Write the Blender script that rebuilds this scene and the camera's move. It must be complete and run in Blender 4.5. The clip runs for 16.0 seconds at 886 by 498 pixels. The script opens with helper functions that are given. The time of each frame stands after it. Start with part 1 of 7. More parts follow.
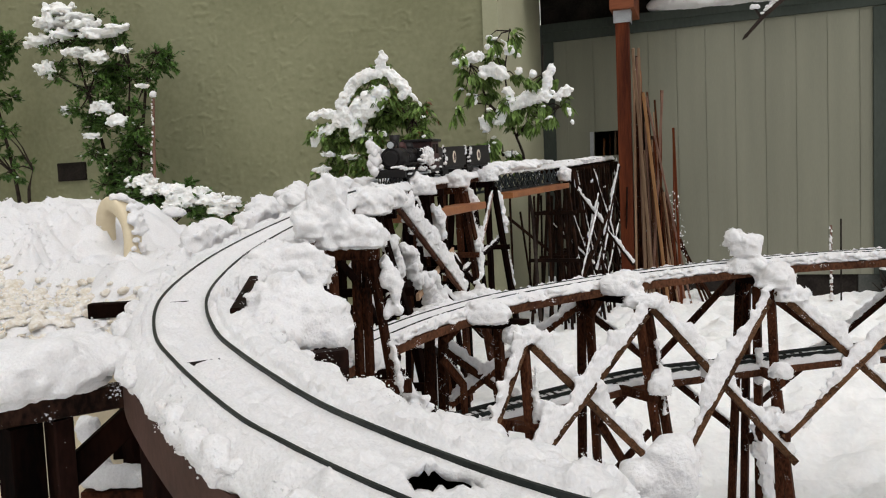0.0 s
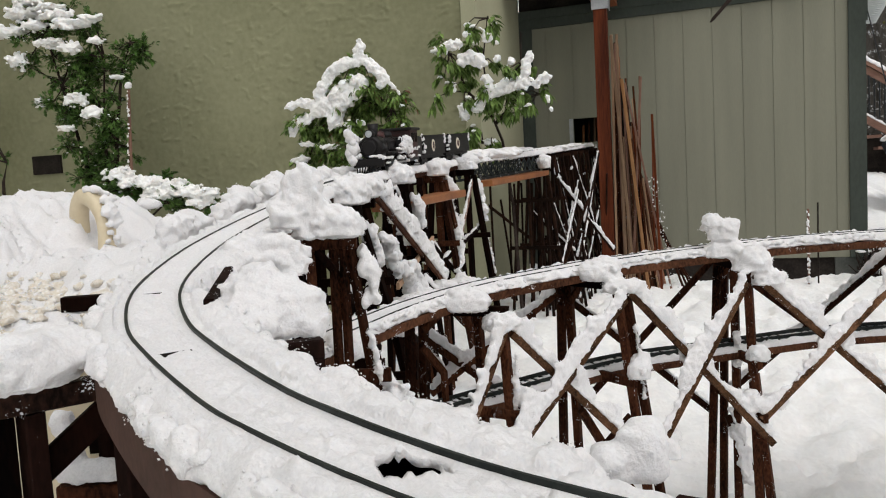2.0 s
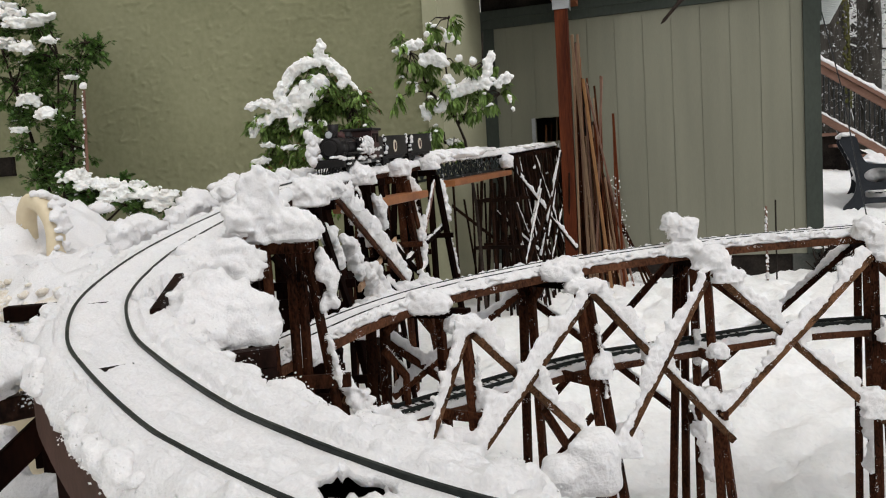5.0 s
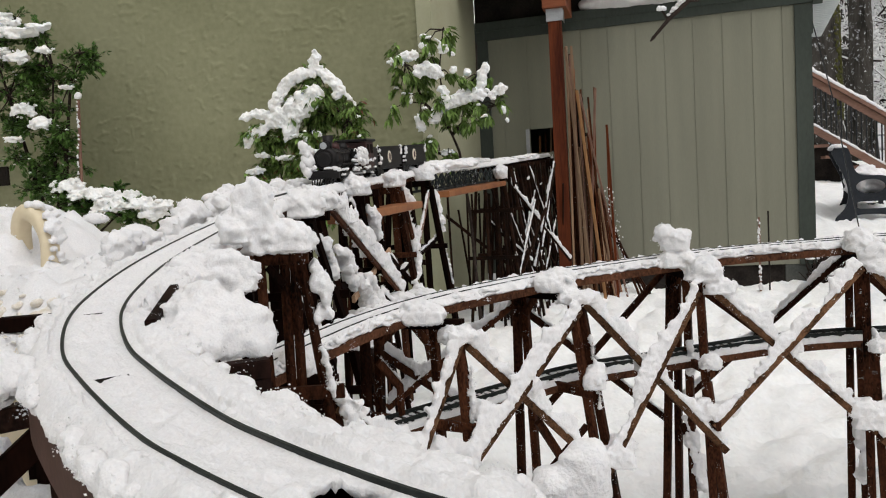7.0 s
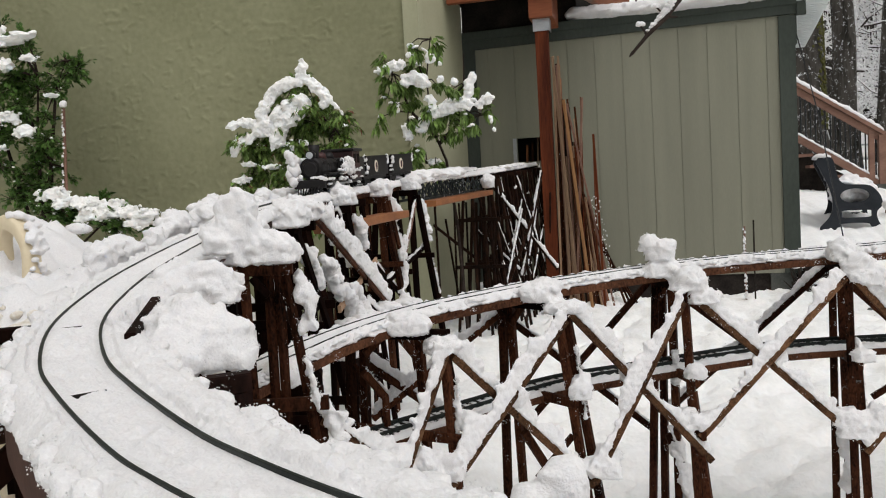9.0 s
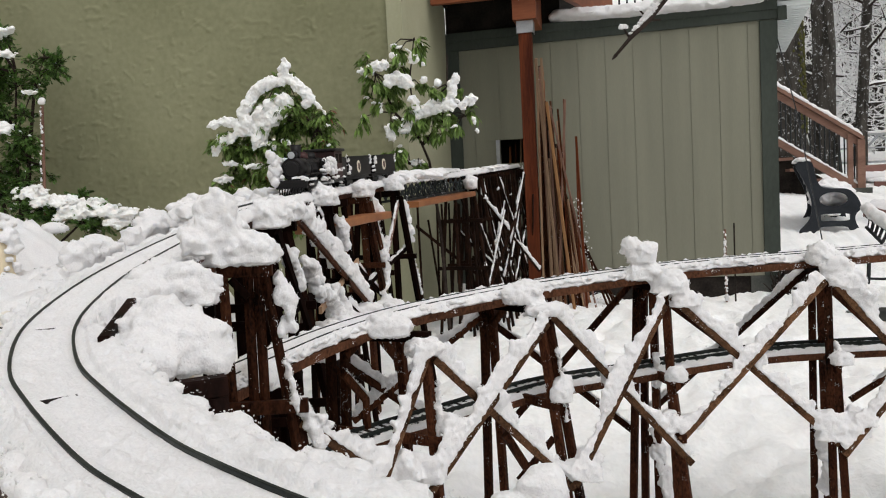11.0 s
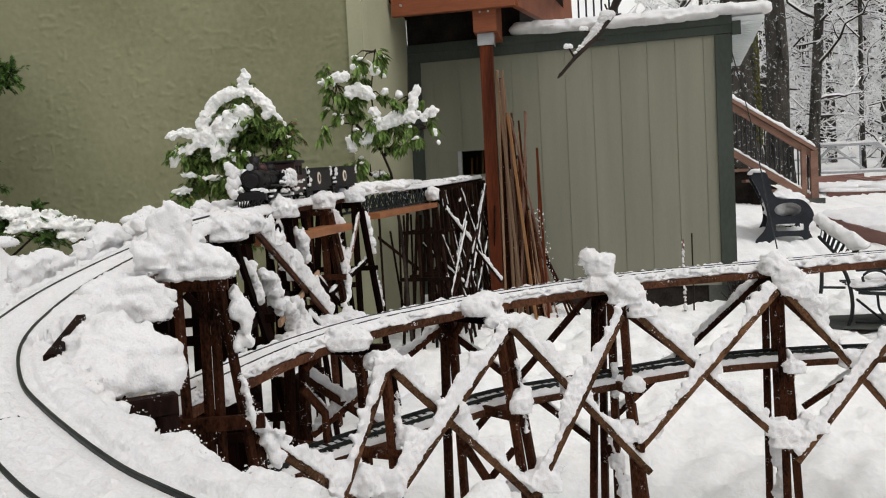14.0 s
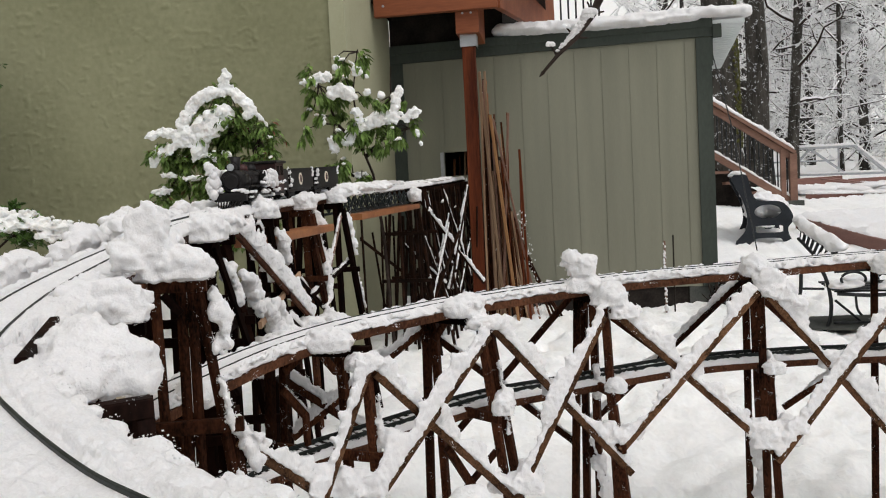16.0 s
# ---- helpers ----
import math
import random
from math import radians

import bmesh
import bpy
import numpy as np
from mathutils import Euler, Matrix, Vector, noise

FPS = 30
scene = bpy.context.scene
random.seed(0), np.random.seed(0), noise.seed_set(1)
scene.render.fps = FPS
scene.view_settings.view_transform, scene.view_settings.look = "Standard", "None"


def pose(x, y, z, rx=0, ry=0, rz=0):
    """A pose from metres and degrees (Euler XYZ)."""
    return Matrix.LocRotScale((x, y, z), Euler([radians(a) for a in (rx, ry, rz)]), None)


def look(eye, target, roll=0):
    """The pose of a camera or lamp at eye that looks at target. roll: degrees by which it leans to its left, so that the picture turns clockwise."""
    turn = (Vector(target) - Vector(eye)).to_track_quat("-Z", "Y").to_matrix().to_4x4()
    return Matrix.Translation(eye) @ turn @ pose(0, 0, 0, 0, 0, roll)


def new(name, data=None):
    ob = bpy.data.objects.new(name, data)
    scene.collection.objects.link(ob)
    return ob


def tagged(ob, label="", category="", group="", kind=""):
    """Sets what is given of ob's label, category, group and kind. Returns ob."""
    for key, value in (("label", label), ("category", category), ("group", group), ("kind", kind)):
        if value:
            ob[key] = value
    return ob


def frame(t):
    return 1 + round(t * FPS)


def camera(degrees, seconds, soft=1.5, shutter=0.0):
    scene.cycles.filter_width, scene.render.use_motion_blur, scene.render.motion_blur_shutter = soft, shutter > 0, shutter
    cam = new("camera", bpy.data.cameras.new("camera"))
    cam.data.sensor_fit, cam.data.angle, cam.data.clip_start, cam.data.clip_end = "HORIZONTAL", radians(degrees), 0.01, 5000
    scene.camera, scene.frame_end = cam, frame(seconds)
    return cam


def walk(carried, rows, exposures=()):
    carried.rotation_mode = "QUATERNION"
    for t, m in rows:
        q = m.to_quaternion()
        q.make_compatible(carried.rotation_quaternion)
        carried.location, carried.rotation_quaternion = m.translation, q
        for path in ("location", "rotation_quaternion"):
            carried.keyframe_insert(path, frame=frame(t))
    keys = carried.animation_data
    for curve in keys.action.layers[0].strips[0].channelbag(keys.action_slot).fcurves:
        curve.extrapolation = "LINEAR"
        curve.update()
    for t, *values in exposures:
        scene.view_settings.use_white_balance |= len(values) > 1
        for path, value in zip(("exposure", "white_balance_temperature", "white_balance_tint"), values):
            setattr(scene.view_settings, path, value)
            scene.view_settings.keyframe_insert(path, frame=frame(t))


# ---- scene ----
cam = camera(58.05, 16.0, soft=1.1)
PATH = [
    (0, (0.0098, 0.0122, 0.8518), (-0.6339, 1.9004, 0.7091), -2.43),
    (0.5, (0.0110, 0.0135, 0.8527), (-0.6252, 1.9042, 0.7095), -2.53),
    (1, (0.0104, 0.0153, 0.8523), (-0.6162, 1.9089, 0.7051), -2.66),
    (1.5, (0.0123, 0.0167, 0.8527), (-0.6036, 1.9130, 0.6959), -2.89),
    (2, (0.0159, 0.0163, 0.8498), (-0.5859, 1.9158, 0.6775), -3.14),
    (2.5, (0.0199, 0.0174, 0.8415), (-0.5636, 1.9211, 0.6528), -3.39),
    (3, (0.0230, 0.0200, 0.8456), (-0.5404, 1.9287, 0.6467), -3.49),
    (3.5, (0.0181, 0.0280, 0.8458), (-0.5266, 1.9419, 0.6458), -3.54),
    (4, (0.0210, 0.0318, 0.8486), (-0.5103, 1.9502, 0.6555), -3.57),
    (6.5, (0.0223, 0.0326, 0.8543), (-0.4879, 1.9597, 0.6937), -3.40),
    (7, (0.0243, 0.0266, 0.8552), (-0.4799, 1.9559, 0.7012), -3.39),
    (7.5, (0.0274, 0.0235, 0.8568), (-0.4700, 1.9551, 0.7101), -3.34),
    (8, (0.0270, 0.0250, 0.8580), (-0.4638, 1.9587, 0.7168), -3.32),
    (8.5, (0.0272, 0.0277, 0.8586), (-0.4554, 1.9637, 0.7208), -3.31),
    (9, (0.0290, 0.0294, 0.8587), (-0.4452, 1.9676, 0.7239), -3.33),
    (11.5, (0.0293, 0.0397, 0.8602), (-0.3885, 1.9910, 0.7264), -2.86),
    (12, (0.0323, 0.0410, 0.8603), (-0.3696, 1.9959, 0.7311), -2.88),
    (12.5, (0.0326, 0.0389, 0.8615), (-0.3529, 1.9974, 0.7369), -2.94),
    (13, (0.0342, 0.0395, 0.8624), (-0.3344, 2.0015, 0.7420), -3.00),
    (13.5, (0.0380, 0.0379, 0.8628), (-0.3166, 2.0028, 0.7470), -3.05),
    (14, (0.0391, 0.0376, 0.8635), (-0.3026, 2.0049, 0.7499), -3.00),
    (14.5, (0.0379, 0.0406, 0.8629), (-0.2911, 2.0101, 0.7508), -2.89),
    (15, (0.0390, 0.0424, 0.8642), (-0.2789, 2.0138, 0.7517), -2.84),
    (15.5, (0.0389, 0.0459, 0.8639), (-0.2683, 2.0189, 0.7510), -2.81),
    (16, (0.0390, 0.0462, 0.8624), (-0.2595, 2.0206, 0.7500), -2.88),
]
walk(cam, [(t, look(*r)) for t, *r in PATH])

# ---------- light: an overcast winter day ----------
world = bpy.data.worlds.new("overcast_sky")
scene.world = world
world.use_nodes = True
wn, wl = world.node_tree.nodes, world.node_tree.links
sky = wn.new("ShaderNodeTexSky")
sky.sky_type, sky.sun_disc = "NISHITA", False
sky.sun_elevation, sky.sun_rotation = radians(60), radians(150)
sky.dust_density = 4.0
grey = wn.new("ShaderNodeHueSaturation")
grey.inputs["Saturation"].default_value = 0.0
wl.new(sky.outputs[0], grey.inputs["Color"])
wl.new(grey.outputs[0], wn["Background"].inputs["Color"])
wn["Background"].inputs["Strength"].default_value = 0.29
sun_data = bpy.data.lights.new("sun", "SUN")
sun_data.energy, sun_data.angle, sun_data.color = 1.5, radians(60), (1.0, 0.945, 0.91)
sun = new("sun", sun_data)
sun.matrix_world = look((5.0, -1.0, 8.5), (0, 1.5, 0))
scene.view_settings.exposure = -1.2


# ---------- materials ----------
def nodes_of(name):
    m = bpy.data.materials.new(name)
    m.use_nodes = True
    return m, m.node_tree.nodes, m.node_tree.links, m.node_tree.nodes["Principled BSDF"]


def material(name, a, b, scale=8.0, rough=0.7, bump=0.2, fine=120.0, metallic=0.0, stretch=(1, 1, 1), flecks=0.0, fleck_scale=160.0,
             island=0.0, fine_mix=0.35, dist=0.004, spec=0.4):
    """Two colours mixed by coarse and fine noise, a bump from the fine one; flecks: share of the face dusted with snow."""
    m, n, l, bsdf = nodes_of(name)
    co = n.new("ShaderNodeTexCoord")
    mp = n.new("ShaderNodeMapping")
    mp.inputs["Scale"].default_value = stretch
    l.new(co.outputs["Object"], mp.inputs["Vector"])
    n1 = n.new("ShaderNodeTexNoise")
    n1.inputs["Scale"].default_value, n1.inputs["Detail"].default_value = scale, 6
    n2 = n.new("ShaderNodeTexNoise")
    n2.inputs["Scale"].default_value, n2.inputs["Detail"].default_value = fine, 8
    for k in (n1, n2):
        l.new(mp.outputs[0], k.inputs["Vector"])
    mixf = n.new("ShaderNodeMix")
    mixf.inputs["Factor"].default_value = fine_mix
    l.new(n1.outputs["Fac"], mixf.inputs["A"])
    l.new(n2.outputs["Fac"], mixf.inputs["B"])
    ramp = n.new("ShaderNodeValToRGB")
    ramp.color_ramp.elements[0].position, ramp.color_ramp.elements[1].position = 0.36, 0.64
    ramp.color_ramp.elements[0].color, ramp.color_ramp.elements[1].color = (*a, 1), (*b, 1)
    l.new(mixf.outputs[0], ramp.inputs["Fac"])
    out = ramp.outputs["Color"]
    if island:
        geo = n.new("ShaderNodeNewGeometry")
        inf = n.new("ShaderNodeObjectInfo")
        add = n.new("ShaderNodeMath")
        add.operation = "ADD"
        l.new(geo.outputs["Random Per Island"], add.inputs[0])
        l.new(inf.outputs["Random"], add.inputs[1])
        fr = n.new("ShaderNodeMath")
        fr.operation = "FRACT"
        l.new(add.outputs[0], fr.inputs[0])
        mr = n.new("ShaderNodeMapRange")
        mr.inputs["To Min"].default_value, mr.inputs["To Max"].default_value = 1 - island, 1 + island
        l.new(fr.outputs[0], mr.inputs["Value"])
        hs = n.new("ShaderNodeHueSaturation")
        l.new(mr.outputs[0], hs.inputs["Value"])
        l.new(out, hs.inputs["Color"])
        out = hs.outputs["Color"]
    if flecks:
        n3 = n.new("ShaderNodeTexNoise")
        n3.inputs["Scale"].default_value, n3.inputs["Detail"].default_value = fleck_scale, 3
        l.new(co.outputs["Object"], n3.inputs["Vector"])
        n4 = n.new("ShaderNodeTexNoise")
        n4.inputs["Scale"].default_value, n4.inputs["Detail"].default_value = fleck_scale / 9, 2
        l.new(co.outputs["Object"], n4.inputs["Vector"])
        mu = n.new("ShaderNodeMath")
        mu.operation = "MULTIPLY"
        l.new(n3.outputs["Fac"], mu.inputs[0])
        l.new(n4.outputs["Fac"], mu.inputs[1])
        st = n.new("ShaderNodeValToRGB")
        e0 = 0.43 - 0.12 * flecks
        st.color_ramp.elements[0].position, st.color_ramp.elements[1].position = e0, e0 + 0.025
        l.new(mu.outputs[0], st.inputs["Fac"])
        mx = n.new("ShaderNodeMix")
        mx.data_type = "RGBA"
        mx.inputs["B"].default_value = (0.82, 0.84, 0.87, 1)
        l.new(st.outputs["Color"], mx.inputs["Factor"])
        l.new(out, mx.inputs["A"])
        out = mx.outputs["Result"]
    l.new(out, bsdf.inputs["Base Color"])
    bsdf.inputs["Roughness"].default_value, bsdf.inputs["Metallic"].default_value = rough, metallic
    bsdf.inputs["Specular IOR Level"].default_value = spec
    if bump:
        bp = n.new("ShaderNodeBump")
        bp.inputs["Strength"].default_value, bp.inputs["Distance"].default_value = bump, dist
        l.new(mixf.outputs[0], bp.inputs["Height"])
        l.new(bp.outputs[0], bsdf.inputs["Normal"])
    return m


# snow greyed in its colour for the shade on the near side
SNOW = material("snow", (0.72, 0.709, 0.712), (0.81, 0.80, 0.802), 30, 0.9, 0.6, 420, dist=0.004, fine_mix=0.7, spec=0.1)
# brighter copy of the snow for well-lit ground and shrubs
SNOW_LIT = material("snow_lit", (0.82, 0.815, 0.805), (0.92, 0.915, 0.905), 6, 0.9, 0.8, 45, dist=0.02, fine_mix=0.5, spec=0.1)
SLUSH = material("slushy_snow", (0.60, 0.52, 0.40), (0.84, 0.82, 0.79), 30, 0.8, 0.9, 170, dist=0.006, fine_mix=0.6)
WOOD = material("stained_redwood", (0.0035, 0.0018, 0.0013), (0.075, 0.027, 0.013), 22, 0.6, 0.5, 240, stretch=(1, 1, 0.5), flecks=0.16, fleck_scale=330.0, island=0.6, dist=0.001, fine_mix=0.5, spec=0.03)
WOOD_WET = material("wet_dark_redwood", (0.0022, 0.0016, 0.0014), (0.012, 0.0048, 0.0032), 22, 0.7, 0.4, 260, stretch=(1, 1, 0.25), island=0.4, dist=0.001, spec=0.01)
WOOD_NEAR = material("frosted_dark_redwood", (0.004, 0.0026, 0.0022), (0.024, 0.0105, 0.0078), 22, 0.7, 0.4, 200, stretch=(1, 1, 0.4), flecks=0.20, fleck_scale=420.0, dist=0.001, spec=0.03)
# paler brown copy of WOOD: daylight on the front braces is in the colour
BRACE = material("lit_speckled_strip", (0.012, 0.0065, 0.0040), (0.150, 0.076, 0.040), 24, 0.65, 0.5, 240, flecks=0.20, fleck_scale=330.0, island=0.45, dist=0.001, fine_mix=0.5, spec=0.03)
WOOD_BEAM = material("frosted_brown_beam", (0.008, 0.004, 0.003), (0.055, 0.026, 0.017), 26, 0.6, 0.5, 220, stretch=(1, 1, 0.5), flecks=0.34, fleck_scale=420.0, dist=0.001, fine_mix=0.5, spec=0.06)
# redwood lightened for the daylight on the stringer faces
STRINGER = material("lit_redwood_stringer", (0.024, 0.010, 0.006), (0.130, 0.055, 0.029), 14, 0.6, 0.4, 200, stretch=(1, 1, 0.6), flecks=0.14, fleck_scale=330.0, dist=0.001, fine_mix=0.5, spec=0.05)
WOOD_THIN = material("thin_dark_strip", (0.006, 0.004, 0.003), (0.028, 0.012, 0.007), 22, 0.6, 0.3, 200, island=0.5, dist=0.001, spec=0.05)
WOOD_ORANGE = material("fresh_cedar", (0.17, 0.055, 0.017), (0.31, 0.118, 0.040), 9, 0.5, 0.25, 120, stretch=(0.3, 1, 1), dist=0.001)
FASCIA = material("brown_painted_board", (0.044, 0.021, 0.015), (0.088, 0.045, 0.034), 12, 0.6, 0.3, 150, flecks=0.16, fleck_scale=130, dist=0.001, spec=0.08)
RAIL = material("blackened_rail", (0.012, 0.015, 0.014), (0.035, 0.040, 0.037), 30, 0.5, 0.1, 300, metallic=0.1, spec=0.15)
TIE = material("dark_tie", (0.010, 0.009, 0.009), (0.035, 0.028, 0.024), 40, 0.8, 0.3, 300, flecks=0.6, spec=0.05)
STUCCO = material("olive_stucco", (0.198, 0.197, 0.113), (0.274, 0.271, 0.166), 1.2, 0.95, 0.5, 26, fine_mix=0.35, dist=0.006)
SMOOTH_OLIVE = material("olive_render", (0.315, 0.312, 0.205), (0.36, 0.355, 0.24), 2.5, 0.9, 0.15, 60)
SIDING = material("sage_siding", (0.182, 0.180, 0.134), (0.220, 0.217, 0.162), 1.4, 0.75, 0.25, 45, stretch=(6, 1, 0.5), dist=0.002, island=0.03)
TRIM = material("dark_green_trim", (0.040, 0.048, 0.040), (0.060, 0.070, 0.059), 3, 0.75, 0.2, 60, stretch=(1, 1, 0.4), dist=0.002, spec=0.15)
POST = material("redwood_post", (0.050, 0.012, 0.006), (0.155, 0.040, 0.015), 9, 0.6, 0.3, 70, stretch=(2, 2, 0.15), dist=0.002, spec=0.08)
DECKWOOD = material("redwood_beam", (0.15, 0.042, 0.018), (0.26, 0.085, 0.036), 5, 0.55, 0.3, 70, stretch=(0.15, 1, 1), dist=0.002, spec=0.2)
TAN = material("weathered_tan_strip", (0.22, 0.13, 0.075), (0.36, 0.23, 0.14), 7, 0.7, 0.3, 90, stretch=(2, 2, 0.2), dist=0.001, island=0.3)
TAN_WARM = material("honey_coloured_strip", (0.26, 0.13, 0.055), (0.40, 0.21, 0.095), 7, 0.7, 0.3, 90, stretch=(2, 2, 0.2), dist=0.001, island=0.2, spec=0.2)
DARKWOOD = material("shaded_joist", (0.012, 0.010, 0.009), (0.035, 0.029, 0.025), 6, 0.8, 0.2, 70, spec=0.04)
RAILWOOD = material("weathered_redwood", (0.13, 0.066, 0.045), (0.23, 0.125, 0.088), 5, 0.7, 0.3, 70, stretch=(0.3, 1, 1), dist=0.002)
STEEL = material("galvanised_steel", (0.30, 0.31, 0.32), (0.45, 0.46, 0.47), 14, 0.45, 0.1, 120, metallic=0.7)
WHITE = material("white_soffit", (0.62, 0.66, 0.66), (0.74, 0.77, 0.76), 3, 0.5, 0.1, 60)
BLACK = material("black_metal", (0.012, 0.013, 0.014), (0.03, 0.032, 0.034), 16, 0.4, 0.15, 150, metallic=0.0, spec=0.15)
GIRDER = material("black_girder", (0.010, 0.013, 0.014), (0.026, 0.032, 0.033), 16, 0.5, 0.2, 150, flecks=0.25, spec=0.08)
PLASTIC = material("charcoal_plastic", (0.018, 0.020, 0.024), (0.032, 0.036, 0.042), 6, 0.5, 0.15, 90, spec=0.15)
BEIGE = material("beige_plastic", (0.62, 0.52, 0.35), (0.72, 0.63, 0.46), 5, 0.6, 0.15, 80)
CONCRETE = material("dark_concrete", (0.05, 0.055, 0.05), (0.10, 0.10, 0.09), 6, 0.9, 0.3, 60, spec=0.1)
BARK = material("wet_bark", (0.014, 0.013, 0.011), (0.080, 0.073, 0.064), 7, 0.95, 1.0, 30, stretch=(1, 1, 0.2), flecks=0.54, fleck_scale=140, dist=0.02, spec=0.04)
MOSS = material("moss", (0.035, 0.038, 0.008), (0.09, 0.085, 0.02), 10, 1.0, 1.0, 50, dist=0.02)
TWIG = material("dark_twig", (0.016, 0.012, 0.010), (0.050, 0.036, 0.030), 30, 0.9, 0.2, 200, spec=0.1)
LEAF = material("glossy_leaf", (0.040, 0.095, 0.020), (0.115, 0.205, 0.048), 30, 0.45, 0.1, 200, island=0.5, spec=0.2)
LEAF_LIGHT = material("pale_leaf", (0.062, 0.115, 0.022), (0.190, 0.280, 0.072), 30, 0.5, 0.1, 200, island=0.45, spec=0.2)
LEAF_RED = material("russet_leaf", (0.10, 0.030, 0.015), (0.20, 0.08, 0.03), 30, 0.6, 0.1, 200, island=0.4)
FAR_SNOWTREE = material("snowy_twigs", (0.90, 0.90, 0.90), (0.95, 0.95, 0.95), 5, 0.95, 0.2, 40)


for m in (SNOW, SNOW_LIT, SLUSH):
    b = m.node_tree.nodes["Principled BSDF"]
    b.inputs["Subsurface Weight"].default_value = 0.35
    b.inputs["Subsurface Radius"].default_value = (0.9, 1.0, 1.1)
    b.inputs["Subsurface Scale"].default_value = 0.005
b = FAR_SNOWTREE.node_tree.nodes["Principled BSDF"]
b.inputs["Subsurface Weight"].default_value = 0.8
b.inputs["Subsurface Radius"].default_value = (1.0, 1.0, 1.0)
b.inputs["Subsurface Scale"].default_value = 0.05


# ---------- builders ----------
def mesh_of(bm, name, mat, smooth=False):
    me = bpy.data.meshes.new(name)
    bmesh.ops.recalc_face_normals(bm, faces=bm.faces[:])
    bm.to_mesh(me)
    bm.free()
    me.materials.append(mat)
    if smooth:
        me.shade_smooth()
    return me


def thing(name, label, category, group="", kind=""):
    return tagged(new(name), label, category, group, kind)


def part(name, bm, mat, parent=None, label="", smooth=False, category="", kind="", group=""):
    ob = new(name, mesh_of(bm, name, mat, smooth))
    if parent:
        ob.parent = parent
    return tagged(ob, label, category, group, kind)


def box(bm, lo, hi, bevel=0.0):
    lo, hi = Vector(lo), Vector(hi)
    r = bmesh.ops.create_cube(bm, size=1.0, matrix=Matrix.Translation((lo + hi) / 2) @ Matrix.Diagonal((*(hi - lo), 1)))
    if bevel:
        es = list({e for v in r["verts"] for e in v.link_edges})
        bmesh.ops.bevel(bm, geom=es, offset=bevel, segments=2, affect="EDGES", profile=0.7)


def one_box(lo, hi, bevel=0.0):
    bm = bmesh.new()
    box(bm, lo, hi, bevel)
    return bm


def stick(bm, a, b, w, h, up=(0, 0, 1), bevel=0.0015):
    """A squared timber from a to b, w wide and h high, with eased edges."""
    a, b = Vector(a), Vector(b)
    d = (b - a).normalized()
    u = Vector(up)
    if abs(d.dot(u)) > 0.97:
        u = Vector((0.3, 1, 0))
    s = d.cross(u).normalized()
    u = s.cross(d)
    c = min(bevel, w * 0.2, h * 0.2)
    ring = [(-w / 2 + c, -h / 2), (w / 2 - c, -h / 2), (w / 2, -h / 2 + c), (w / 2, h / 2 - c), (w / 2 - c, h / 2), (-w / 2 + c, h / 2), (-w / 2, h / 2 - c), (-w / 2, -h / 2 + c)]
    va = [bm.verts.new(a + s * x + u * y) for x, y in ring]
    vb = [bm.verts.new(b + s * x + u * y) for x, y in ring]
    for i in range(8):
        j = (i + 1) % 8
        bm.faces.new((va[i], va[j], vb[j], vb[i]))
    bm.faces.new(va)
    bm.faces.new(vb[::-1])


def one_stick(a, b, w, h, up=(0, 0, 1), bevel=0.0015):
    bm = bmesh.new()
    stick(bm, a, b, w, h, up, bevel)
    return bm


def tube(bm, pts, radii, sides=6):
    """A round limb through pts."""
    rings = []
    n = len(pts)
    for i, p in enumerate(pts):
        d = (Vector(pts[min(i + 1, n - 1)]) - Vector(pts[max(i - 1, 0)])).normalized()
        s = d.cross(Vector((0.13, 0.31, 0.94)) if abs(d.z) < 0.9 else Vector((1, 0.2, 0))).normalized()
        u = s.cross(d)
        rings.append([bm.verts.new(Vector(p) + (s * math.cos(k * math.tau / sides) + u * math.sin(k * math.tau / sides)) * radii[i]) for k in range(sides)])
    for ra, rb in zip(rings, rings[1:]):
        for k in range(sides):
            bm.faces.new((ra[k], ra[(k + 1) % sides], rb[(k + 1) % sides], rb[k]))
    bm.faces.new(rings[0][::-1])
    bm.faces.new(rings[-1])


def one_tube(pts, radii, sides=8):
    bm = bmesh.new()
    tube(bm, pts, radii, sides)
    return bm


BALLS = {}


def ball(level):
    if level not in BALLS:
        bm = bmesh.new()
        bmesh.ops.create_icosphere(bm, subdivisions=level, radius=1)
        BALLS[level] = ([v.co.copy() for v in bm.verts], [[v.index for v in f.verts] for f in bm.faces])
        bm.free()
    return BALLS[level]


def lump(bm, c, r, sz=0.8, rough=0.28, level=3, flat=0.35, seed=0.0):
    """A clump of snow: a ball swollen into rounded bosses at three sizes, its underside flattened."""
    c = Vector(c)
    r3 = Vector((r, r, r * sz)) if not hasattr(r, "__len__") else Vector(r)
    vs, fs = ball(level)
    made = []
    for v in vs:
        q = c * 9 + Vector((seed, seed * 1.7, 0)) + v * 1.1
        k = 1 + rough * (1.2 * noise.noise(q) + 0.6 * noise.noise(q * 2.1) + 0.25 * noise.noise(q * 5.5) + 0.2 * noise.noise(q * 11))
        p = Vector((v.x * r3.x, v.y * r3.y, v.z * r3.z)) * k
        if p.z < -flat * r3.z:
            p.z = -flat * r3.z + (p.z + flat * r3.z) * 0.25
        made.append(bm.verts.new(c + p))
    for f in fs:
        bm.faces.new([made[i] for i in f])


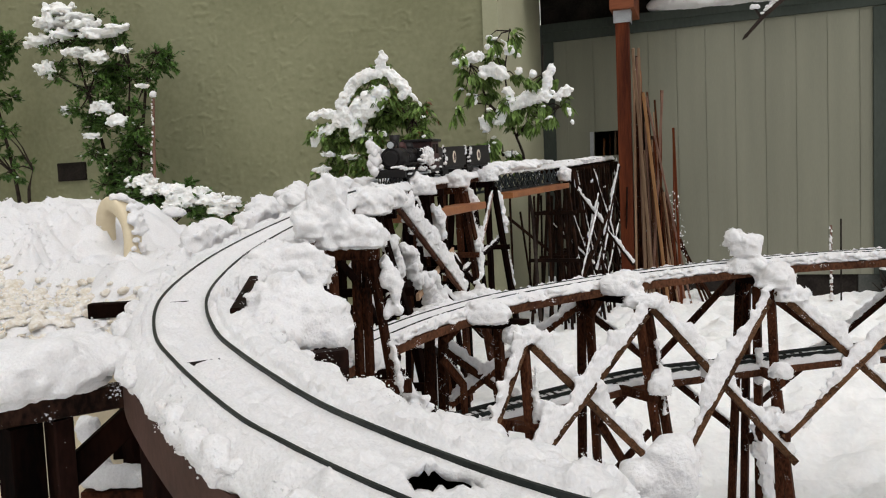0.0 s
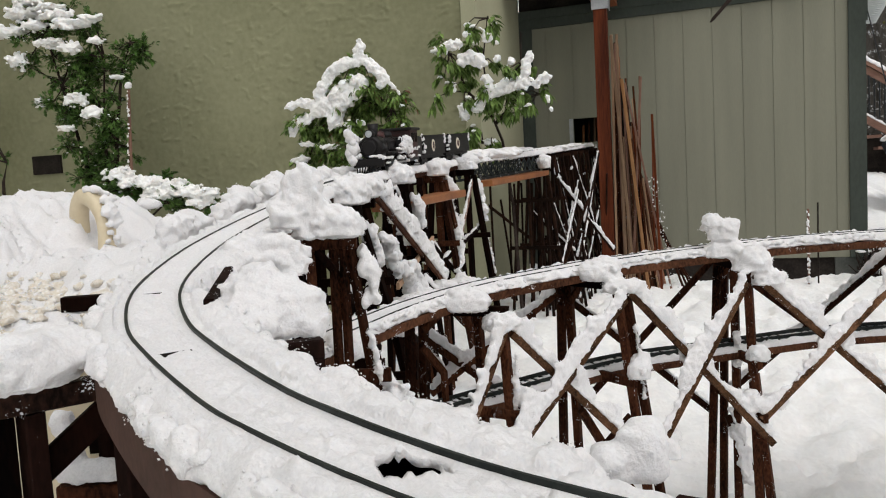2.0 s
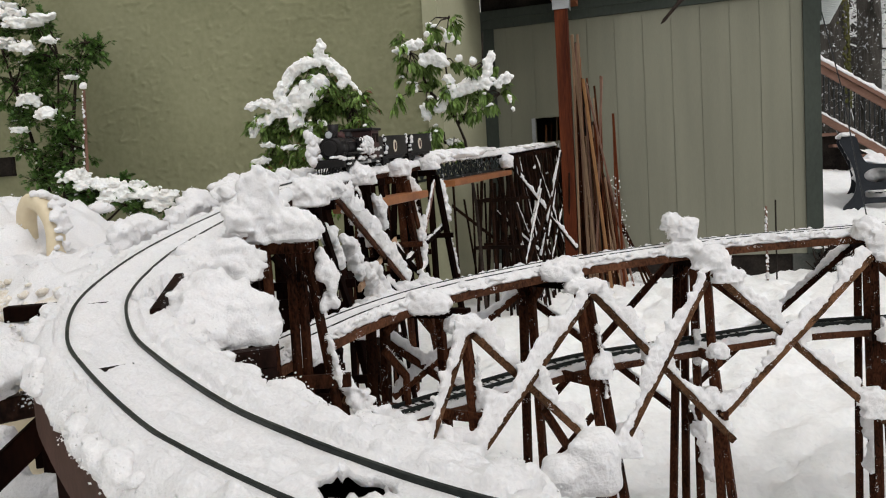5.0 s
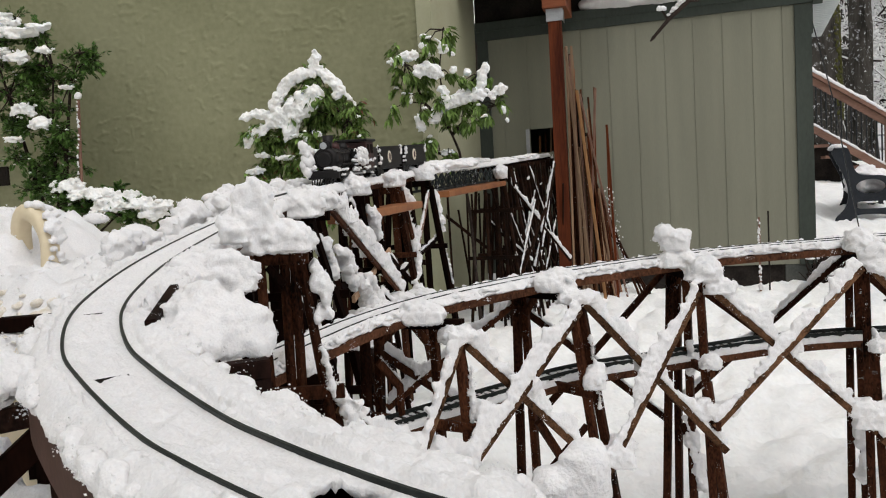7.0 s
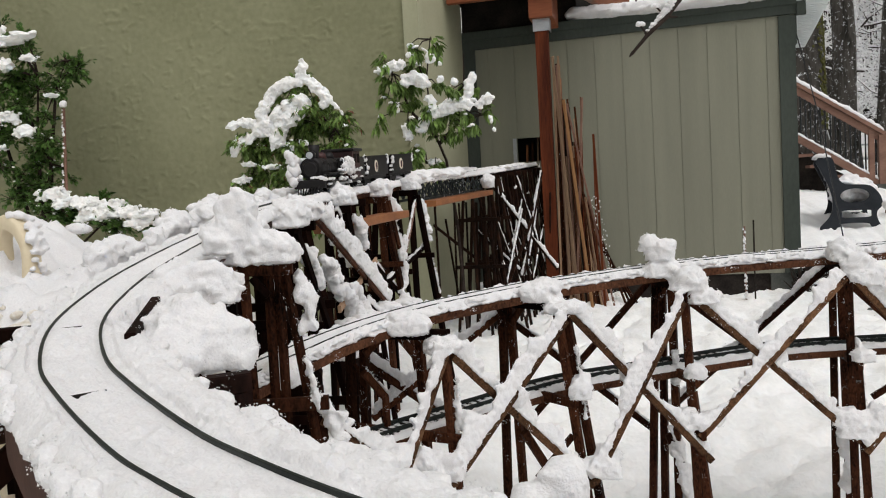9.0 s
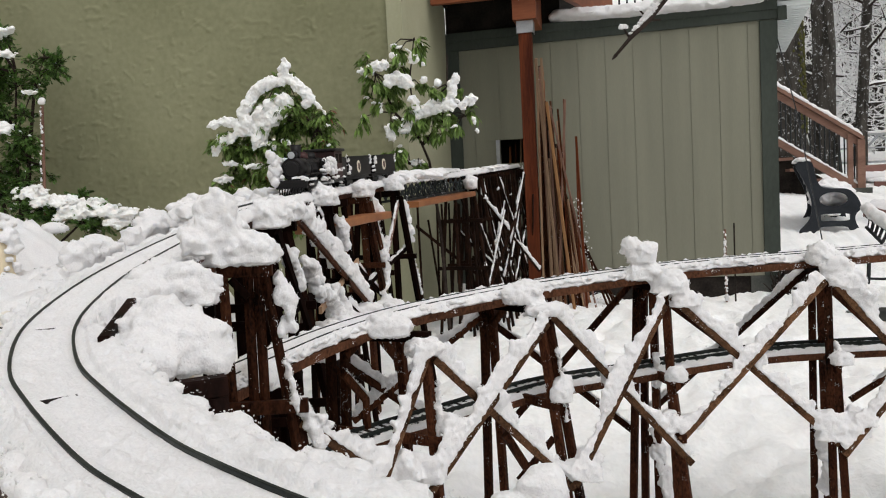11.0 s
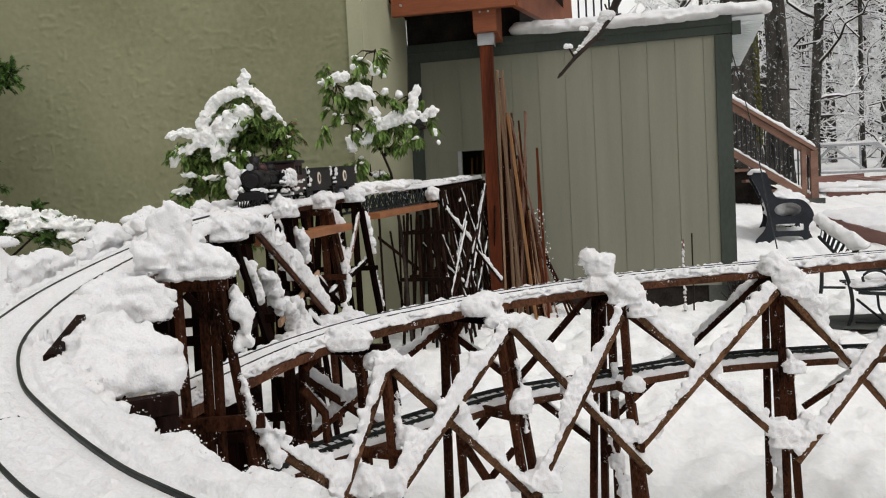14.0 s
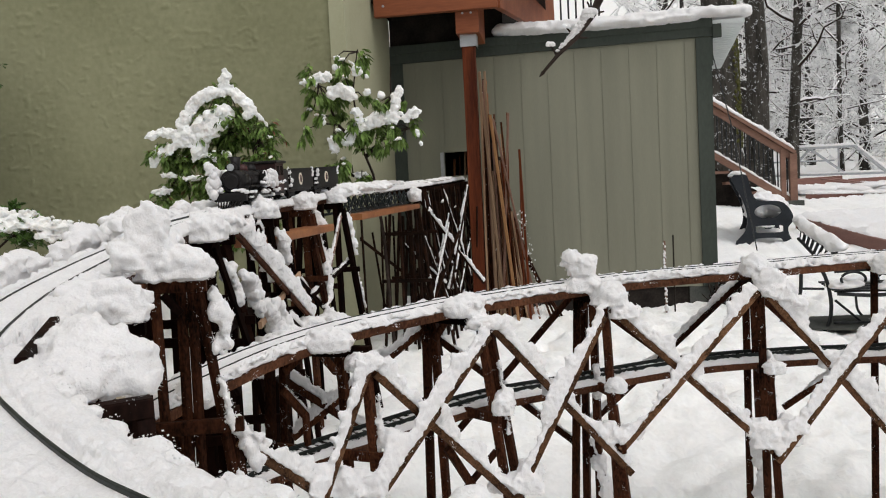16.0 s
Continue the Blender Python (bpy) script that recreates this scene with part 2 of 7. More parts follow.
def heap(bm, c, size, count, rng, r=(0.28, 0.62), level=3, rough=0.17):
    """Several clumps run together into one heap of about that size (three half axes), standing on c."""
    c = Vector(c)
    size = (size[0] * 0.95, size[1] * 0.9, size[2] * 1.18)
    m = min(size)
    lump(bm, c + Vector((0, 0, size[2] * 0.5)), (size[0] * 0.85, size[1] * 0.85, size[2] * 0.85), level=4, rough=rough, flat=0.55, seed=rng.random() * 9)
    for i in range(count * 3 + 8):
        a, e = rng.random() * math.tau, 0.85 * rng.random() ** 0.5
        k = m * rng.uniform(*r) * 0.85
        z = size[2] * (0.15 + 1.0 * math.sqrt(max(0, 1 - e * e)) * rng.uniform(0.6, 1.05))
        lump(bm, c + Vector((math.cos(a) * size[0] * e * 0.85, math.sin(a) * size[1] * e * 0.85, max(z, k * 0.55))), k, sz=0.95, level=level, rough=rough, flat=0.6, seed=rng.random() * 9)


def ridge(bm, a, b, w, h, seg=0.005, rough=0.7, seed=0.0, ends=True, hang=0.10):
    """Snow lying along the top edge of a timber from a to b, thick here and nearly gone there."""
    a, b = Vector(a), Vector(b)
    d = b - a
    n = max(4, int(d.length / seg))
    t = d.normalized()
    s = t.cross(Vector((0, 0, 1)))
    s = s.normalized() if s.length > 1e-3 else Vector((1, 0, 0))
    u = s.cross(t)
    if u.z < 0:
        u = -u
    prof = [math.pi * k / 8 for k in range(9)]
    rows = []
    for i in range(n + 1):
        f = i / n
        p = a + d * f
        e = min(1, 6 * f * d.length / max(w, 0.02) + 0.15, 6 * (1 - f) * d.length / max(w, 0.02) + 0.15) if ends else 1
        q = Vector((p.x * 14 + seed, p.y * 14, p.z * 14))
        kh = e * min(1.7, max(0.05, 1 + rough * 1.7 * noise.noise(q * 0.9) + rough * 0.7 * noise.noise(q * 3.2) + 0.3 * noise.noise(q * 8)))
        kw = max(0.45, 1 + rough * 0.5 * noise.noise(q * 2.3 + Vector((7, 3, 1))) + 0.2 * noise.noise(q * 7)) * (0.6 + 0.4 * e) * (0.55 + 0.45 * min(1, kh))
        off = rough * 0.2 * w * noise.noise(q * 1.9 + Vector((1, 9, 4)))
        row = []
        for g in prof:
            j = 1 + 0.16 * noise.noise(q * 3.0 + Vector((g * 3, g, 0))) + 0.12 * noise.noise(q * 9.0 + Vector((g * 5, g, 0)))
            row.append(bm.verts.new(p + s * (off + math.cos(g) * w * 0.5 * kw * j) + u * (max(0, math.sin(g)) ** 0.7 * h * kh * j - hang * h * (1 - math.sin(g)))))
        rows.append(row)
    for ra, rb in zip(rows, rows[1:]):
        for k in range(8):
            bm.faces.new((ra[k], ra[k + 1], rb[k + 1], rb[k]))
        bm.faces.new((ra[8], ra[0], rb[0], rb[8]))
    bm.faces.new(rows[0])
    bm.faces.new(rows[-1][::-1])


SOFT = bpy.data.textures.new("snow_grain", "CLOUDS")
SOFT.noise_scale, SOFT.noise_depth = 0.008, 3
SOFT_BIG = bpy.data.textures.new("snow_grain_far", "CLOUDS")
SOFT_BIG.noise_scale, SOFT_BIG.noise_depth = 0.035, 4


PUFF = bpy.data.textures.new("snow_puffs", "VORONOI")
PUFF.noise_scale = 0.016


def soften(ob, voxel=0.0035, times=3, grain=0.0055, tex=None, puff=0.0):
    """Let clumps of snow run together into one soft mass with a grainy skin."""
    m = ob.modifiers.new("merge", "REMESH")
    m.mode, m.voxel_size, m.use_smooth_shade = "VOXEL", voxel, True
    m = ob.modifiers.new("settle", "SMOOTH")
    m.factor, m.iterations = 0.5, times
    if puff:
        m = ob.modifiers.new("puffs", "DISPLACE")
        m.texture, m.texture_coords, m.strength, m.mid_level = PUFF, "GLOBAL", -puff, 0.35
        m = ob.modifiers.new("ease", "SMOOTH")
        m.factor, m.iterations = 0.5, 2
    m = ob.modifiers.new("grain", "DISPLACE")
    m.texture, m.texture_coords, m.strength, m.mid_level = tex or SOFT, "GLOBAL", grain, 0.5
    return ob


def crumbs(ob, count, small, large, seed, label="loose crumbs of fresh wet snow"):
    """Small loose crumbs scattered over a mass of snow, half sunk into its skin."""
    rc = random.Random(seed)
    src = ob.data.vertices
    n = len(src)
    vs, fs = [], []
    for k in range(count):
        v = src[rc.randrange(n)]
        r = small + (large - small) * rc.random() ** 2.5
        c = v.co + v.normal * r * 0.4 + Vector((rc.gauss(0, 1), rc.gauss(0, 1), rc.gauss(0, 1))) * r * 0.8
        b = len(vs)
        ax = Vector((rc.gauss(0, 1), rc.gauss(0, 1), rc.gauss(0, 1))).normalized()
        bx = ax.orthogonal().normalized()
        cx = ax.cross(bx)
        vs += [c + ax * r, c - ax * r * rc.uniform(0.6, 1), c + bx * r * rc.uniform(0.6, 1), c - bx * r * rc.uniform(0.6, 1), c + cx * r, c - cx * r * rc.uniform(0.6, 1)]
        fs += [(b, b + 2, b + 4), (b, b + 4, b + 3), (b, b + 3, b + 5), (b, b + 5, b + 2), (b + 1, b + 4, b + 2), (b + 1, b + 3, b + 4), (b + 1, b + 5, b + 3), (b + 1, b + 2, b + 5)]
    me = bpy.data.meshes.new("snow_crumbs")
    me.from_pydata([tuple(v) for v in vs], [], fs)
    me.materials.append(SNOW)
    me.shade_smooth()
    return tagged(new("snow_crumbs", me), label, "snow", kind="stuff")


def fringe(line, a, b, left, right, down, rg, step=0.005, size=(0.005, 0.012)):
    """Clumps along both edges of the snow on a deck."""
    bm = bmesh.new()
    for edge, way in ((left, -1), (right, 1)):
        s = a
        while s < b:
            c, d, r = line.heading(s)
            k = noise.noise(Vector((s * 22, edge * 50, 3)))
            if k > -0.25:
                q = rg.uniform(*size) * (1 + 0.5 * k)
                p = c + r * (edge - way * 0.003 + way * rg.uniform(-0.006, 0.003) * (1 + k)) + d * rg.uniform(-0.004, 0.004) + Vector((0, 0, -rg.uniform(0.2, 1.0) * down))
                lump(bm, p, (q, q, q * 0.85), level=2, rough=0.3, flat=0.8)
            s += step * rg.uniform(0.5, 1.3)
    return bm


class Line:
    """A smooth curve through points (Catmull-Rom), walked by length."""

    def __init__(self, pts, step=0.01):
        P = [Vector(p) for p in pts]
        P = [P[0] * 2 - P[1]] + P + [P[-1] * 2 - P[-2]]
        out = []
        for i in range(1, len(P) - 2):
            for k in range(24):
                t = k / 24
                a, b, c, d = P[i - 1:i + 3]
                out.append(0.5 * (2 * b + (c - a) * t + (2 * a - 5 * b + 4 * c - d) * t * t + (3 * b - a - 3 * c + d) * t ** 3))
        out.append(P[-2])
        self.p, self.s = out, [0.0]
        for a, b in zip(out, out[1:]):
            self.s.append(self.s[-1] + (b - a).length)
        self.length = self.s[-1]

    def at(self, s):
        s = min(max(s, 0), self.length)
        i = min(max(int(np.searchsorted(self.s, s)) - 1, 0), len(self.p) - 2)
        f = (s - self.s[i]) / max(1e-9, self.s[i + 1] - self.s[i])
        return self.p[i].lerp(self.p[i + 1], f)

    def heading(self, s):
        """Place, way ahead (level) and the right-hand side."""
        d = self.at(s + 0.02) - self.at(s - 0.02)
        d.z = 0
        d.normalize()
        return self.at(s), d, Vector((d.y, -d.x, 0))

    def nearest(self, x, y):
        k = min(range(len(self.p)), key=lambda i: (self.p[i].x - x) ** 2 + (self.p[i].y - y) ** 2)
        return self.s[k]

    def strip(self, bm, profile, a=0.0, b=None, step=0.01, close=True, wobble=None):
        """Sweep a closed profile of (side, up) along the curve."""
        b = self.length if b is None else b
        n = max(2, int((b - a) / step))
        rows = []
        for i in range(n + 1):
            s = a + (b - a) * i / n
            c, d, r = self.heading(s)
            row = []
            for k, (x, z) in enumerate(profile):
                p = c + r * x + Vector((0, 0, z))
                if wobble:
                    p = wobble(p, x, z, k)
                row.append(bm.verts.new(p))
            rows.append(row)
        m = len(profile)
        for ra, rb in zip(rows, rows[1:]):
            for k in range(m if close else m - 1):
                bm.faces.new((ra[k], ra[(k + 1) % m], rb[(k + 1) % m], rb[k]))
        if close:
            bm.faces.new(rows[0][::-1])
            bm.faces.new(rows[-1])


rng = random.Random(7)

# ---------- ground ----------
def smooth(t):
    t = min(1.0, max(0.0, t))
    return t * t * (3 - 2 * t)


def ground_z(x, y):
    far = np.interp(y, (6.6, 9.0, 12.3, 16.0, 30.0, 45.0, 80.0, 160.0), (0.0, 0.31, 0.60, 0.90, 1.45, 3.5, 14.0, 44.0))
    z = float(far) * smooth((x - 0.9) / 0.5) if y < 12 else float(far)
    z += 0.62 * smooth((-0.98 - 0.35 * (y - 1.2) - x) / 0.5) * smooth((y - 1.0) / 0.6)
    z -= 0.05 * smooth((x - 1.2) / 0.5) * smooth((6.4 - y) / 1.0) + 0.13 * smooth((3.7 - y) / 1.3) * smooth((x + 0.6) / 0.5)
    z += 0.020 * noise.noise(Vector((x * 1.3, y * 1.3, 0))) + 0.018 * noise.noise(Vector((x * 4, y * 4, 2))) + 0.030 * noise.noise(Vector((x * 9, y * 9, 5))) + 0.034 * noise.noise(Vector((x * 14, y * 14, 8))) + 0.020 * noise.noise(Vector((x * 29, y * 29, 9)))
    return z - 0.03 * smooth((noise.noise(Vector((x * 5.1, y * 4.3, 11))) - 0.30) / 0.12)


bm = bmesh.new()
def axis(lo, hi, fine):
    out, v, st = [], 0.0, fine
    while v < hi:
        out.append(v)
        if v > 7:
            st *= 1.35
        v += st
    out.append(hi)
    neg, v, st = [], -fine, fine
    while v > lo:
        neg.append(v)
        if v < -2.2:
            st *= 1.35
        v -= st
    neg.append(lo)
    return neg[::-1] + out
gx, gy = axis(-600, 600, 0.033), axis(-600, 900, 0.033)
grid = [[bm.verts.new((x, y, ground_z(x, y))) for x in gx] for y in gy]
for ra, rb in zip(grid, grid[1:]):
    for i in range(len(gx) - 1):
        bm.faces.new((ra[i], ra[i + 1], rb[i + 1], rb[i]))
part("ground", bm, SNOW_LIT, None, "trodden snow covering the whole garden", True, "ground", "structure")

# ---------- the house ----------
HX, HY = -1.30, 4.84     # the corner of the stuccoed wall
def stucco_face(x0, x1, z0, z1, y, step):
    bm = bmesh.new()
    nx, nz = int((x1 - x0) / step), int((z1 - z0) / step)
    rows = []
    for j in range(nz + 1):
        row = []
        for i in range(nx + 1):
            x, z = x0 + (x1 - x0) * i / nx, z0 + (z1 - z0) * j / nz
            q = Vector((x * 6.5, z * 8.0, 0.5))
            patch = smooth((noise.noise(q * 0.8) + 0.5 * noise.noise(q * 2.1) - 0.10) / 0.07)
            ridges = smooth((noise.noise(Vector((x * 15, z * 30, 3))) - 0.30) / 0.05) * smooth(noise.noise(q * 0.45) * 4 + 0.1)
            lip = smooth((0.055 - abs(noise.noise(Vector((x * 8.0, z * 13.0, 8))))) / 0.03) * smooth((noise.noise(Vector((x * 3.1, z * 3.3, 4))) - 0.04) / 0.1) * smooth((noise.noise(Vector((x * 13, z * 13, 6))) + 0.1) / 0.2)
            h = 0.0008 * patch + 0.0042 * ridges + 0.0060 * lip + 0.0007 * noise.noise(q * 2.6) + 0.0009 * noise.noise(q * 7)
            row.append(bm.verts.new((x, y - h, z)))
        rows.append(row)
    for ra, rb in zip(rows, rows[1:]):
        for i in range(nx):
            bm.faces.new((ra[i], ra[i + 1], rb[i + 1], rb[i]))
    return bm
house = part("wall_north", stucco_face(-5.6, HX, -0.1, 2.6, HY, 0.0095), STUCCO, None, "olive green house wall of trowelled stucco", True, "wall", "structure")
bm = bmesh.new()
box(bm, (-9, HY + 0.012, -0.1), (HX - 0.012, HY + 0.25, 5.2))
box(bm, (HX - 0.25, HY + 0.25, -0.1), (HX - 0.012, 6.6, 5.2))
box(bm, (-9, HY + 0.008, 2.6), (HX - 0.012, HY + 0.012, 5.2))
box(bm, (-9, HY, -0.1), (-5.6, HY + 0.012, 5.2))
part("wall_core", bm, SMOOTH_OLIVE, None, "smooth olive green end of the house", False, "wall", "structure")
# unseen wall, added to block sky light coming from the left
part("shade_wall_west", one_box((-5.8, -3.0, -0.1), (-5.62, HY + 0.2, 5.2)), SMOOTH_OLIVE, None, "unseen plain olive green wall added to shade the left side", False, "wall", "structure")
part("corner_board", one_box((HX - 0.012, HY - 0.022, 0), (HX + 0.085, HY + 0.10, 5.2), 0.004), SMOOTH_OLIVE, None, "olive green corner board of the house", False, "trim", "structure")
part("wall_east", one_box((HX - 0.012, HY + 0.10, 0), (HX + 0.045, 6.30, 5.2)), SMOOTH_OLIVE, None, "smooth olive green house wall running back to the shed", False, "wall", "structure")
vent = thing("foundation_vent", "dark recessed vent in the stucco wall", "vent")
# frame and panel stand proud; their near-black colour is the recess's shade
part("vent_frame", one_box((-4.675, HY - 0.020, 1.052), (-4.418, HY + 0.004, 1.188), 0.004), DARKWOOD, vent)
part("vent_shade_panel", one_box((-4.662, HY - 0.024, 1.065), (-4.431, HY - 0.018, 1.175)), DARKWOOD, vent, "near-black panel for the dark of the recess")

# ---------- the shed ----------
SY = 6.332
shed = thing("garden_shed", "sage green shed with grooved siding and dark green trim", "shed")
edges = [-1.20 + 0.0] + [-1.058 + 0.2053 * k for k in range(11)] + [1.19]
HOLE = (-0.865, -0.62, 1.08, 1.268)
for i, (a, b) in enumerate(zip(edges, edges[1:])):
    bm = bmesh.new()
    cuts = [(0.14, 2.06)]
    if a < HOLE[1] and b > HOLE[0]:
        cuts = [(0.14, HOLE[2]), (HOLE[3], 2.06)]
        if a < HOLE[0]:
            box(bm, (a + 0.004, SY, HOLE[2]), (HOLE[0], SY + 0.005, HOLE[3]))
        if b > HOLE[1]:
            box(bm, (HOLE[1], SY, HOLE[2]), (b - 0.004, SY + 0.005, HOLE[3]))
    for z0, z1 in cuts:
        box(bm, (a + 0.0028, SY, z0), (b - 0.0028, SY + 0.005, z1), 0.002)
    part("siding_board", bm, SIDING, shed)
for z0, z1, x0, x1 in ((0.14, HOLE[2], -1.2, 1.19), (HOLE[3], 2.06, -1.2, 1.19), (HOLE[2], HOLE[3], -1.2, HOLE[0]), (HOLE[2], HOLE[3], HOLE[1], 1.19)):
    part("wall_backing", one_box((x0, SY + 0.005, z0), (x1, SY + 0.05, z1)), SIDING, shed)
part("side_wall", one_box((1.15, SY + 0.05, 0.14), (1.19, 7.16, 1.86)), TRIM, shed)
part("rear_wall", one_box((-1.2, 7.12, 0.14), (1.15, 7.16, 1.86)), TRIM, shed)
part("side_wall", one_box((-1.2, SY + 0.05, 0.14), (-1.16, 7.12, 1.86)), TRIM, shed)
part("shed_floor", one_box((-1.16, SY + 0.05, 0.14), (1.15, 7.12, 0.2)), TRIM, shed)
# unseen ceiling added so the inside seen through the hole stays dark
part("light_block_ceiling", one_box((-1.16, SY + 0.05, 1.83), (1.15, 7.12, 1.87)), TRIM, shed)
part("left_trim", one_box((-1.262, SY - 0.02, 0.14), (-1.158, SY - 0.001, 2.03), 0.003), TRIM, shed, "dark green corner trim")
part("right_trim", one_box((1.078, SY - 0.02, 0.14), (1.19, SY - 0.001, 2.005), 0.003), TRIM, shed, "dark green corner trim")
bm = bmesh.new()
for k in range(2):
    stick(bm, (-1.262, SY - 0.012 - 0.012 * k, 2.03 + 0.055 * k), (1.20, SY - 0.012 - 0.012 * k, 2.062 + 0.05 * k), 0.022, 0.10 - 0.03 * k, bevel=0.003)
stick(bm, (1.20, SY - 0.03, 2.045), (1.262, SY - 0.03, 2.046), 0.022, 0.10, bevel=0.003)
box(bm, (1.191, SY + 0.0, 1.80), (1.205, SY + 0.10, 2.04))
part("top_trim", bm, TRIM, shed, "dark green board under the roof")
bm = bmesh.new()
v = [(-0.30, 6.32, 2.092), (1.435, 6.32, 2.100), (1.435, 7.25, 1.905), (-0.30, 7.25, 1.895)]
lo = [bm.verts.new(p) for p in v]
hi = [bm.verts.new((p[0], p[1], p[2] + 0.03)) for p in v]
bm.faces.new(lo)
bm.faces.new(hi)
for i in range(4):
    bm.faces.new((lo[i], lo[(i + 1) % 4], hi[(i + 1) % 4], hi[i]))
part("roof", bm, WHITE, shed, "white ribbed metal roof with an overhang")
for k in range(24):
    y = 6.35 + 0.037 * k
    z = 2.112 - 0.2109 * (y - 6.24)
    part("roof_rib", one_box((1.19, y, z - 0.012), (1.428, y + 0.016, z + 0.004), 0.002), WHITE, shed)
bm = bmesh.new()
for k in range(40):
    a = -0.35 + 1.76 * k / 39
    lump(bm, (a, 6.32 + 0.03 * rng.random(), 2.175), (0.09, 0.12, 0.05), level=3, flat=0.5, rough=0.22)
for k in range(60):
    lump(bm, (rng.uniform(-0.2, 1.16), 6.4 + 0.13 * (k % 6), 2.150 - 0.0274 * (k % 6)), (0.3, 0.2, 0.05), level=2, flat=0.6)
soften(part("roof_snow", bm, SNOW, None, "thick snow on the roof of the shed", True, "snow", "stuff"), 0.014, 1, 0.022, SOFT_BIG)
# skirt in near-black: the recess's shade below the siding is in its colour
for a, b in ((-1.2, 1.02),):
    part("foundation_skirt", one_box((a, SY + 0.02, -0.1), (b, SY + 0.06, 0.14)), DARKWOOD, shed)
part("foundation_block", one_box((0.98, SY + 0.0, -0.1), (1.16, SY + 0.2, 0.138), 0.006), CONCRETE, shed, "grey concrete pier block")
for k in range(5):
    part("stored_strip", one_stick((HOLE[0] + 0.03 + 0.045 * k, SY + 0.10 + 0.02 * (k % 2), 0.2), (HOLE[0] + 0.06 + 0.045 * k, SY + 0.16, 1.22 + 0.03 * (k % 3)), 0.016, 0.010), (WOOD_ORANGE, WOOD, TAN)[k % 3], None,
         "wood strip stored inside the shed hole", False, "wood strip", group="strips stored in the shed")
part("hole_frame", one_box((HOLE[0] - 0.03, SY - 0.006, HOLE[2]), (HOLE[0], SY - 0.001, HOLE[3])), STEEL, shed, "pale edging beside the train hole")

# ---------- the model railway: three levels of one line ----------
UP = Line([(0.258, 0.303, 0.706), (0.124, 0.285, 0.713), (0.031, 0.295, 0.717), (-0.057, 0.318, 0.722), (-0.118, 0.345, 0.725), (-0.181, 0.379, 0.729),
           (-0.242, 0.420, 0.732), (-0.345, 0.507, 0.738), (-0.419, 0.579, 0.744), (-0.516, 0.707, 0.751), (-0.591, 0.846, 0.761),
           (-0.671, 1.041, 0.777), (-0.737, 1.279, 0.800), (-0.783, 1.517, 0.826), (-0.840, 1.720, 0.848), (-0.98, 2.48, 0.890),
           (-1.03, 3.02, 0.912), (-1.01, 3.55, 0.94), (-0.90, 4.6, 0.985), (-0.80, 5.7, 1.04), (-0.76, 6.6, 1.085)])
MID = Line([(1.6, 2.4, 0.69), (0.87, 2.295, 0.681), (0.48, 2.226, 0.668), (0.17, 2.135, 0.660), (-0.156, 1.976, 0.642), (-0.346, 1.82, 0.628),
            (-0.46, 1.70, 0.617), (-0.56, 1.55, 0.599), (-0.62, 1.40, 0.581), (-0.65, 1.25, 0.571), (-0.64, 1.05, 0.568), (-0.57, 0.85, 0.566),
            (-0.48, 0.69, 0.566), (-0.40, 0.59, 0.566), (-0.28, 0.49, 0.565)])
LOW = Line([(1.6, 2.4, 0.435), (0.878, 2.296, 0.432), (0.596, 2.249, 0.434), (0.325, 2.19, 0.428), (0.028, 2.074, 0.408), (-0.18, 1.956, 0.40),
            (-0.36, 1.805, 0.380), (-0.507, 1.63, 0.373), (-0.59, 1.47, 0.372), (-0.64, 1.25, 0.37), (-0.62, 1.0, 0.36)])
GAUGE = 0.045


def rail_pair(line, parent, a=0.0, b=None):
    for side in (-1, 1):
        o = side * (GAUGE / 2 + 0.0015)
        bm = bmesh.new()
        line.strip(bm, [(o - 0.0014, -0.0003), (o - 0.0014, -0.0030), (o - 0.0007, -0.0038), (o - 0.0007, -0.0076), (o - 0.0034, -0.0086),
                        (o + 0.0034, -0.0086), (o + 0.0007, -0.0076), (o + 0.0007, -0.0038), (o + 0.0014, -0.0030), (o + 0.0014, -0.0003), (o + 0.0010, 0), (o - 0.0010, 0)], a, b, 0.012)
        part("rail", bm, RAIL, parent)


def ties(line, parent, a, b, half=0.042, pitch=0.026):
    n = int((b - a) / pitch)
    near = []
    for i in range(n):
        c, d, r = line.heading(a + pitch * (i + 0.5))
        c = c - Vector((0, 0, 0.0142))
        bm = bmesh.new()
        stick(bm, c - r * half, c + r * half, 0.0085, 0.011, bevel=0.001)
        near.append(bm)
    return near


def fascia(line, parent, a, b, left, right, top, high, mat, label=""):
    for o in (left, right):
        bm = bmesh.new()
        line.strip(bm, [(o - 0.006, top), (o + 0.006, top), (o + 0.006, top - high), (o - 0.006, top - high)], a, b, 0.02)
        part("stringer", bm, mat, parent, label)
    bm = bmesh.new()
    line.strip(bm, [(left + 0.006, top - 0.002), (right - 0.006, top - 0.002), (right - 0.006, top - 0.008), (left + 0.006, top - 0.008)], a, b, 0.02)
    part("deck_board", bm, DARKWOOD, parent)


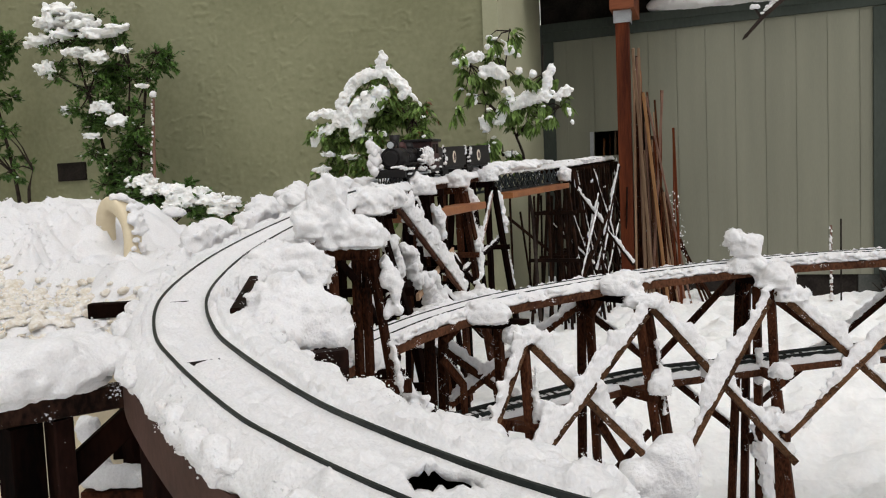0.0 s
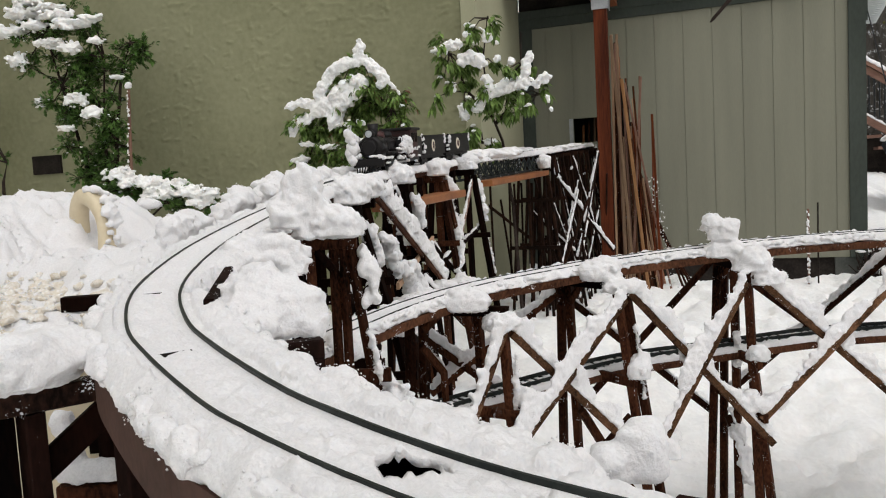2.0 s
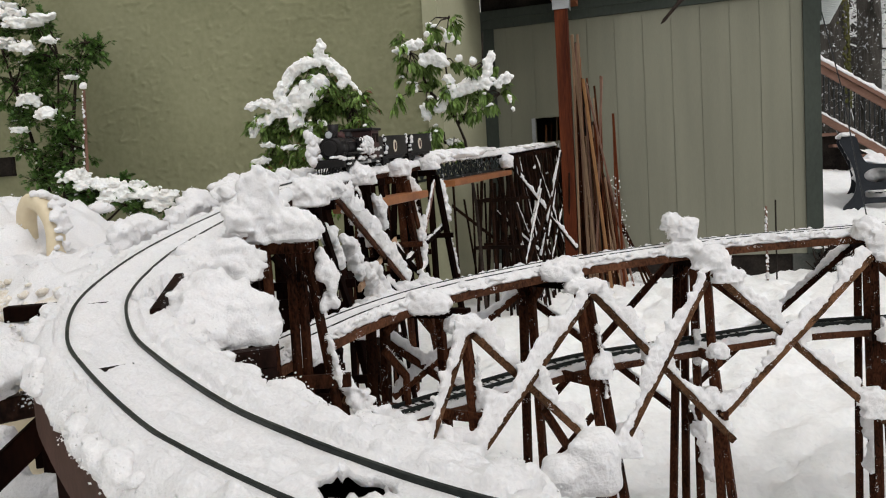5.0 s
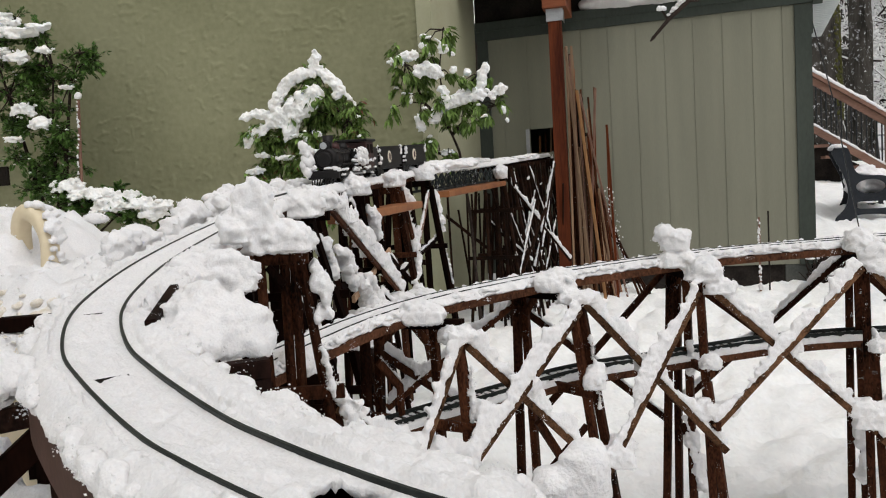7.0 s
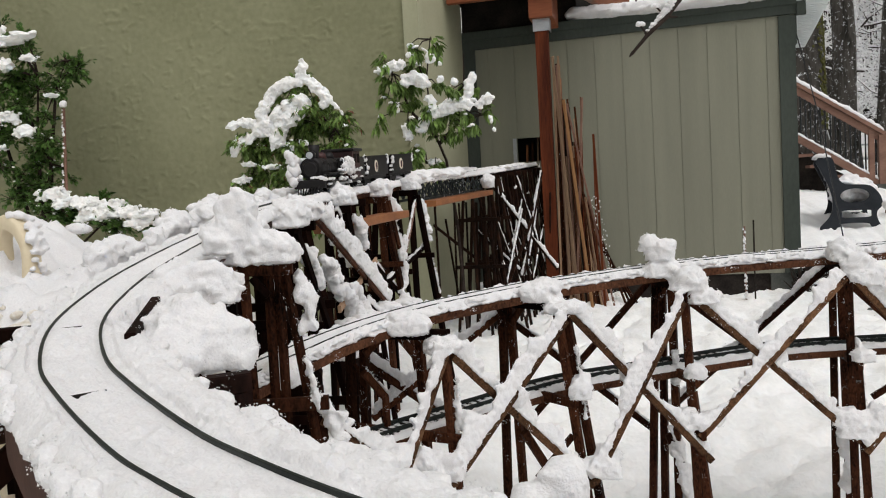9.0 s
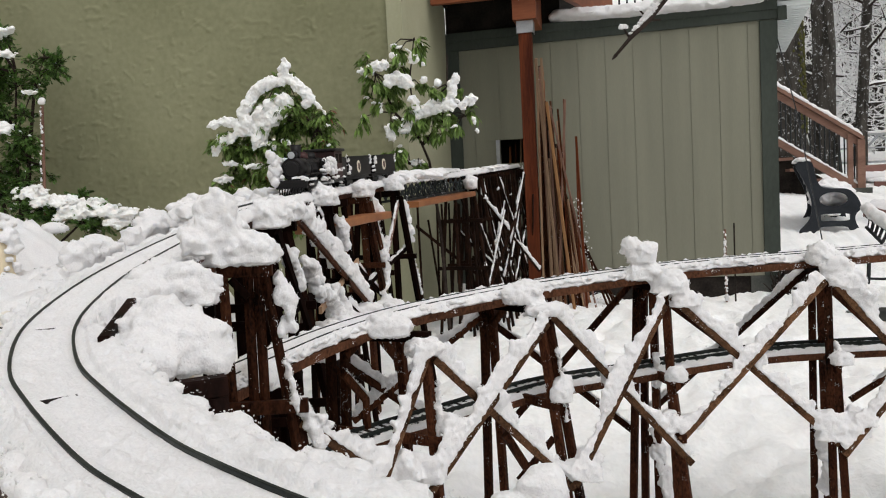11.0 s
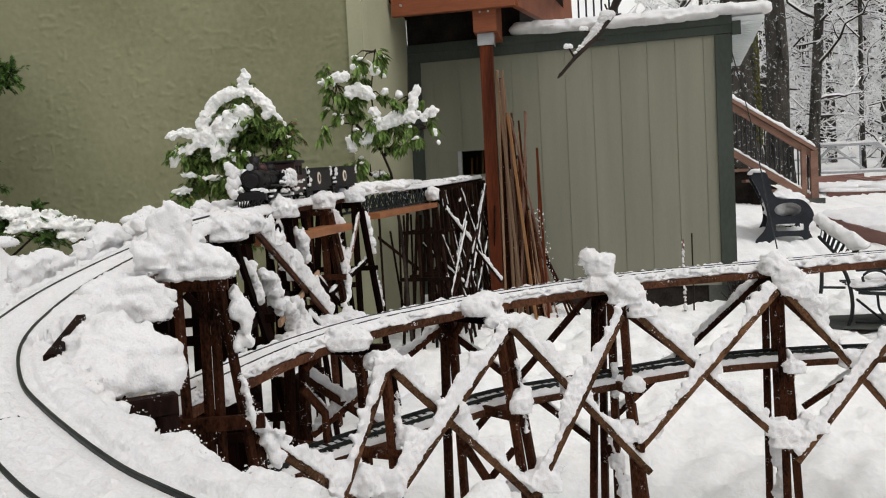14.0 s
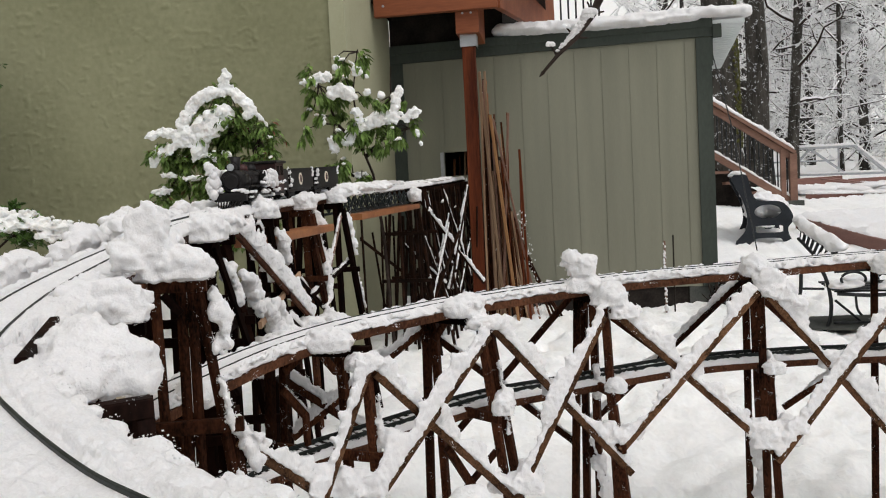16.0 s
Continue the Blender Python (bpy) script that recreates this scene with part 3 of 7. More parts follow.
def deck_snow(line, a, b, left, right, depth=0.022, low=0.0045, bulge=0.004, ragged=0.006, step=0.006, bare=(), fine=6, groove=0.0, fallen=()):
    """Snow lying on a deck round the two rails; bare: places (x, y, radius) where it has fallen through."""
    g = GAUGE / 2
    xs = [left, left + 0.001, left + 0.005, left + 0.012] + list(np.linspace(left + 0.016, -g - 0.008, fine)) + [-g - 0.005, -g - 0.0032, -g + 0.0035, -g + 0.006]
    xs += list(np.linspace(-g + 0.010, g - 0.010, fine)) + [g - 0.006, g - 0.0035, g + 0.0032, g + 0.005] + list(np.linspace(g + 0.008, right - 0.016, fine))
    xs += [right - 0.012, right - 0.005, right - 0.001, right]
    prof = []
    for x in xs:
        e = min(x - left, right - x)
        edge = max(0.0, 1 - e / 0.013)
        z = -low * (0.7 if abs(abs(x) - g - 0.001) < 0.0075 and low < 0.003 else 1.1 if abs(abs(x) - g - 0.001) < 0.0075 else 1.0) + (bulge if abs(x) > g + 0.012 else 0.0) * min(1, e / 0.02) - 0.016 * edge ** 2
        if groove and abs(abs(x) - g - 0.0015) < 0.0078:
            z = -groove if 0 < x < g else -0.0015
        prof.append((x, z))
    prof += [(right - 0.008, -depth), (left + 0.008, -depth)]

    def wobble(p, x, z, k):
        e = min(x - left, right - x)
        q = p * 55
        amp = (0.0004 if abs(abs(x) - g) < 0.005 else 0.0026) if abs(x) < g + 0.006 else 0.0046
        if abs(x) < g - 0.009:
            p = p + Vector((0, 0, 0.0036 * noise.noise(p * 38 + Vector((5, 1, 0))) + 0.0022 * noise.noise(p * 95 + Vector((2, 4, 0)))))
        p = p + Vector((0, 0, amp * noise.noise(q * 0.8) + 0.5 * amp * noise.noise(q * 2.3) + 0.25 * amp * noise.noise(q * 6.1)))
        if fallen and abs(abs(x) - g - 0.0015) > 0.0055:      # close to the camera the soft clumps can be told apart
            p.z += 0.0030 * (abs(noise.noise(p * 62)) - 0.2) + 0.0030 * (abs(noise.noise(p * 140 + Vector((7, 0, 0)))) - 0.2) + 0.0016 * noise.noise(p * 330)
        if e < 0.014 and z > -depth:
            dz = ragged * (noise.noise(q * 0.9) + 0.8 * noise.noise(q * 2.3) + 0.5 * noise.noise(q * 5.3))
            p.z += dz * 0.7
            p = p + (Vector((noise.noise(q + Vector((3, 0, 0))), noise.noise(q + Vector((0, 7, 0))), 0)) + 0.7 * Vector((noise.noise(q * 2.6 + Vector((3, 0, 0))), noise.noise(q * 2.6 + Vector((0, 7, 0))), 0))) * ragged * 0.8
        for bx, by, br, deep in bare:
            f = math.hypot(p.x - bx, p.y - by) / br + 0.5 * noise.noise(p * 160)
            if f < 1 and z > -depth:
                p.z -= deep * (1 - max(0, f)) ** 0.4
        return p
    bm = bmesh.new()
    line.strip(bm, prof, a, b, step, wobble=wobble)
    for hx, hy, hr, turn in fallen:      # the crust has broken through to the dark deck
        ct, st = math.cos(turn), math.sin(turn)
        def far_off(p):
            u, v = (p.x - hx) * ct + (p.y - hy) * st, (p.y - hy) * ct - (p.x - hx) * st
            return math.hypot(u, v * 1.25) / hr + 0.28 * noise.noise(p * 150) + 0.12 * noise.noise(p * 420)
        top_z = max(v.co.z for v in bm.verts if math.hypot(v.co.x - hx, v.co.y - hy) < hr * 2.5)
        gone = []
        for f in bm.faces:
            p = f.calc_center_median()
            if abs(p.x - hx) < hr * 4 and abs(p.y - hy) < hr * 4 and (far_off(p) < 1 if p.z > top_z - 0.016 else math.hypot(p.x - hx, p.y - hy) < hr * 2.4):
                gone.append(f)
        bmesh.ops.delete(bm, geom=gone, context="FACES")
        rim = [e for e in bm.edges if e.is_boundary and all(math.hypot(v.co.x - hx, v.co.y - hy) < hr * 2.0 and v.co.z > top_z - 0.016 for v in e.verts)]
        out = bmesh.ops.extrude_edge_only(bm, edges=rim)
        for v in [g for g in out["geom"] if isinstance(g, bmesh.types.BMVert)]:
            d = Vector((v.co.x - hx, v.co.y - hy, 0))
            v.co += d * 0.14 + Vector((0, 0, -0.005 - 0.001 * noise.noise(v.co * 200)))
    return bm


def track(name, label, line, a, b, left, right, mat, high=0.024, tie_half=0.042):
    t = thing(name, label, "railway track", "levels of the model railway")
    fascia(line, t, a, b, left, right, -0.021, high, mat)
    rail_pair(line, t, a, b)
    return t


def cut(line, x, y):
    return line.nearest(x, y)


s_c2, s_g0, s_g1 = cut(UP, -0.84, 1.72), cut(UP, -1.01, 3.52), cut(UP, -0.90, 4.64)
up_track = thing("upper_track", "curved upper model railway track half buried in snow", "railway track", "levels of the model railway")
fascia(UP, up_track, 0, cut(UP, -0.055, 0.301), -0.046, 0.040, -0.023, 0.034, FASCIA)
fascia(UP, up_track, cut(UP, -0.055, 0.301), cut(UP, -0.76, 1.35), -0.046, 0.058, -0.023, 0.034, FASCIA)
fascia(UP, up_track, cut(UP, -0.76, 1.35), s_g0, -0.050, 0.050, -0.021, 0.020, WOOD)
fascia(UP, up_track, s_g1, UP.length, -0.050, 0.050, -0.018, 0.018, WOOD_WET)
rail_pair(UP, up_track)
mid_track = track("middle_track", "middle model railway track on a redwood trestle, snow covered", MID, 0, MID.length, -0.045, 0.045, STRINGER, 0.017)
low_track = track("lower_track", "lower model railway track with dark ties showing through snow", LOW, 0, LOW.length, -0.045, 0.045, STRINGER, 0.016)
s_n = cut(UP, -0.055, 0.301)
part("upper_track_snow", deck_snow(UP, s_n, cut(UP, -0.80, 1.55), -0.054, 0.072, 0.027, 0.0034, 0.005, 0.0016, 0.0026, fine=15, groove=0.0046, fallen=((-0.1085, 0.3465, 0.0165, 0.5),), bare=((-0.470, 0.755, 0.040, 0.03), (-0.505, 0.82, 0.03, 0.03))), SNOW, None,
     "deep snow on the curved upper track, rails just showing", True, "snow", "stuff")
part("upper_track_snow", deck_snow(UP, 0, s_n, -0.054, 0.050, 0.027, 0.0032, 0.005, 0.0016, 0.004, fine=11, groove=0.0046), SNOW, None,
     "deep snow on the near end of the upper track", True, "snow", "stuff")
part("upper_track_snow", deck_snow(UP, cut(UP, -0.80, 1.55), UP.length, -0.062, 0.062, 0.026, 0.004, 0.007, 0.006, 0.008), SNOW, None,
     "lumpy snow along the upper trestle", True, "snow", "stuff")
part("middle_track_snow", deck_snow(MID, 0, MID.length, -0.050, 0.050, 0.022, 0.0028, 0.003, 0.006, 0.005), SNOW, None,
     "even snow between the rails of the middle track", True, "snow", "stuff")
rf = random.Random(31)
edge_snow = part("track_edge_snow", fringe(UP, s_n, cut(UP, -0.80, 1.55), -0.054, 0.072, 0.018, rf, 0.0026, (0.0040, 0.0095)), SNOW, None, "fluffy snow hanging over the edges of the upper deck", True, "snow", "stuff")
crumbs(soften(edge_snow, 0.0024, 3, 0.003, puff=0.004), 15000, 0.0004, 0.0012, 3)
edge_snow = part("track_edge_snow", fringe(MID, 0, MID.length, -0.050, 0.050, 0.014, rf, 0.005, (0.003, 0.007)), SNOW, None, "fluffy snow hanging over the edges of the middle deck", True, "snow", "stuff")
soften(edge_snow, 0.003, 2, 0.006)
bm = deck_snow(LOW, 0, LOW.length, -0.048, 0.048, 0.024, 0.0092, 0.004, 0.004, 0.006)
part("lower_track_snow", bm, SNOW, None, "thin snow between the ties of the lower track", True, "snow", "stuff")
# ties of the lower track stand clear of its snow
for t_bm in ties(LOW, low_track, cut(LOW, 0.95, 2.3), LOW.length, 0.033, 0.0205):
    part("tie", t_bm, TIE, low_track)
# a few ties show as dark slits in the snow of the near curve
for x, y in ((-0.345, 0.507), (-0.520, 0.712)):
    c, d, r = UP.heading(cut(UP, x, y))
    c = c - Vector((0, 0, 0.0044))
    part("tie", one_stick(c - r * 0.016, c + r * 0.008, 0.0020, 0.0040, bevel=0.0003), TIE, up_track)

# wide near-black plank gives the hole its shade; a brown strip lies beside
for off, wide, mat in ((0.0, 0.085, WOOD_WET), (-0.006, 0.008, WOOD)):
    c, d, r = UP.heading(cut(UP, -0.109, 0.349) + off)
    c = c - Vector((0, 0, 0.0200 if mat == WOOD else 0.0218))
    part("tie", one_stick(c - r * 0.038, c + r * 0.038, wide, 0.005), mat, up_track, "timber under a gap in the snow, near-black plank for its shade")
SNOWY = bmesh.new()       # snow lying on the timbers and cap ends


def leg(parent, a, b, w=0.024, mat=None, name="leg"):
    return part(name, one_stick(a, b, w, w), mat or WOOD, parent)


def bent(name_label, c, r, top, inner, outer, ground, girt, mat, legs, w=0.024, cap_high=0.028, cap_mat=None):
    """A trestle bent across the track: cap, legs (top offset, foot offset) and girts. r: the right-hand side; inner, outer: the cap's ends."""
    b = thing("trestle_bent", name_label, "trestle bent", "bents of the model trestles")
    up = Vector((0, 0, 1))
    base = Vector((c.x, c.y, 0))
    part("cap", one_stick(base + r * outer + up * (top - cap_high / 2), base + r * inner + up * (top - cap_high / 2), w * 1.05, cap_high), cap_mat or mat, b)
    for t, f in legs:
        a, e = base + r * t + up * (top - cap_high), base + r * f + up * ground
        leg(b, a, a.lerp(e, 1.0 + 0.2 / (top - ground)), w, mat)
    for z in girt:
        k = (top - z) / max(0.01, top - ground)
        lo = min(t + (f - t) * k for t, f in legs) - 0.03
        hi = max(t + (f - t) * k for t, f in legs) + 0.03
        d = Vector((-r.y, r.x, 0)) * -(w * 0.5 + 0.006)
        part("girt", one_stick(base + r * lo + d + up * z, base + r * hi + d + up * z, 0.012, 0.022), mat, b)
    return b


def brace(parent, a, b, w=0.010, h=0.018, mat=None, snow=0.0, seed=0.0):
    part("brace", one_stick(a, b, w, h), mat or WOOD, parent)
    if snow:
        d = (Vector(b) - Vector(a)).normalized()
        up = Vector((0, 0, h * 0.50 / max(0.35, math.sqrt(1 - d.z * d.z))))
        ridge(SNOWY, Vector(a) + up, Vector(b) + up, w * 1.2 + snow * 0.20, snow * 0.85, seed=seed * 3.7, rough=0.8)
        rb = random.Random(int(seed * 97) + 3)
        L = (Vector(b) - Vector(a)).length
        for k in range(int(L / 0.011)):
            f = rb.random()
            if noise.noise(Vector((f * L * 16, seed * 5, 2))) > -0.12:
                q = snow * rb.uniform(0.14, 0.30)
                lump(SNOWY, Vector(a).lerp(Vector(b), f) + up + Vector((rb.gauss(0, 0.22) * w, rb.gauss(0, 0.22) * w + 0.002, snow * rb.uniform(0.15, 0.75))), (q, q, q * 0.9), level=2, rough=0.35)


def loaf(bm, c, size, rg, yaw=0.0, bosses=9, boss=(0.18, 0.46), level=4, square=0.66):
    """A loaf of settled snow: flat underneath, steep at the sides, swollen on top. c: the middle of its foot; size: half length, half width, height."""
    c, turn = Vector(c), Matrix.Rotation(yaw, 3, "Z")
    vs, fs = ball(level)
    made, seed = [], rg.random() * 50
    for v in vs:
        p = Vector([math.copysign(abs(a) ** square, a) for a in v])
        p = Vector((p.x * size[0], p.y * size[1], p.z * size[2] * (1.0 if p.z > 0 else 0.12)))
        q = (c + p) * 24 + Vector((seed, 0, 0))
        k = 0.26 * noise.noise(q) + 0.17 * noise.noise(q * 2.2) + 0.08 * noise.noise(q * 5.0)
        made.append(bm.verts.new(c + turn @ (p * (1 + k) + Vector((0, 0, 0.12 * size[2])))))
    for f in fs:
        bm.faces.new([made[n] for n in f])
    for n in range(bosses * 2 + 6):
        a, e = rg.random() * math.tau, 0.9 * rg.random() ** 0.5
        k = min(size[1], size[2]) * rg.uniform(*boss)
        z = size[2] * (0.15 + 0.72 * math.sqrt(max(0, 1 - e ** 3)) * rg.uniform(0.75, 1.05))
        lump(bm, c + turn @ Vector((math.cos(a) * size[0] * e, math.sin(a) * size[1] * e, z)), k, sz=0.9, level=3, rough=0.25, flat=0.6, seed=rg.random() * 9)


def cling(bm, a, b, thick, rg, gap=0.0):
    """Wet snow clinging unevenly along a steep timber from a to b."""
    a, b = Vector(a), Vector(b)
    n = max(6, int((b - a).length / (thick * 0.20)))
    for k in range(n):
        f = (k + rg.random()) / n
        w = thick * (0.75 + 0.55 * noise.noise(Vector((f * 7, a.x * 40, a.y * 30)))) * rg.uniform(0.6, 1.05)
        if w > gap * thick:
            lump(bm, a.lerp(b, f) + Vector((rg.gauss(0, 0.22), rg.gauss(0, 0.22), 0)) * thick, (w * 0.62, w * 0.62, w * 0.8), level=2, rough=0.35, flat=0.9, seed=rg.random() * 9)


rh = random.Random(41)
# --- bents of the near curve and the upper trestle ---
up_stations = []
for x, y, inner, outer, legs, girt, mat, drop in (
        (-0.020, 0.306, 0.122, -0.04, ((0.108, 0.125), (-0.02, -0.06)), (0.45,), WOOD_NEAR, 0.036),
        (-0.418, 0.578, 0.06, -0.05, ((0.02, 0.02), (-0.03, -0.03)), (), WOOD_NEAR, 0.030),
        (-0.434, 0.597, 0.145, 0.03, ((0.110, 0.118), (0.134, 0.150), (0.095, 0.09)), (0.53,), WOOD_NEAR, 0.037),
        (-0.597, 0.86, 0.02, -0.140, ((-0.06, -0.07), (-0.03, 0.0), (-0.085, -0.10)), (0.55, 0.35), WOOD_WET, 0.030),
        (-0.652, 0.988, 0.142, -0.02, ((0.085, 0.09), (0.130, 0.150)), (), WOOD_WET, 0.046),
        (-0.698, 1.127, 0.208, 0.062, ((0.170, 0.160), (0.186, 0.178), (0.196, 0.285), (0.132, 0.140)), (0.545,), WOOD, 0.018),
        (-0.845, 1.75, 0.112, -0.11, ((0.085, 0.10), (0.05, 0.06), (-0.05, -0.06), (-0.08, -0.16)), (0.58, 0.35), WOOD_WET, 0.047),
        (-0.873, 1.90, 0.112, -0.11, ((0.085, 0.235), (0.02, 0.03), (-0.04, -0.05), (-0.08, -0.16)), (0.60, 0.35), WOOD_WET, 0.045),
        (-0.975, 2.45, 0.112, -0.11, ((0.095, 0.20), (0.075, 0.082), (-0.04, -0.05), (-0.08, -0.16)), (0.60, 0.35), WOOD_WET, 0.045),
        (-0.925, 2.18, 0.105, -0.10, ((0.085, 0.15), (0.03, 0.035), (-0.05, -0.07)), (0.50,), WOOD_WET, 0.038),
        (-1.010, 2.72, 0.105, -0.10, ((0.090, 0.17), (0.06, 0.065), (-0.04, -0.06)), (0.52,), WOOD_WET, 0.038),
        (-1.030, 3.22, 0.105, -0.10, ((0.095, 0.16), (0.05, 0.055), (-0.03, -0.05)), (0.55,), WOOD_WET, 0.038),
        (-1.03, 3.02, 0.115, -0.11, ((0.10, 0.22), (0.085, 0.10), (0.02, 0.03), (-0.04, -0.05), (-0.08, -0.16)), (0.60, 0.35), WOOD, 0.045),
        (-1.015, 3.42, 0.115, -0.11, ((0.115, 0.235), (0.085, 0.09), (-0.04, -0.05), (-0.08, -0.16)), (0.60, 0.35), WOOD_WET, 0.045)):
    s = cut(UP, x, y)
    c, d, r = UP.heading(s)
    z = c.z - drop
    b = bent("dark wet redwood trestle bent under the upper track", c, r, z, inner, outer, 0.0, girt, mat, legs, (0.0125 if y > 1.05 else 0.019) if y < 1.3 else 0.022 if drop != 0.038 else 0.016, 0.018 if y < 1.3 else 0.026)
    up_stations.append((b, c, r, inner, outer, z))
    if y > 1.3 and drop != 0.038:
        e = c + r * (inner - 0.026)
        loaf(SNOWY, (e.x, e.y, z), (0.044, 0.046, rh.uniform(0.056, 0.068)), rh, math.atan2(r.y, r.x), 16)
        e = c + r * (outer + 0.01)
        loaf(SNOWY, (e.x, e.y, z + 0.01), (0.040, 0.05, 0.05), rh, 0, 10)
tower, tower_c, tower_r = up_stations[5][0], up_stations[5][1], up_stations[5][2]


def tower_at(o, z):
    return Vector((tower_c.x, tower_c.y, 0)) + tower_r * o + Vector((0, -0.014, z))


part("knee", one_stick(tower_at(0.150, 0.748), tower_at(0.174, 0.718), 0.010, 0.012), WOOD_WET, tower)
part("cap_scarf", one_stick(tower_at(0.085, 0.758), tower_at(0.128, 0.758), 0.030, 0.019), STRINGER, tower, "reddish end of the cap")
# snow on the cap ends inside the near curve: the low beam, the middle cap and the tall tower
near_heap = bmesh.new()
for p, size, yaw, n in (((-0.392, 0.716, 0.702), (0.052, 0.026, 0.052), 0.40, 14), ((-0.410, 0.724, 0.725), (0.034, 0.026, 0.050), 0.40, 9), ((-0.362, 0.718, 0.702), (0.028, 0.024, 0.038), 0.4, 8),
                        ((-0.405, 0.686, 0.714), (0.034, 0.022, 0.030), 0.5, 8), ((-0.378, 0.672, 0.708), (0.020, 0.018, 0.022), 0.5, 5),
                        ((-0.556, 1.006, 0.728), (0.056, 0.030, 0.050), 0.38, 12), ((-0.586, 0.998, 0.744), (0.036, 0.028, 0.040), 0.38, 8), ((-0.572, 0.950, 0.742), (0.022, 0.026, 0.026), 0.35, 6), ((-0.524, 1.008, 0.728), (0.026, 0.026, 0.034), 0.3, 6),
                        ((-0.542, 1.166, 0.767), (0.051, 0.029, 0.046), 0.30, 14), ((-0.570, 1.158, 0.790), (0.034, 0.028, 0.082), 0.30, 14), ((-0.592, 1.140, 0.785), (0.028, 0.030, 0.040), 0.28, 6), ((-0.505, 1.170, 0.767), (0.026, 0.026, 0.036), 0.28, 6)):
    loaf(near_heap, p, size, rh, yaw, n)
crumbs(soften(part("cap_snow", near_heap, SNOW, None, "deep soft snow heaped on the cap ends inside the curve", True, "snow", "stuff"), 0.0030, 4, 0.0045, puff=0.0085), 12000, 0.0004, 0.0011, 12)
# snow stuck to the tower's battered leg and the bents behind it
for o0, z0, o1, z1, w in ((0.222, 0.748, 0.226, 0.655, 0.026), (0.226, 0.620, 0.240, 0.540, 0.012), (0.236, 0.545, 0.262, 0.470, 0.024), (0.246, 0.470, 0.272, 0.380, 0.020)):
    cling(SNOWY, tower_at(o0, z0) + Vector((0, 0.02 if w > 0.02 else -0.004, 0)), tower_at(o1, z1) + Vector((0, 0.02 if w > 0.02 else -0.004, 0)), w, rh)
# the timber edge of the deck where its snow has slid away
part("deck_edge", one_stick((-0.413, 0.647, 0.7435), (-0.512, 0.838, 0.7525), 0.010, 0.018, bevel=0.001), WOOD_NEAR, up_track, "bare dark edge of the deck")


def upper(s, z, o=0.10, f=0.19, out=0.0):
    """A place on the right-hand face of the upper trestle, s metres along the line, at height z."""
    c, d, r = UP.heading(s)
    k = (c.z - 0.045 - z) / (c.z - 0.045)
    p = c + r * (o + (f - o) * k + out)
    return Vector((p.x, p.y, z))


V = [u[0] for u in up_stations[6:]]
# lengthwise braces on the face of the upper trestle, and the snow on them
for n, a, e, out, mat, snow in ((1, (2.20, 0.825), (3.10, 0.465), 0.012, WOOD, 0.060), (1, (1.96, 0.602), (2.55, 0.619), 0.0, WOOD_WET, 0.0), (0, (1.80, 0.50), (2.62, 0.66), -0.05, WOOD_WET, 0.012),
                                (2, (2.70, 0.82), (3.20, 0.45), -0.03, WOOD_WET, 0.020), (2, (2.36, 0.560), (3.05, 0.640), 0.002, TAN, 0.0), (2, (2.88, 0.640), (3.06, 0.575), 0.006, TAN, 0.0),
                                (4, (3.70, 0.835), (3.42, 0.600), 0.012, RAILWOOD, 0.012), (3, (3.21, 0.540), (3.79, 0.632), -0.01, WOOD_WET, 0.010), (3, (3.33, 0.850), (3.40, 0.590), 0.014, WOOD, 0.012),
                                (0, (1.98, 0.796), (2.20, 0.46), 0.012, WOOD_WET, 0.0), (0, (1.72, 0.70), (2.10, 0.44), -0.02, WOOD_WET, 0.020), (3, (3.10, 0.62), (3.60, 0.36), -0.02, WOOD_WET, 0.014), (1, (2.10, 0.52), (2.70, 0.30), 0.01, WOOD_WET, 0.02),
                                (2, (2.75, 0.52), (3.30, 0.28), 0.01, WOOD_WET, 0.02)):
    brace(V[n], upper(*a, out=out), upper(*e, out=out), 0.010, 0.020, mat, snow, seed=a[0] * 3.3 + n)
for k in range(7):
    f = k / 6
    p = upper(2.28 + 0.62 * f, 0.812 - 0.245 * f, out=0.014)
    loaf(SNOWY, p, (0.030 + 0.012 * math.sin(f * 3), 0.026, 0.034 + 0.014 * math.sin(f * 3.1)), rh, 1.4, 5)
for a, e, w, g in (((2.79, 0.80), (2.86, 0.70), 0.040, 0.3), ((3.36, 0.845), (3.42, 0.775), 0.038, 0.3), ((3.40, 0.60), (3.30, 0.44), 0.042, 0.0), ((3.43, 0.70), (3.39, 0.61), 0.034, 0.0), ((3.38, 0.74), (3.41, 0.66), 0.014, 0.0),
                   ((3.76, 0.83), (3.80, 0.74), 0.040, 0.2), ((3.78, 0.72), (3.82, 0.66), 0.030, 0.2), ((2.36, 0.66), (2.52, 0.50), 0.044, 0.45), ((2.20, 0.72), (2.32, 0.60), 0.036, 0.5), ((2.05, 0.76), (2.10, 0.66), 0.034, 0.4),
                   ((3.79, 0.60), (3.83, 0.42), 0.012, 0.2), ((2.62, 0.58), (2.66, 0.46), 0.034, 0.45)):
    cling(SNOWY, upper(*a, out=0.016), upper(*e, out=0.016), w, rh, g)
for s, z, k in ((2.42, 0.475, 0.06), (2.62, 0.470, 0.05), (2.12, 0.47, 0.05), (2.95, 0.455, 0.05), (3.30, 0.42, 0.05)):
    loaf(SNOWY, upper(s, z, out=0.03), (k, 0.05, k * 0.8), rh, 1.2, 8)

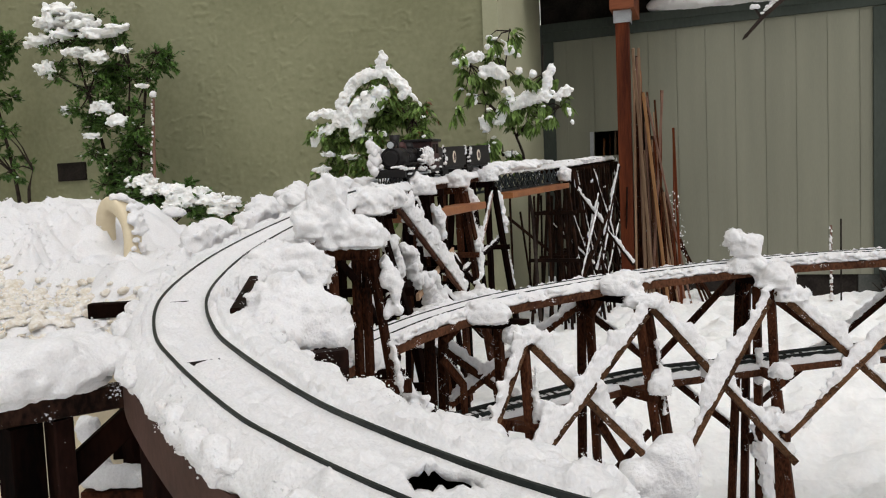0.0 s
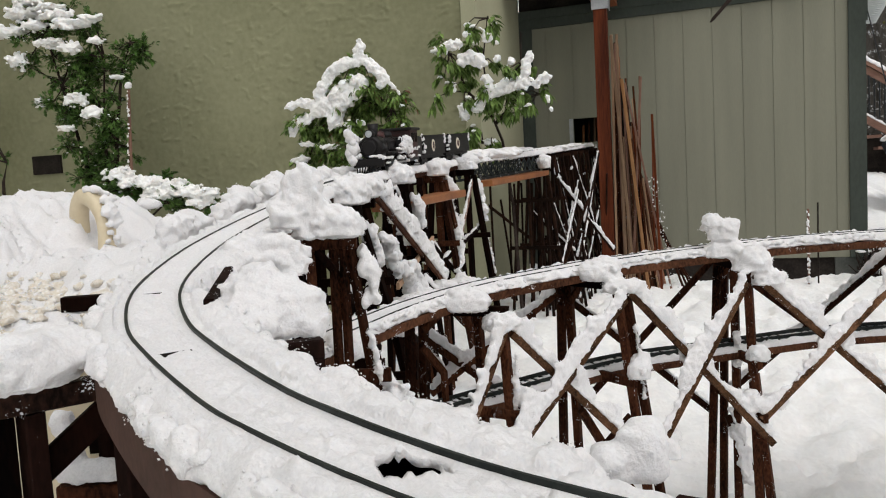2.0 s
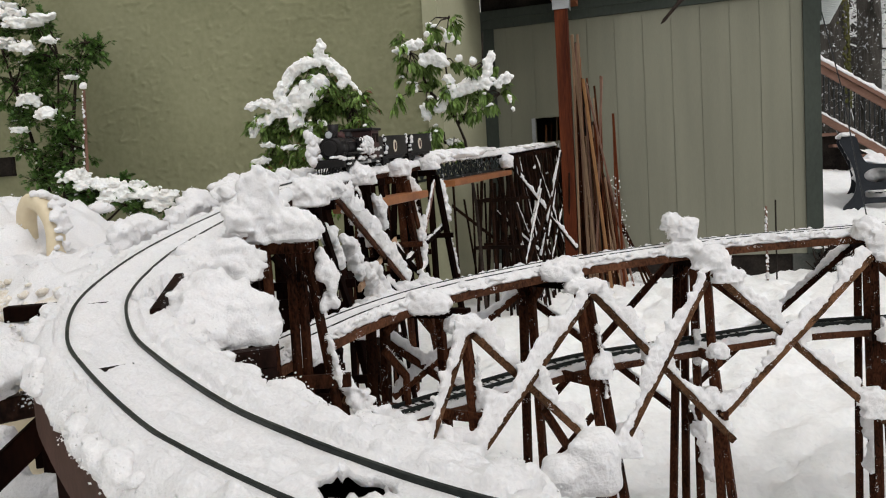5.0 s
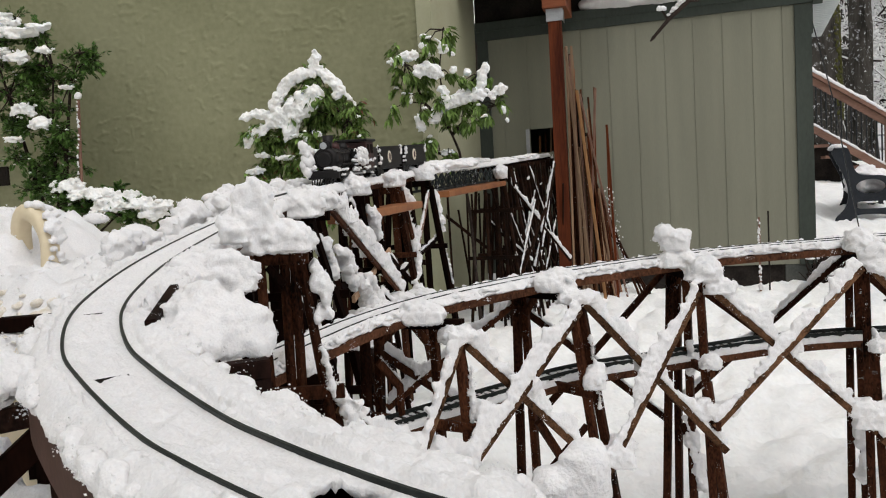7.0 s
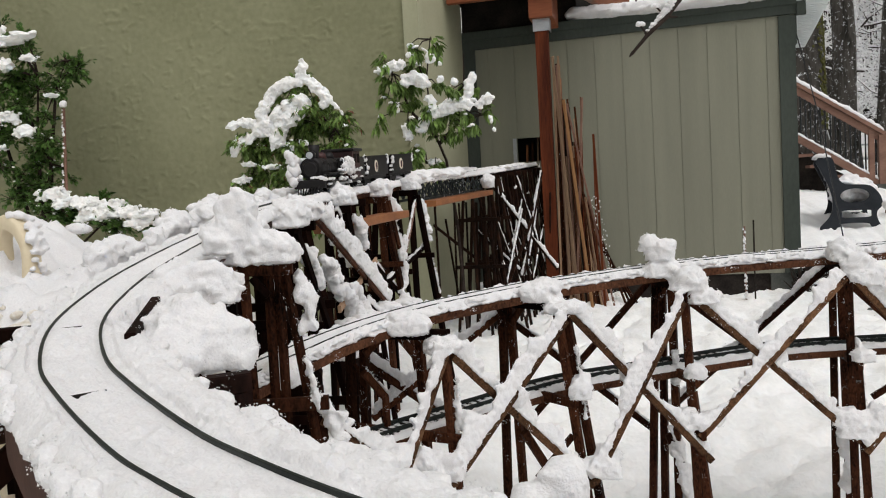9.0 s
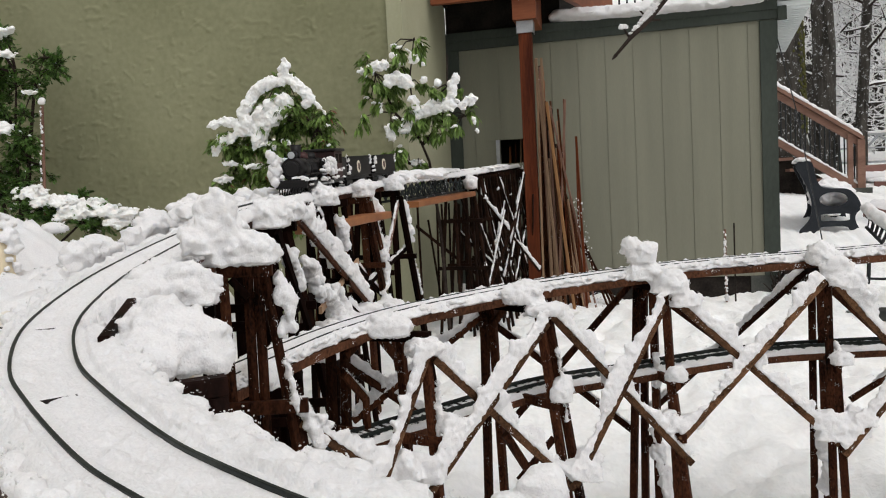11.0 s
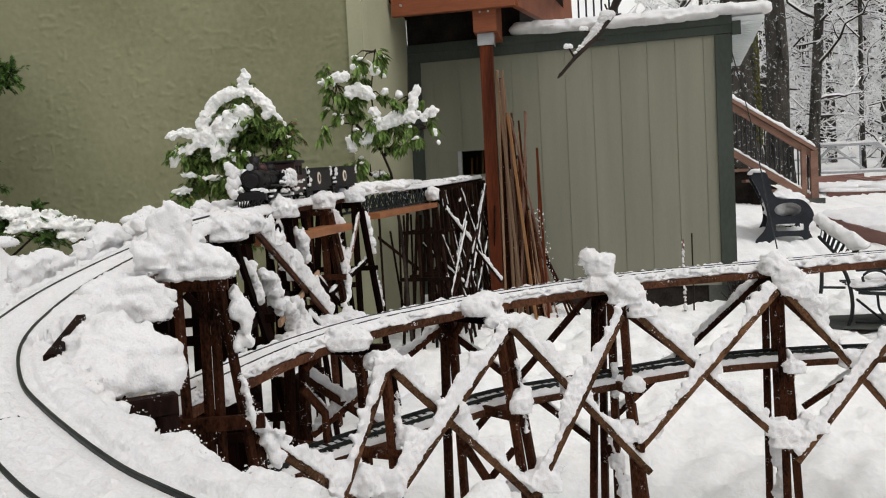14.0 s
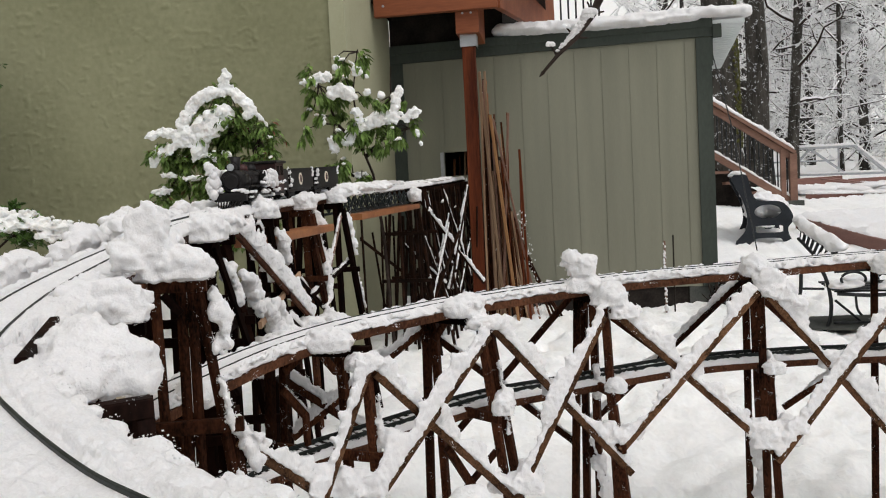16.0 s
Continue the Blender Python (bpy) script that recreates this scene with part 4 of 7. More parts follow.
# --- the middle trestle, whose bents carry the middle and the lower track ---
def face(s, z, o=0.098, f=0.165, out=0.0):
    """A place on the trestle s metres along the middle line at height z: o to the front at the top, f at the ground."""
    c, d, r = MID.heading(s)
    r = -r if (r.y > 0 or r.x < -0.5) else r
    front = r if r.y < 0 or abs(r.x) > 0.7 else -r
    k = (c.z - 0.041 - z) / (c.z - 0.041)
    p = c + front * (o + (f - o) * k + out)
    return Vector((p.x, p.y, z))


REAR, MIDDLE = (-0.075, -0.11), (0.0, 0.0)


def mid_bent(rear, fore, legs, girts, w=0.0185):
    """One bent: its cap runs from the rear to the fore station; legs are (stations and heights of both ends, offsets)."""
    b = thing("trestle_bent", "redwood trestle bent carrying the middle and lower tracks", "trestle bent", "bents of the model trestles")
    top = MID.at(fore).z - 0.041
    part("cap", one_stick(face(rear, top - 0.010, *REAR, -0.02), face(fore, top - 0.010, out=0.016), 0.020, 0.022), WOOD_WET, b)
    for (s0, z0), (s1, z1), (o, f) in legs:
        a, e = face(s0, z0, o, f), face(s1, z1, o, f)
        if z1 < 0.42:
            e = a.lerp(e, (z0 + 0.15) / (z0 - z1))
        part("leg", one_stick(a, e, w, w), WOOD, b)
    for z, ext in girts:
        part("girt", one_stick(face(rear, z, *REAR, -0.02), face(fore, z, out=ext), 0.012, 0.022), WOOD, b)
    return b


FORE = (0.098, 0.165)
bents = [
    mid_bent(0.72, 0.745, (((0.72, 0.63), (0.71, 0.05), REAR), ((0.745, 0.63), (0.76, 0.10), FORE), ((0.74, 0.40), (0.74, 0.05), FORE)), ((0.385, 0.030), (0.235, 0.030))),
    mid_bent(1.072, 1.115, (((1.072, 0.625), (1.061, 0.044), REAR), ((1.113, 0.615), (1.129, 0.235), FORE), ((1.108, 0.42), (1.108, 0.10), (0.104, 0.171)), ((1.085, 0.60), (1.075, 0.05), MIDDLE)), ((0.397, 0.032), (0.235, 0.030))),
    mid_bent(1.530, 1.543, (((1.533, 0.612), (1.547, 0.062), REAR), ((1.515, 0.61), (1.515, 0.06), REAR), ((1.542, 0.60), (1.548, 0.30), FORE), ((1.548, 0.36), (1.534, 0.14), (0.108, 0.175)), ((1.526, 0.60), (1.526, 0.10), MIDDLE)), ((0.385, 0.030), (0.262, 0.038))),
    mid_bent(1.940, 1.885, (((1.941, 0.595), (1.937, 0.137), REAR), ((1.922, 0.595), (1.898, 0.142), REAR), ((1.896, 0.585), (1.873, 0.299), FORE), ((1.872, 0.57), (1.841, 0.288), (0.102, 0.169)), ((1.944, 0.279), (1.858, 0.135), MIDDLE)), ((0.372, 0.030),)),
    mid_bent(2.330, 2.222, (((2.345, 0.575), (2.345, 0.30), REAR), ((2.309, 0.575), (2.309, 0.30), REAR), ((2.216, 0.57), (2.212, 0.235), MIDDLE), ((2.226, 0.55), (2.238, 0.26), FORE)), ((0.352, 0.040),)),
    mid_bent(2.66, 2.63, (((2.67, 0.54), (2.67, 0.10), REAR), ((2.63, 0.54), (2.63, 0.05), FORE), ((2.64, 0.54), (2.64, 0.05), MIDDLE)), ((0.34, 0.02),)),
]
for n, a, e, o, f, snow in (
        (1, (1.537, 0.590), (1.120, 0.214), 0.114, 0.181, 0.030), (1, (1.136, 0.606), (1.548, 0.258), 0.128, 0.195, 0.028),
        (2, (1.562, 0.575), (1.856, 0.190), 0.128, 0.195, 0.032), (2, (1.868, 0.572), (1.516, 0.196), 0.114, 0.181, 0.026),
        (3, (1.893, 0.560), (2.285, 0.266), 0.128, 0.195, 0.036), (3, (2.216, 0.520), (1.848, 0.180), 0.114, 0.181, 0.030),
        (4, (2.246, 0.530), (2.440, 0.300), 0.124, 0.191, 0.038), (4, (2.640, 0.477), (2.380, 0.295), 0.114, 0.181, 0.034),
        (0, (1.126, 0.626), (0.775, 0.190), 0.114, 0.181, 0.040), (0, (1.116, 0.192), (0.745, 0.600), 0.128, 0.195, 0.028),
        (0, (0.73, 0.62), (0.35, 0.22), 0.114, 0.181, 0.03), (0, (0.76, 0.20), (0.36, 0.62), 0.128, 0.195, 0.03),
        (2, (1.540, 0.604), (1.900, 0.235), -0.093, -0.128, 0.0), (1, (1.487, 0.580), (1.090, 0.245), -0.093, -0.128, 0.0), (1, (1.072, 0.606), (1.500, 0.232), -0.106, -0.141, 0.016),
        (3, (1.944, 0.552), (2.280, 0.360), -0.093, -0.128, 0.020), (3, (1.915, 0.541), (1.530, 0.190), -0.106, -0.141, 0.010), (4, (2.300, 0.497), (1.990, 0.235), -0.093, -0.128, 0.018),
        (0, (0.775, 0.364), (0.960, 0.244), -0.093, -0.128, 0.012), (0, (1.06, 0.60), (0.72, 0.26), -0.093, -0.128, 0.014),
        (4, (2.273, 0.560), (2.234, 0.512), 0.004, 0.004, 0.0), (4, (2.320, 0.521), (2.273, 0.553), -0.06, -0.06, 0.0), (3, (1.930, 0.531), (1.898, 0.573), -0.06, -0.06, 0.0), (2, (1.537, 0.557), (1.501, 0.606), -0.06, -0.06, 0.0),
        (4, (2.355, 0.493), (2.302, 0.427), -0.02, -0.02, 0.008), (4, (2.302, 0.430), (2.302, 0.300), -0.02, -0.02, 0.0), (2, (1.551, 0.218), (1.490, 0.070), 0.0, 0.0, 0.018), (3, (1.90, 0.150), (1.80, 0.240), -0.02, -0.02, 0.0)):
    # front braces get the lit wood, rear ones stay dark
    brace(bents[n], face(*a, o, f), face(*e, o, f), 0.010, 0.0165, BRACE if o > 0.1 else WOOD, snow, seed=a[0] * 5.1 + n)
# heaps on the caps, at the joints of the braces and on the ends of the girts
for s, z, size, o in ((2.296, 0.572, (0.050, 0.034, 0.040), 0.062), (2.236, 0.530, (0.036, 0.034, 0.034), 0.108), (1.912, 0.598, (0.050, 0.036, 0.046), 0.062), (1.880, 0.572, (0.048, 0.034, 0.028), 0.108),
                      (1.566, 0.626, (0.052, 0.034, 0.038), 0.050), (1.574, 0.668, (0.034, 0.030, 0.036), 0.040), (1.580, 0.692, (0.046, 0.030, 0.026), 0.040), (1.600, 0.700, (0.022, 0.022, 0.028), 0.040), (1.532, 0.596, (0.046, 0.034, 0.046), 0.105), (1.500, 0.566, (0.038, 0.030, 0.030), 0.118),
                      (1.112, 0.640, (0.034, 0.032, 0.052), 0.070), (1.096, 0.610, (0.038, 0.032, 0.044), 0.112), (1.062, 0.583, (0.034, 0.028, 0.038), 0.118), (1.030, 0.556, (0.030, 0.024, 0.032), 0.122), (0.74, 0.63, (0.06, 0.04, 0.05), 0.08), (2.65, 0.535, (0.05, 0.04, 0.04), 0.03),
                      (1.105, 0.222, (0.060, 0.026, 0.056), 0.150), (1.060, 0.255, (0.036, 0.024, 0.040), 0.150), (1.150, 0.250, (0.034, 0.024, 0.040), 0.150), (1.530, 0.275, (0.058, 0.026, 0.034), 0.140), (1.565, 0.292, (0.030, 0.024, 0.030), 0.140),
                      (1.840, 0.195, (0.062, 0.026, 0.050), 0.150), (1.800, 0.215, (0.034, 0.024, 0.044), 0.150), (2.300, 0.285, (0.070, 0.028, 0.050), 0.135), (2.36, 0.30, (0.05, 0.03, 0.05), 0.135),
                      (1.330, 0.415, (0.040, 0.022, 0.040), 0.128), (0.93, 0.405, (0.040, 0.022, 0.042), 0.128), (1.700, 0.400, (0.036, 0.022, 0.036), 0.128), (2.060, 0.395, (0.038, 0.024, 0.040), 0.128)):
    loaf(SNOWY, face(s, z, o, o), size, rh, rh.uniform(-0.3, 0.3), 8)
for s, z, o in ((1.105, 0.404, 0.150), (1.100, 0.592, 0.130), (1.545, 0.392, 0.148), (1.870, 0.380, 0.150), (2.205, 0.372, 0.150), (1.855, 0.395, 0.138)):
    loaf(SNOWY, face(s, z, o, o), (0.026, 0.020, 0.034), rh, rh.random(), 5)
for s0, z0, s1, z1, o, w in ((1.090, 0.20, 1.085, 0.05, 0.03, 0.030), (1.545, 0.20, 1.505, 0.05, 0.02, 0.026), (1.540, 0.44, 1.536, 0.35, 0.03, 0.022), (1.098, 0.36, 1.100, 0.28, 0.125, 0.014), (1.870, 0.50, 1.850, 0.33, 0.142, 0.009), (2.225, 0.48, 2.235, 0.30, 0.140, 0.012), (1.105, 0.45, 1.104, 0.40, 0.136, 0.018)):
    cling(SNOWY, face(s0, z0, o, o), face(s1, z1, o, o), w, rh)

stub_snow = bmesh.new()
for p, size in (((-0.014, 0.432, 0.688), (0.0145, 0.013, 0.030)), ((-0.030, 0.426, 0.688), (0.012, 0.012, 0.020))):
    loaf(stub_snow, p, size, rh, 0.0, 6)
soften(part("cap_snow", stub_snow, SNOW, None, "round cap of snow on the near beam end", True, "snow", "stuff"), 0.0018, 4, 0.002, puff=0.003)
crumbs(soften(tagged(part("trestle_snow", SNOWY, SNOW, None, "clumps of fresh snow on the trestle timbers", True), category="snow", kind="stuff"), 0.0031, 2, 0.0050, puff=0.005), 60000, 0.0006, 0.0022, 4)

# ---------- the girder bridge and the far trestle by the shed ----------
girder = thing("girder_bridge", "black lattice girder bridge of the model railway", "model bridge")
for side in (-1, 1):
    for name, zt, hh in (("top_chord", -0.012, 0.014), ("bottom_chord", -0.098, 0.012)):
        bm = bmesh.new()
        o = side * 0.052
        UP.strip(bm, [(o - 0.005, zt), (o + 0.005, zt), (o + 0.005, zt - hh), (o - 0.005, zt - hh)], s_g0, s_g1, 0.05)
        part(name, bm, GIRDER, girder)
    n = 13
    for k in range(n):
        s0, s1 = s_g0 + (s_g1 - s_g0) * k / n, s_g0 + (s_g1 - s_g0) * (k + 1) / n
        c0, d0, r0 = UP.heading(s0)
        c1, d1, r1 = UP.heading(s1)
        a, b = c0 + r0 * side * 0.052, c1 + r1 * side * 0.052
        up = Vector((0, 0, 1))
        for p, q, w in ((a - up * 0.03, b - up * 0.10, 0.008), (a - up * 0.10, b - up * 0.03, 0.008), (a - up * 0.026, a - up * 0.10, 0.009)):
            part("lattice_bar", one_stick(p, q, 0.005, w, bevel=0.0008), GIRDER, girder)
c0, d0, r0 = UP.heading(s_g0)
for p, q in (((-0.93, 2.40, 0.772), (-0.90, 3.12, 0.792)), ((-0.91, 3.62, 0.822), (-0.825, 4.66, 0.858))):
    part("support_plank", one_stick(p, q, 0.085, 0.028, bevel=0.003), WOOD_ORANGE, None, "bare orange cedar plank under the trestle", False, "plank", group="planks under the upper line")
bm = bmesh.new()
for k in range(16):
    c, d, r = UP.heading(s_g0 + (s_g1 - s_g0) * k / 15)
    lump(bm, c + r * rng.uniform(-0.04, 0.05) + Vector((0, 0, 0.006)), (0.06, 0.06, rng.uniform(0.018, 0.034)), level=3, flat=0.5)
c, d, r = UP.heading(s_g1)
heap(bm, c + r * 0.09 - Vector((0, 0, 0.10)), (0.05, 0.05, 0.05), 6, rng)
far_snow = bm
for k in range(9):
    s = s_g1 + 0.04 + (UP.length - 0.42 - s_g1) * k / 8
    c, d, r = UP.heading(s)
    top = c.z - 0.038
    legs = ((0.09, 0.17 + rng.uniform(-0.03, 0.07)), (0.045, 0.06), (-0.02, -0.02), (-0.07, -0.15), (0.075, 0.10))
    b = bent("thin dark trestle bent close to the shed", c, r, top, 0.10, -0.10, 0.0, (0.70, 0.42), WOOD_THIN, legs, 0.015, 0.02)
    if k:
        e0, e1 = prev
        for j in range(2):
            za, zb = rng.uniform(0.15, 0.5), rng.uniform(0.55, top - 0.04)
            if j:
                za, zb = zb, za
            p0, p1 = e0 + r * (0.125 + 0.02 * j), c + r * (0.125 + 0.02 * j)
            a, q = Vector((p0.x, p0.y, zb)), Vector((p1.x + rng.uniform(0, 0.08), p1.y + rng.uniform(0.05, 0.25), za))
            part("brace", one_stick(a, q, 0.008, 0.014), WOOD_THIN, b)
            if rng.random() < 0.45:
                ridge(far_snow, a + Vector((0, 0, 0.008)), q + Vector((0, 0, 0.008)), 0.013, 0.012, seed=k + j)
    prev = (c, top)
    for j in range(3):
        f = rng.random()
        t, ft = legs[rng.choice((0, 0, 4))]
        p = Vector((c.x, c.y, 0)) + r * (t + (ft - t) * f) + Vector((0, 0, top * (1 - f)))
        lump(far_snow, p, (0.009, 0.009, rng.uniform(0.012, 0.034)), level=3, rough=0.5)
    if k < 7:
        lump(far_snow, c + Vector((0, 0, 0.0)) + r * rng.uniform(-0.02, 0.04), (0.05, 0.07, 0.014), level=3, flat=0.4)
for a, q, w in (((-0.852, 5.0, 0.906), (-0.463, 5.02, 0.352), 0.016), ((-0.529, 5.0, 0.964), (-0.677, 4.98, 0.316), 0.012), ((-0.986, 4.98, 0.652), (-0.693, 4.96, 0.353), 0.013), ((-1.225, 4.9, 0.681), (-0.83, 4.9, 0.35), 0.0),
                ((-0.715, 5.1, 0.993), (-0.549, 5.1, 0.384), 0.008), ((-0.80, 5.05, 0.94), (-0.70, 5.0, 0.40), 0.008)):
    part("brace", one_stick(a, q, 0.009, 0.018), WOOD_THIN, b)
    if w:
        ridge(far_snow, Vector(a) + Vector((0, -0.004, 0.012)), Vector(q) + Vector((0, -0.004, 0.012)), w, w, seed=w * 900, seg=0.004)
for k in range(16):
    x, y = rng.uniform(-1.18, -0.80), rng.uniform(4.75, 5.5)
    top = 0.80 if k % 3 else 0.70
    part("leaning_strip", one_stick((x, y, 0.02), (x + (rng.uniform(-0.02, 0.02) if k % 3 else rng.uniform(-0.35, 0.35)), y + rng.uniform(-0.05, 0.05), top), 0.010, 0.014), WOOD_THIN, None,
         "thin dark wood strip leaning in the far trestle", False, "wood strip", group="strips in the far trestle")
for k in range(14):
    y = rng.uniform(4.7, 6.0)
    c, d, r = UP.heading(cut(UP, -0.82, y))
    a = c + r * rng.uniform(0.1, 0.2)
    q = a + Vector((rng.uniform(-0.15, 0.2), rng.uniform(-0.3, 0.3), 0))
    pole = part("leaning_strip", one_stick((a.x, a.y, rng.uniform(0.0, 0.1)), (q.x - 0.1, q.y, rng.uniform(0.6, 0.95)), 0.010, 0.014), WOOD_THIN, None,
                "thin dark wood strip leaning in the far trestle", False, "wood strip", group="strips in the far trestle")
soften(tagged(part("bridge_snow", far_snow, SNOW, None, "snow along the girder bridge and the far trestle", True), category="snow", kind="stuff"), 0.004, 1, 0.007)

# ---------- the train ----------
IRON = material("loco_black", (0.0030, 0.0026, 0.0026), (0.011, 0.009, 0.009), 25, 0.48, 0.15, 200, spec=0.25)
MAROON = material("maroon_cab", (0.022, 0.005, 0.004), (0.055, 0.013, 0.011), 25, 0.5, 0.15, 200)
LENS = material("lamp_lens", (0.30, 0.32, 0.33), (0.5, 0.52, 0.53), 20, 0.15, 0, 100)
CREAM = material("cream_paint", (0.60, 0.52, 0.40), (0.72, 0.66, 0.55), 20, 0.6, 0.05, 100)


def ride(s0, s1):
    """The pose of a vehicle between two places on the upper line: x ahead, z up from the rail heads."""
    a, b = UP.at(s0), UP.at(s1)
    x = (a - b).normalized()
    y = Vector((0, 0, 1)).cross(x).normalized()
    z = x.cross(y)
    m = Matrix((x, y, z)).transposed().to_4x4()
    m.translation = (a + b) / 2
    return m, (a - b).length


def round_part(name, axis, at, r, length, mat, parent, seg=20, label="", r2=None, bevel=0.0):
    bm = bmesh.new()
    rot = {"x": Matrix.Rotation(math.pi / 2, 4, "Y"), "y": Matrix.Rotation(math.pi / 2, 4, "X"), "z": Matrix.Identity(4)}[axis]
    bmesh.ops.create_cone(bm, cap_ends=True, segments=seg, radius1=r, radius2=r if r2 is None else r2, depth=length, matrix=Matrix.Translation(at) @ rot)
    if bevel:
        bmesh.ops.bevel(bm, geom=[e for e in bm.edges if len(e.link_faces) == 2 and e.calc_face_angle(0) > 1], offset=bevel, segments=2, affect="EDGES")
    ob = part(name, bm, mat, parent, label)
    for p in ob.data.polygons:
        p.use_smooth = len(p.vertices) == 4
    return ob


def wheel_set(parent, x, r, half=0.026):
    for sy in (-1, 1):
        round_part("wheel", "y", (x, sy * half, r), r, 0.008, IRON, parent, 16, bevel=0.0012)


loco = thing("steam_locomotive", "black model steam locomotive with maroon cab, dusted with snow", "model train")
m, ll = ride(cut(UP, -0.945, 2.36), cut(UP, -1.02, 2.96))
loco.matrix_world = m
h = ll / 2
part("frame", one_box((-h, -0.036, 0.022), (h - 0.03, 0.036, 0.038), 0.003), IRON, loco)
part("pilot_beam", one_box((h - 0.035, -0.05, 0.018), (h - 0.015, 0.05, 0.044), 0.003), IRON, loco)
bm = bmesh.new()
for k in range(9):
    y = -0.04 + 0.01 * k
    stick(bm, (h - 0.02, y, 0.022), (h + 0.012 * (1 - abs(y) / 0.05), y * 0.8, 0.003), 0.004, 0.004)
part("pilot", bm, IRON, loco, "slatted black pilot")
round_part("smokebox", "x", (h - 0.085, 0, 0.078), 0.037, 0.09, IRON, loco, 28, bevel=0.004)
round_part("smokebox_door", "x", (h - 0.037, 0, 0.078), 0.028, 0.012, IRON, loco, 28, r2=0.022)
round_part("boiler", "x", (h - 0.25, 0, 0.079), 0.035, 0.26, IRON, loco, 28)
for k in range(4):
    round_part("boiler_band", "x", (h - 0.15 - 0.06 * k, 0, 0.079), 0.0362, 0.004, IRON, loco, 28)
round_part("headlight", "x", (h - 0.055, 0, 0.122), 0.014, 0.03, IRON, loco, 20, "round headlight housing")
round_part("headlight_lens", "x", (h - 0.0395, 0, 0.122), 0.011, 0.003, LENS, loco, 20, "pale glass lens")
round_part("stack", "z", (h - 0.095, 0, 0.130), 0.012, 0.05, IRON, loco, 20, r2=0.018)
for k, x in enumerate((0.17, 0.27)):
    round_part("dome", "z", (h - x, 0, 0.118), 0.020, 0.03, IRON if k else MAROON, loco, 20, r2=0.014, bevel=0.004)
for sy in (-1, 1):
    part("running_board", one_box((h - 0.40, sy * 0.046 - 0.012, 0.060), (h - 0.05, sy * 0.046 + 0.012, 0.064)), IRON, loco)
    round_part("cylinder", "x", (h - 0.075, sy * 0.045, 0.032), 0.016, 0.055, IRON, loco, 18, bevel=0.002)
    part("side_rod", one_box((h - 0.36, sy * 0.040 - 0.002, 0.022), (h - 0.10, sy * 0.040 + 0.002, 0.028)), STEEL, loco)
    part("handrail", one_tube([(h - 0.38, sy * 0.038, 0.098), (h - 0.06, sy * 0.038, 0.098)], [0.0016, 0.0016]), IRON, loco)
    part("side_tank", one_box((h - 0.40, sy * 0.046 - 0.010, 0.064), (h - 0.24, sy * 0.046 + 0.010, 0.108), 0.003), IRON, loco)
for k in range(6):
    wheel_set(loco, h - 0.12 - 0.055 * k, 0.019)
cab_x = h - 0.40
cab = part("cab", one_box((cab_x - 0.12, -0.052, 0.036), (cab_x, 0.052, 0.135), 0.003), MAROON, loco, "maroon cab with open windows")
part("cab_roof", one_box((cab_x - 0.135, -0.060, 0.135), (cab_x + 0.015, 0.060, 0.145), 0.004), IRON, loco)
for sy in (-1, 1):
    for k in range(2):
        part("window", one_box((cab_x - 0.052 - 0.052 * k, sy * 0.0525 - 0.001, 0.092), (cab_x - 0.016 - 0.052 * k, sy * 0.0525 + 0.001, 0.125)), DARKWOOD, cab, "dark cab window")
bunker = part("bunker", one_box((-h, -0.050, 0.036), (cab_x - 0.125, 0.050, 0.112), 0.003), IRON, loco, "dark rear bunker")
bm = bmesh.new()
for k in range(3):
    cling(bm, (cab_x + 0.035 + 0.052 * k, 0.056, 0.062), (cab_x + 0.030 + 0.052 * k, 0.056, 0.108 - 0.008 * (k == 0)), 0.022, rng)
    cling(bm, (cab_x + 0.050 + 0.052 * k, 0.056, 0.062), (cab_x + 0.048 + 0.052 * k, 0.056, 0.102), 0.018, rng)
cling(bm, (h - 0.02, -0.050, 0.035), (h - 0.02, -0.056, 0.130), 0.034, rng)
cling(bm, (h - 0.05, -0.060, 0.035), (h - 0.06, -0.050, 0.120), 0.030, rng)
for k in range(30):
    lump(bm, (rng.uniform(-h, h), 0.050 + rng.uniform(0, 0.008), rng.choice((0.066, 0.040, 0.022)) + rng.uniform(-0.003, 0.006)), (rng.uniform(0.006, 0.016), 0.007, rng.uniform(0.004, 0.009)), level=2, rough=0.5)
for k in range(8):
    lump(bm, (h - 0.03 + rng.uniform(-0.01, 0.01), rng.uniform(-0.05, 0.05), 0.045 + rng.uniform(0, 0.008)), (0.008, 0.012, 0.006), level=2, rough=0.5)
part("snow_patch", bm, SNOW, loco, "wet snow stuck to the locomotive", True, kind="stuff")

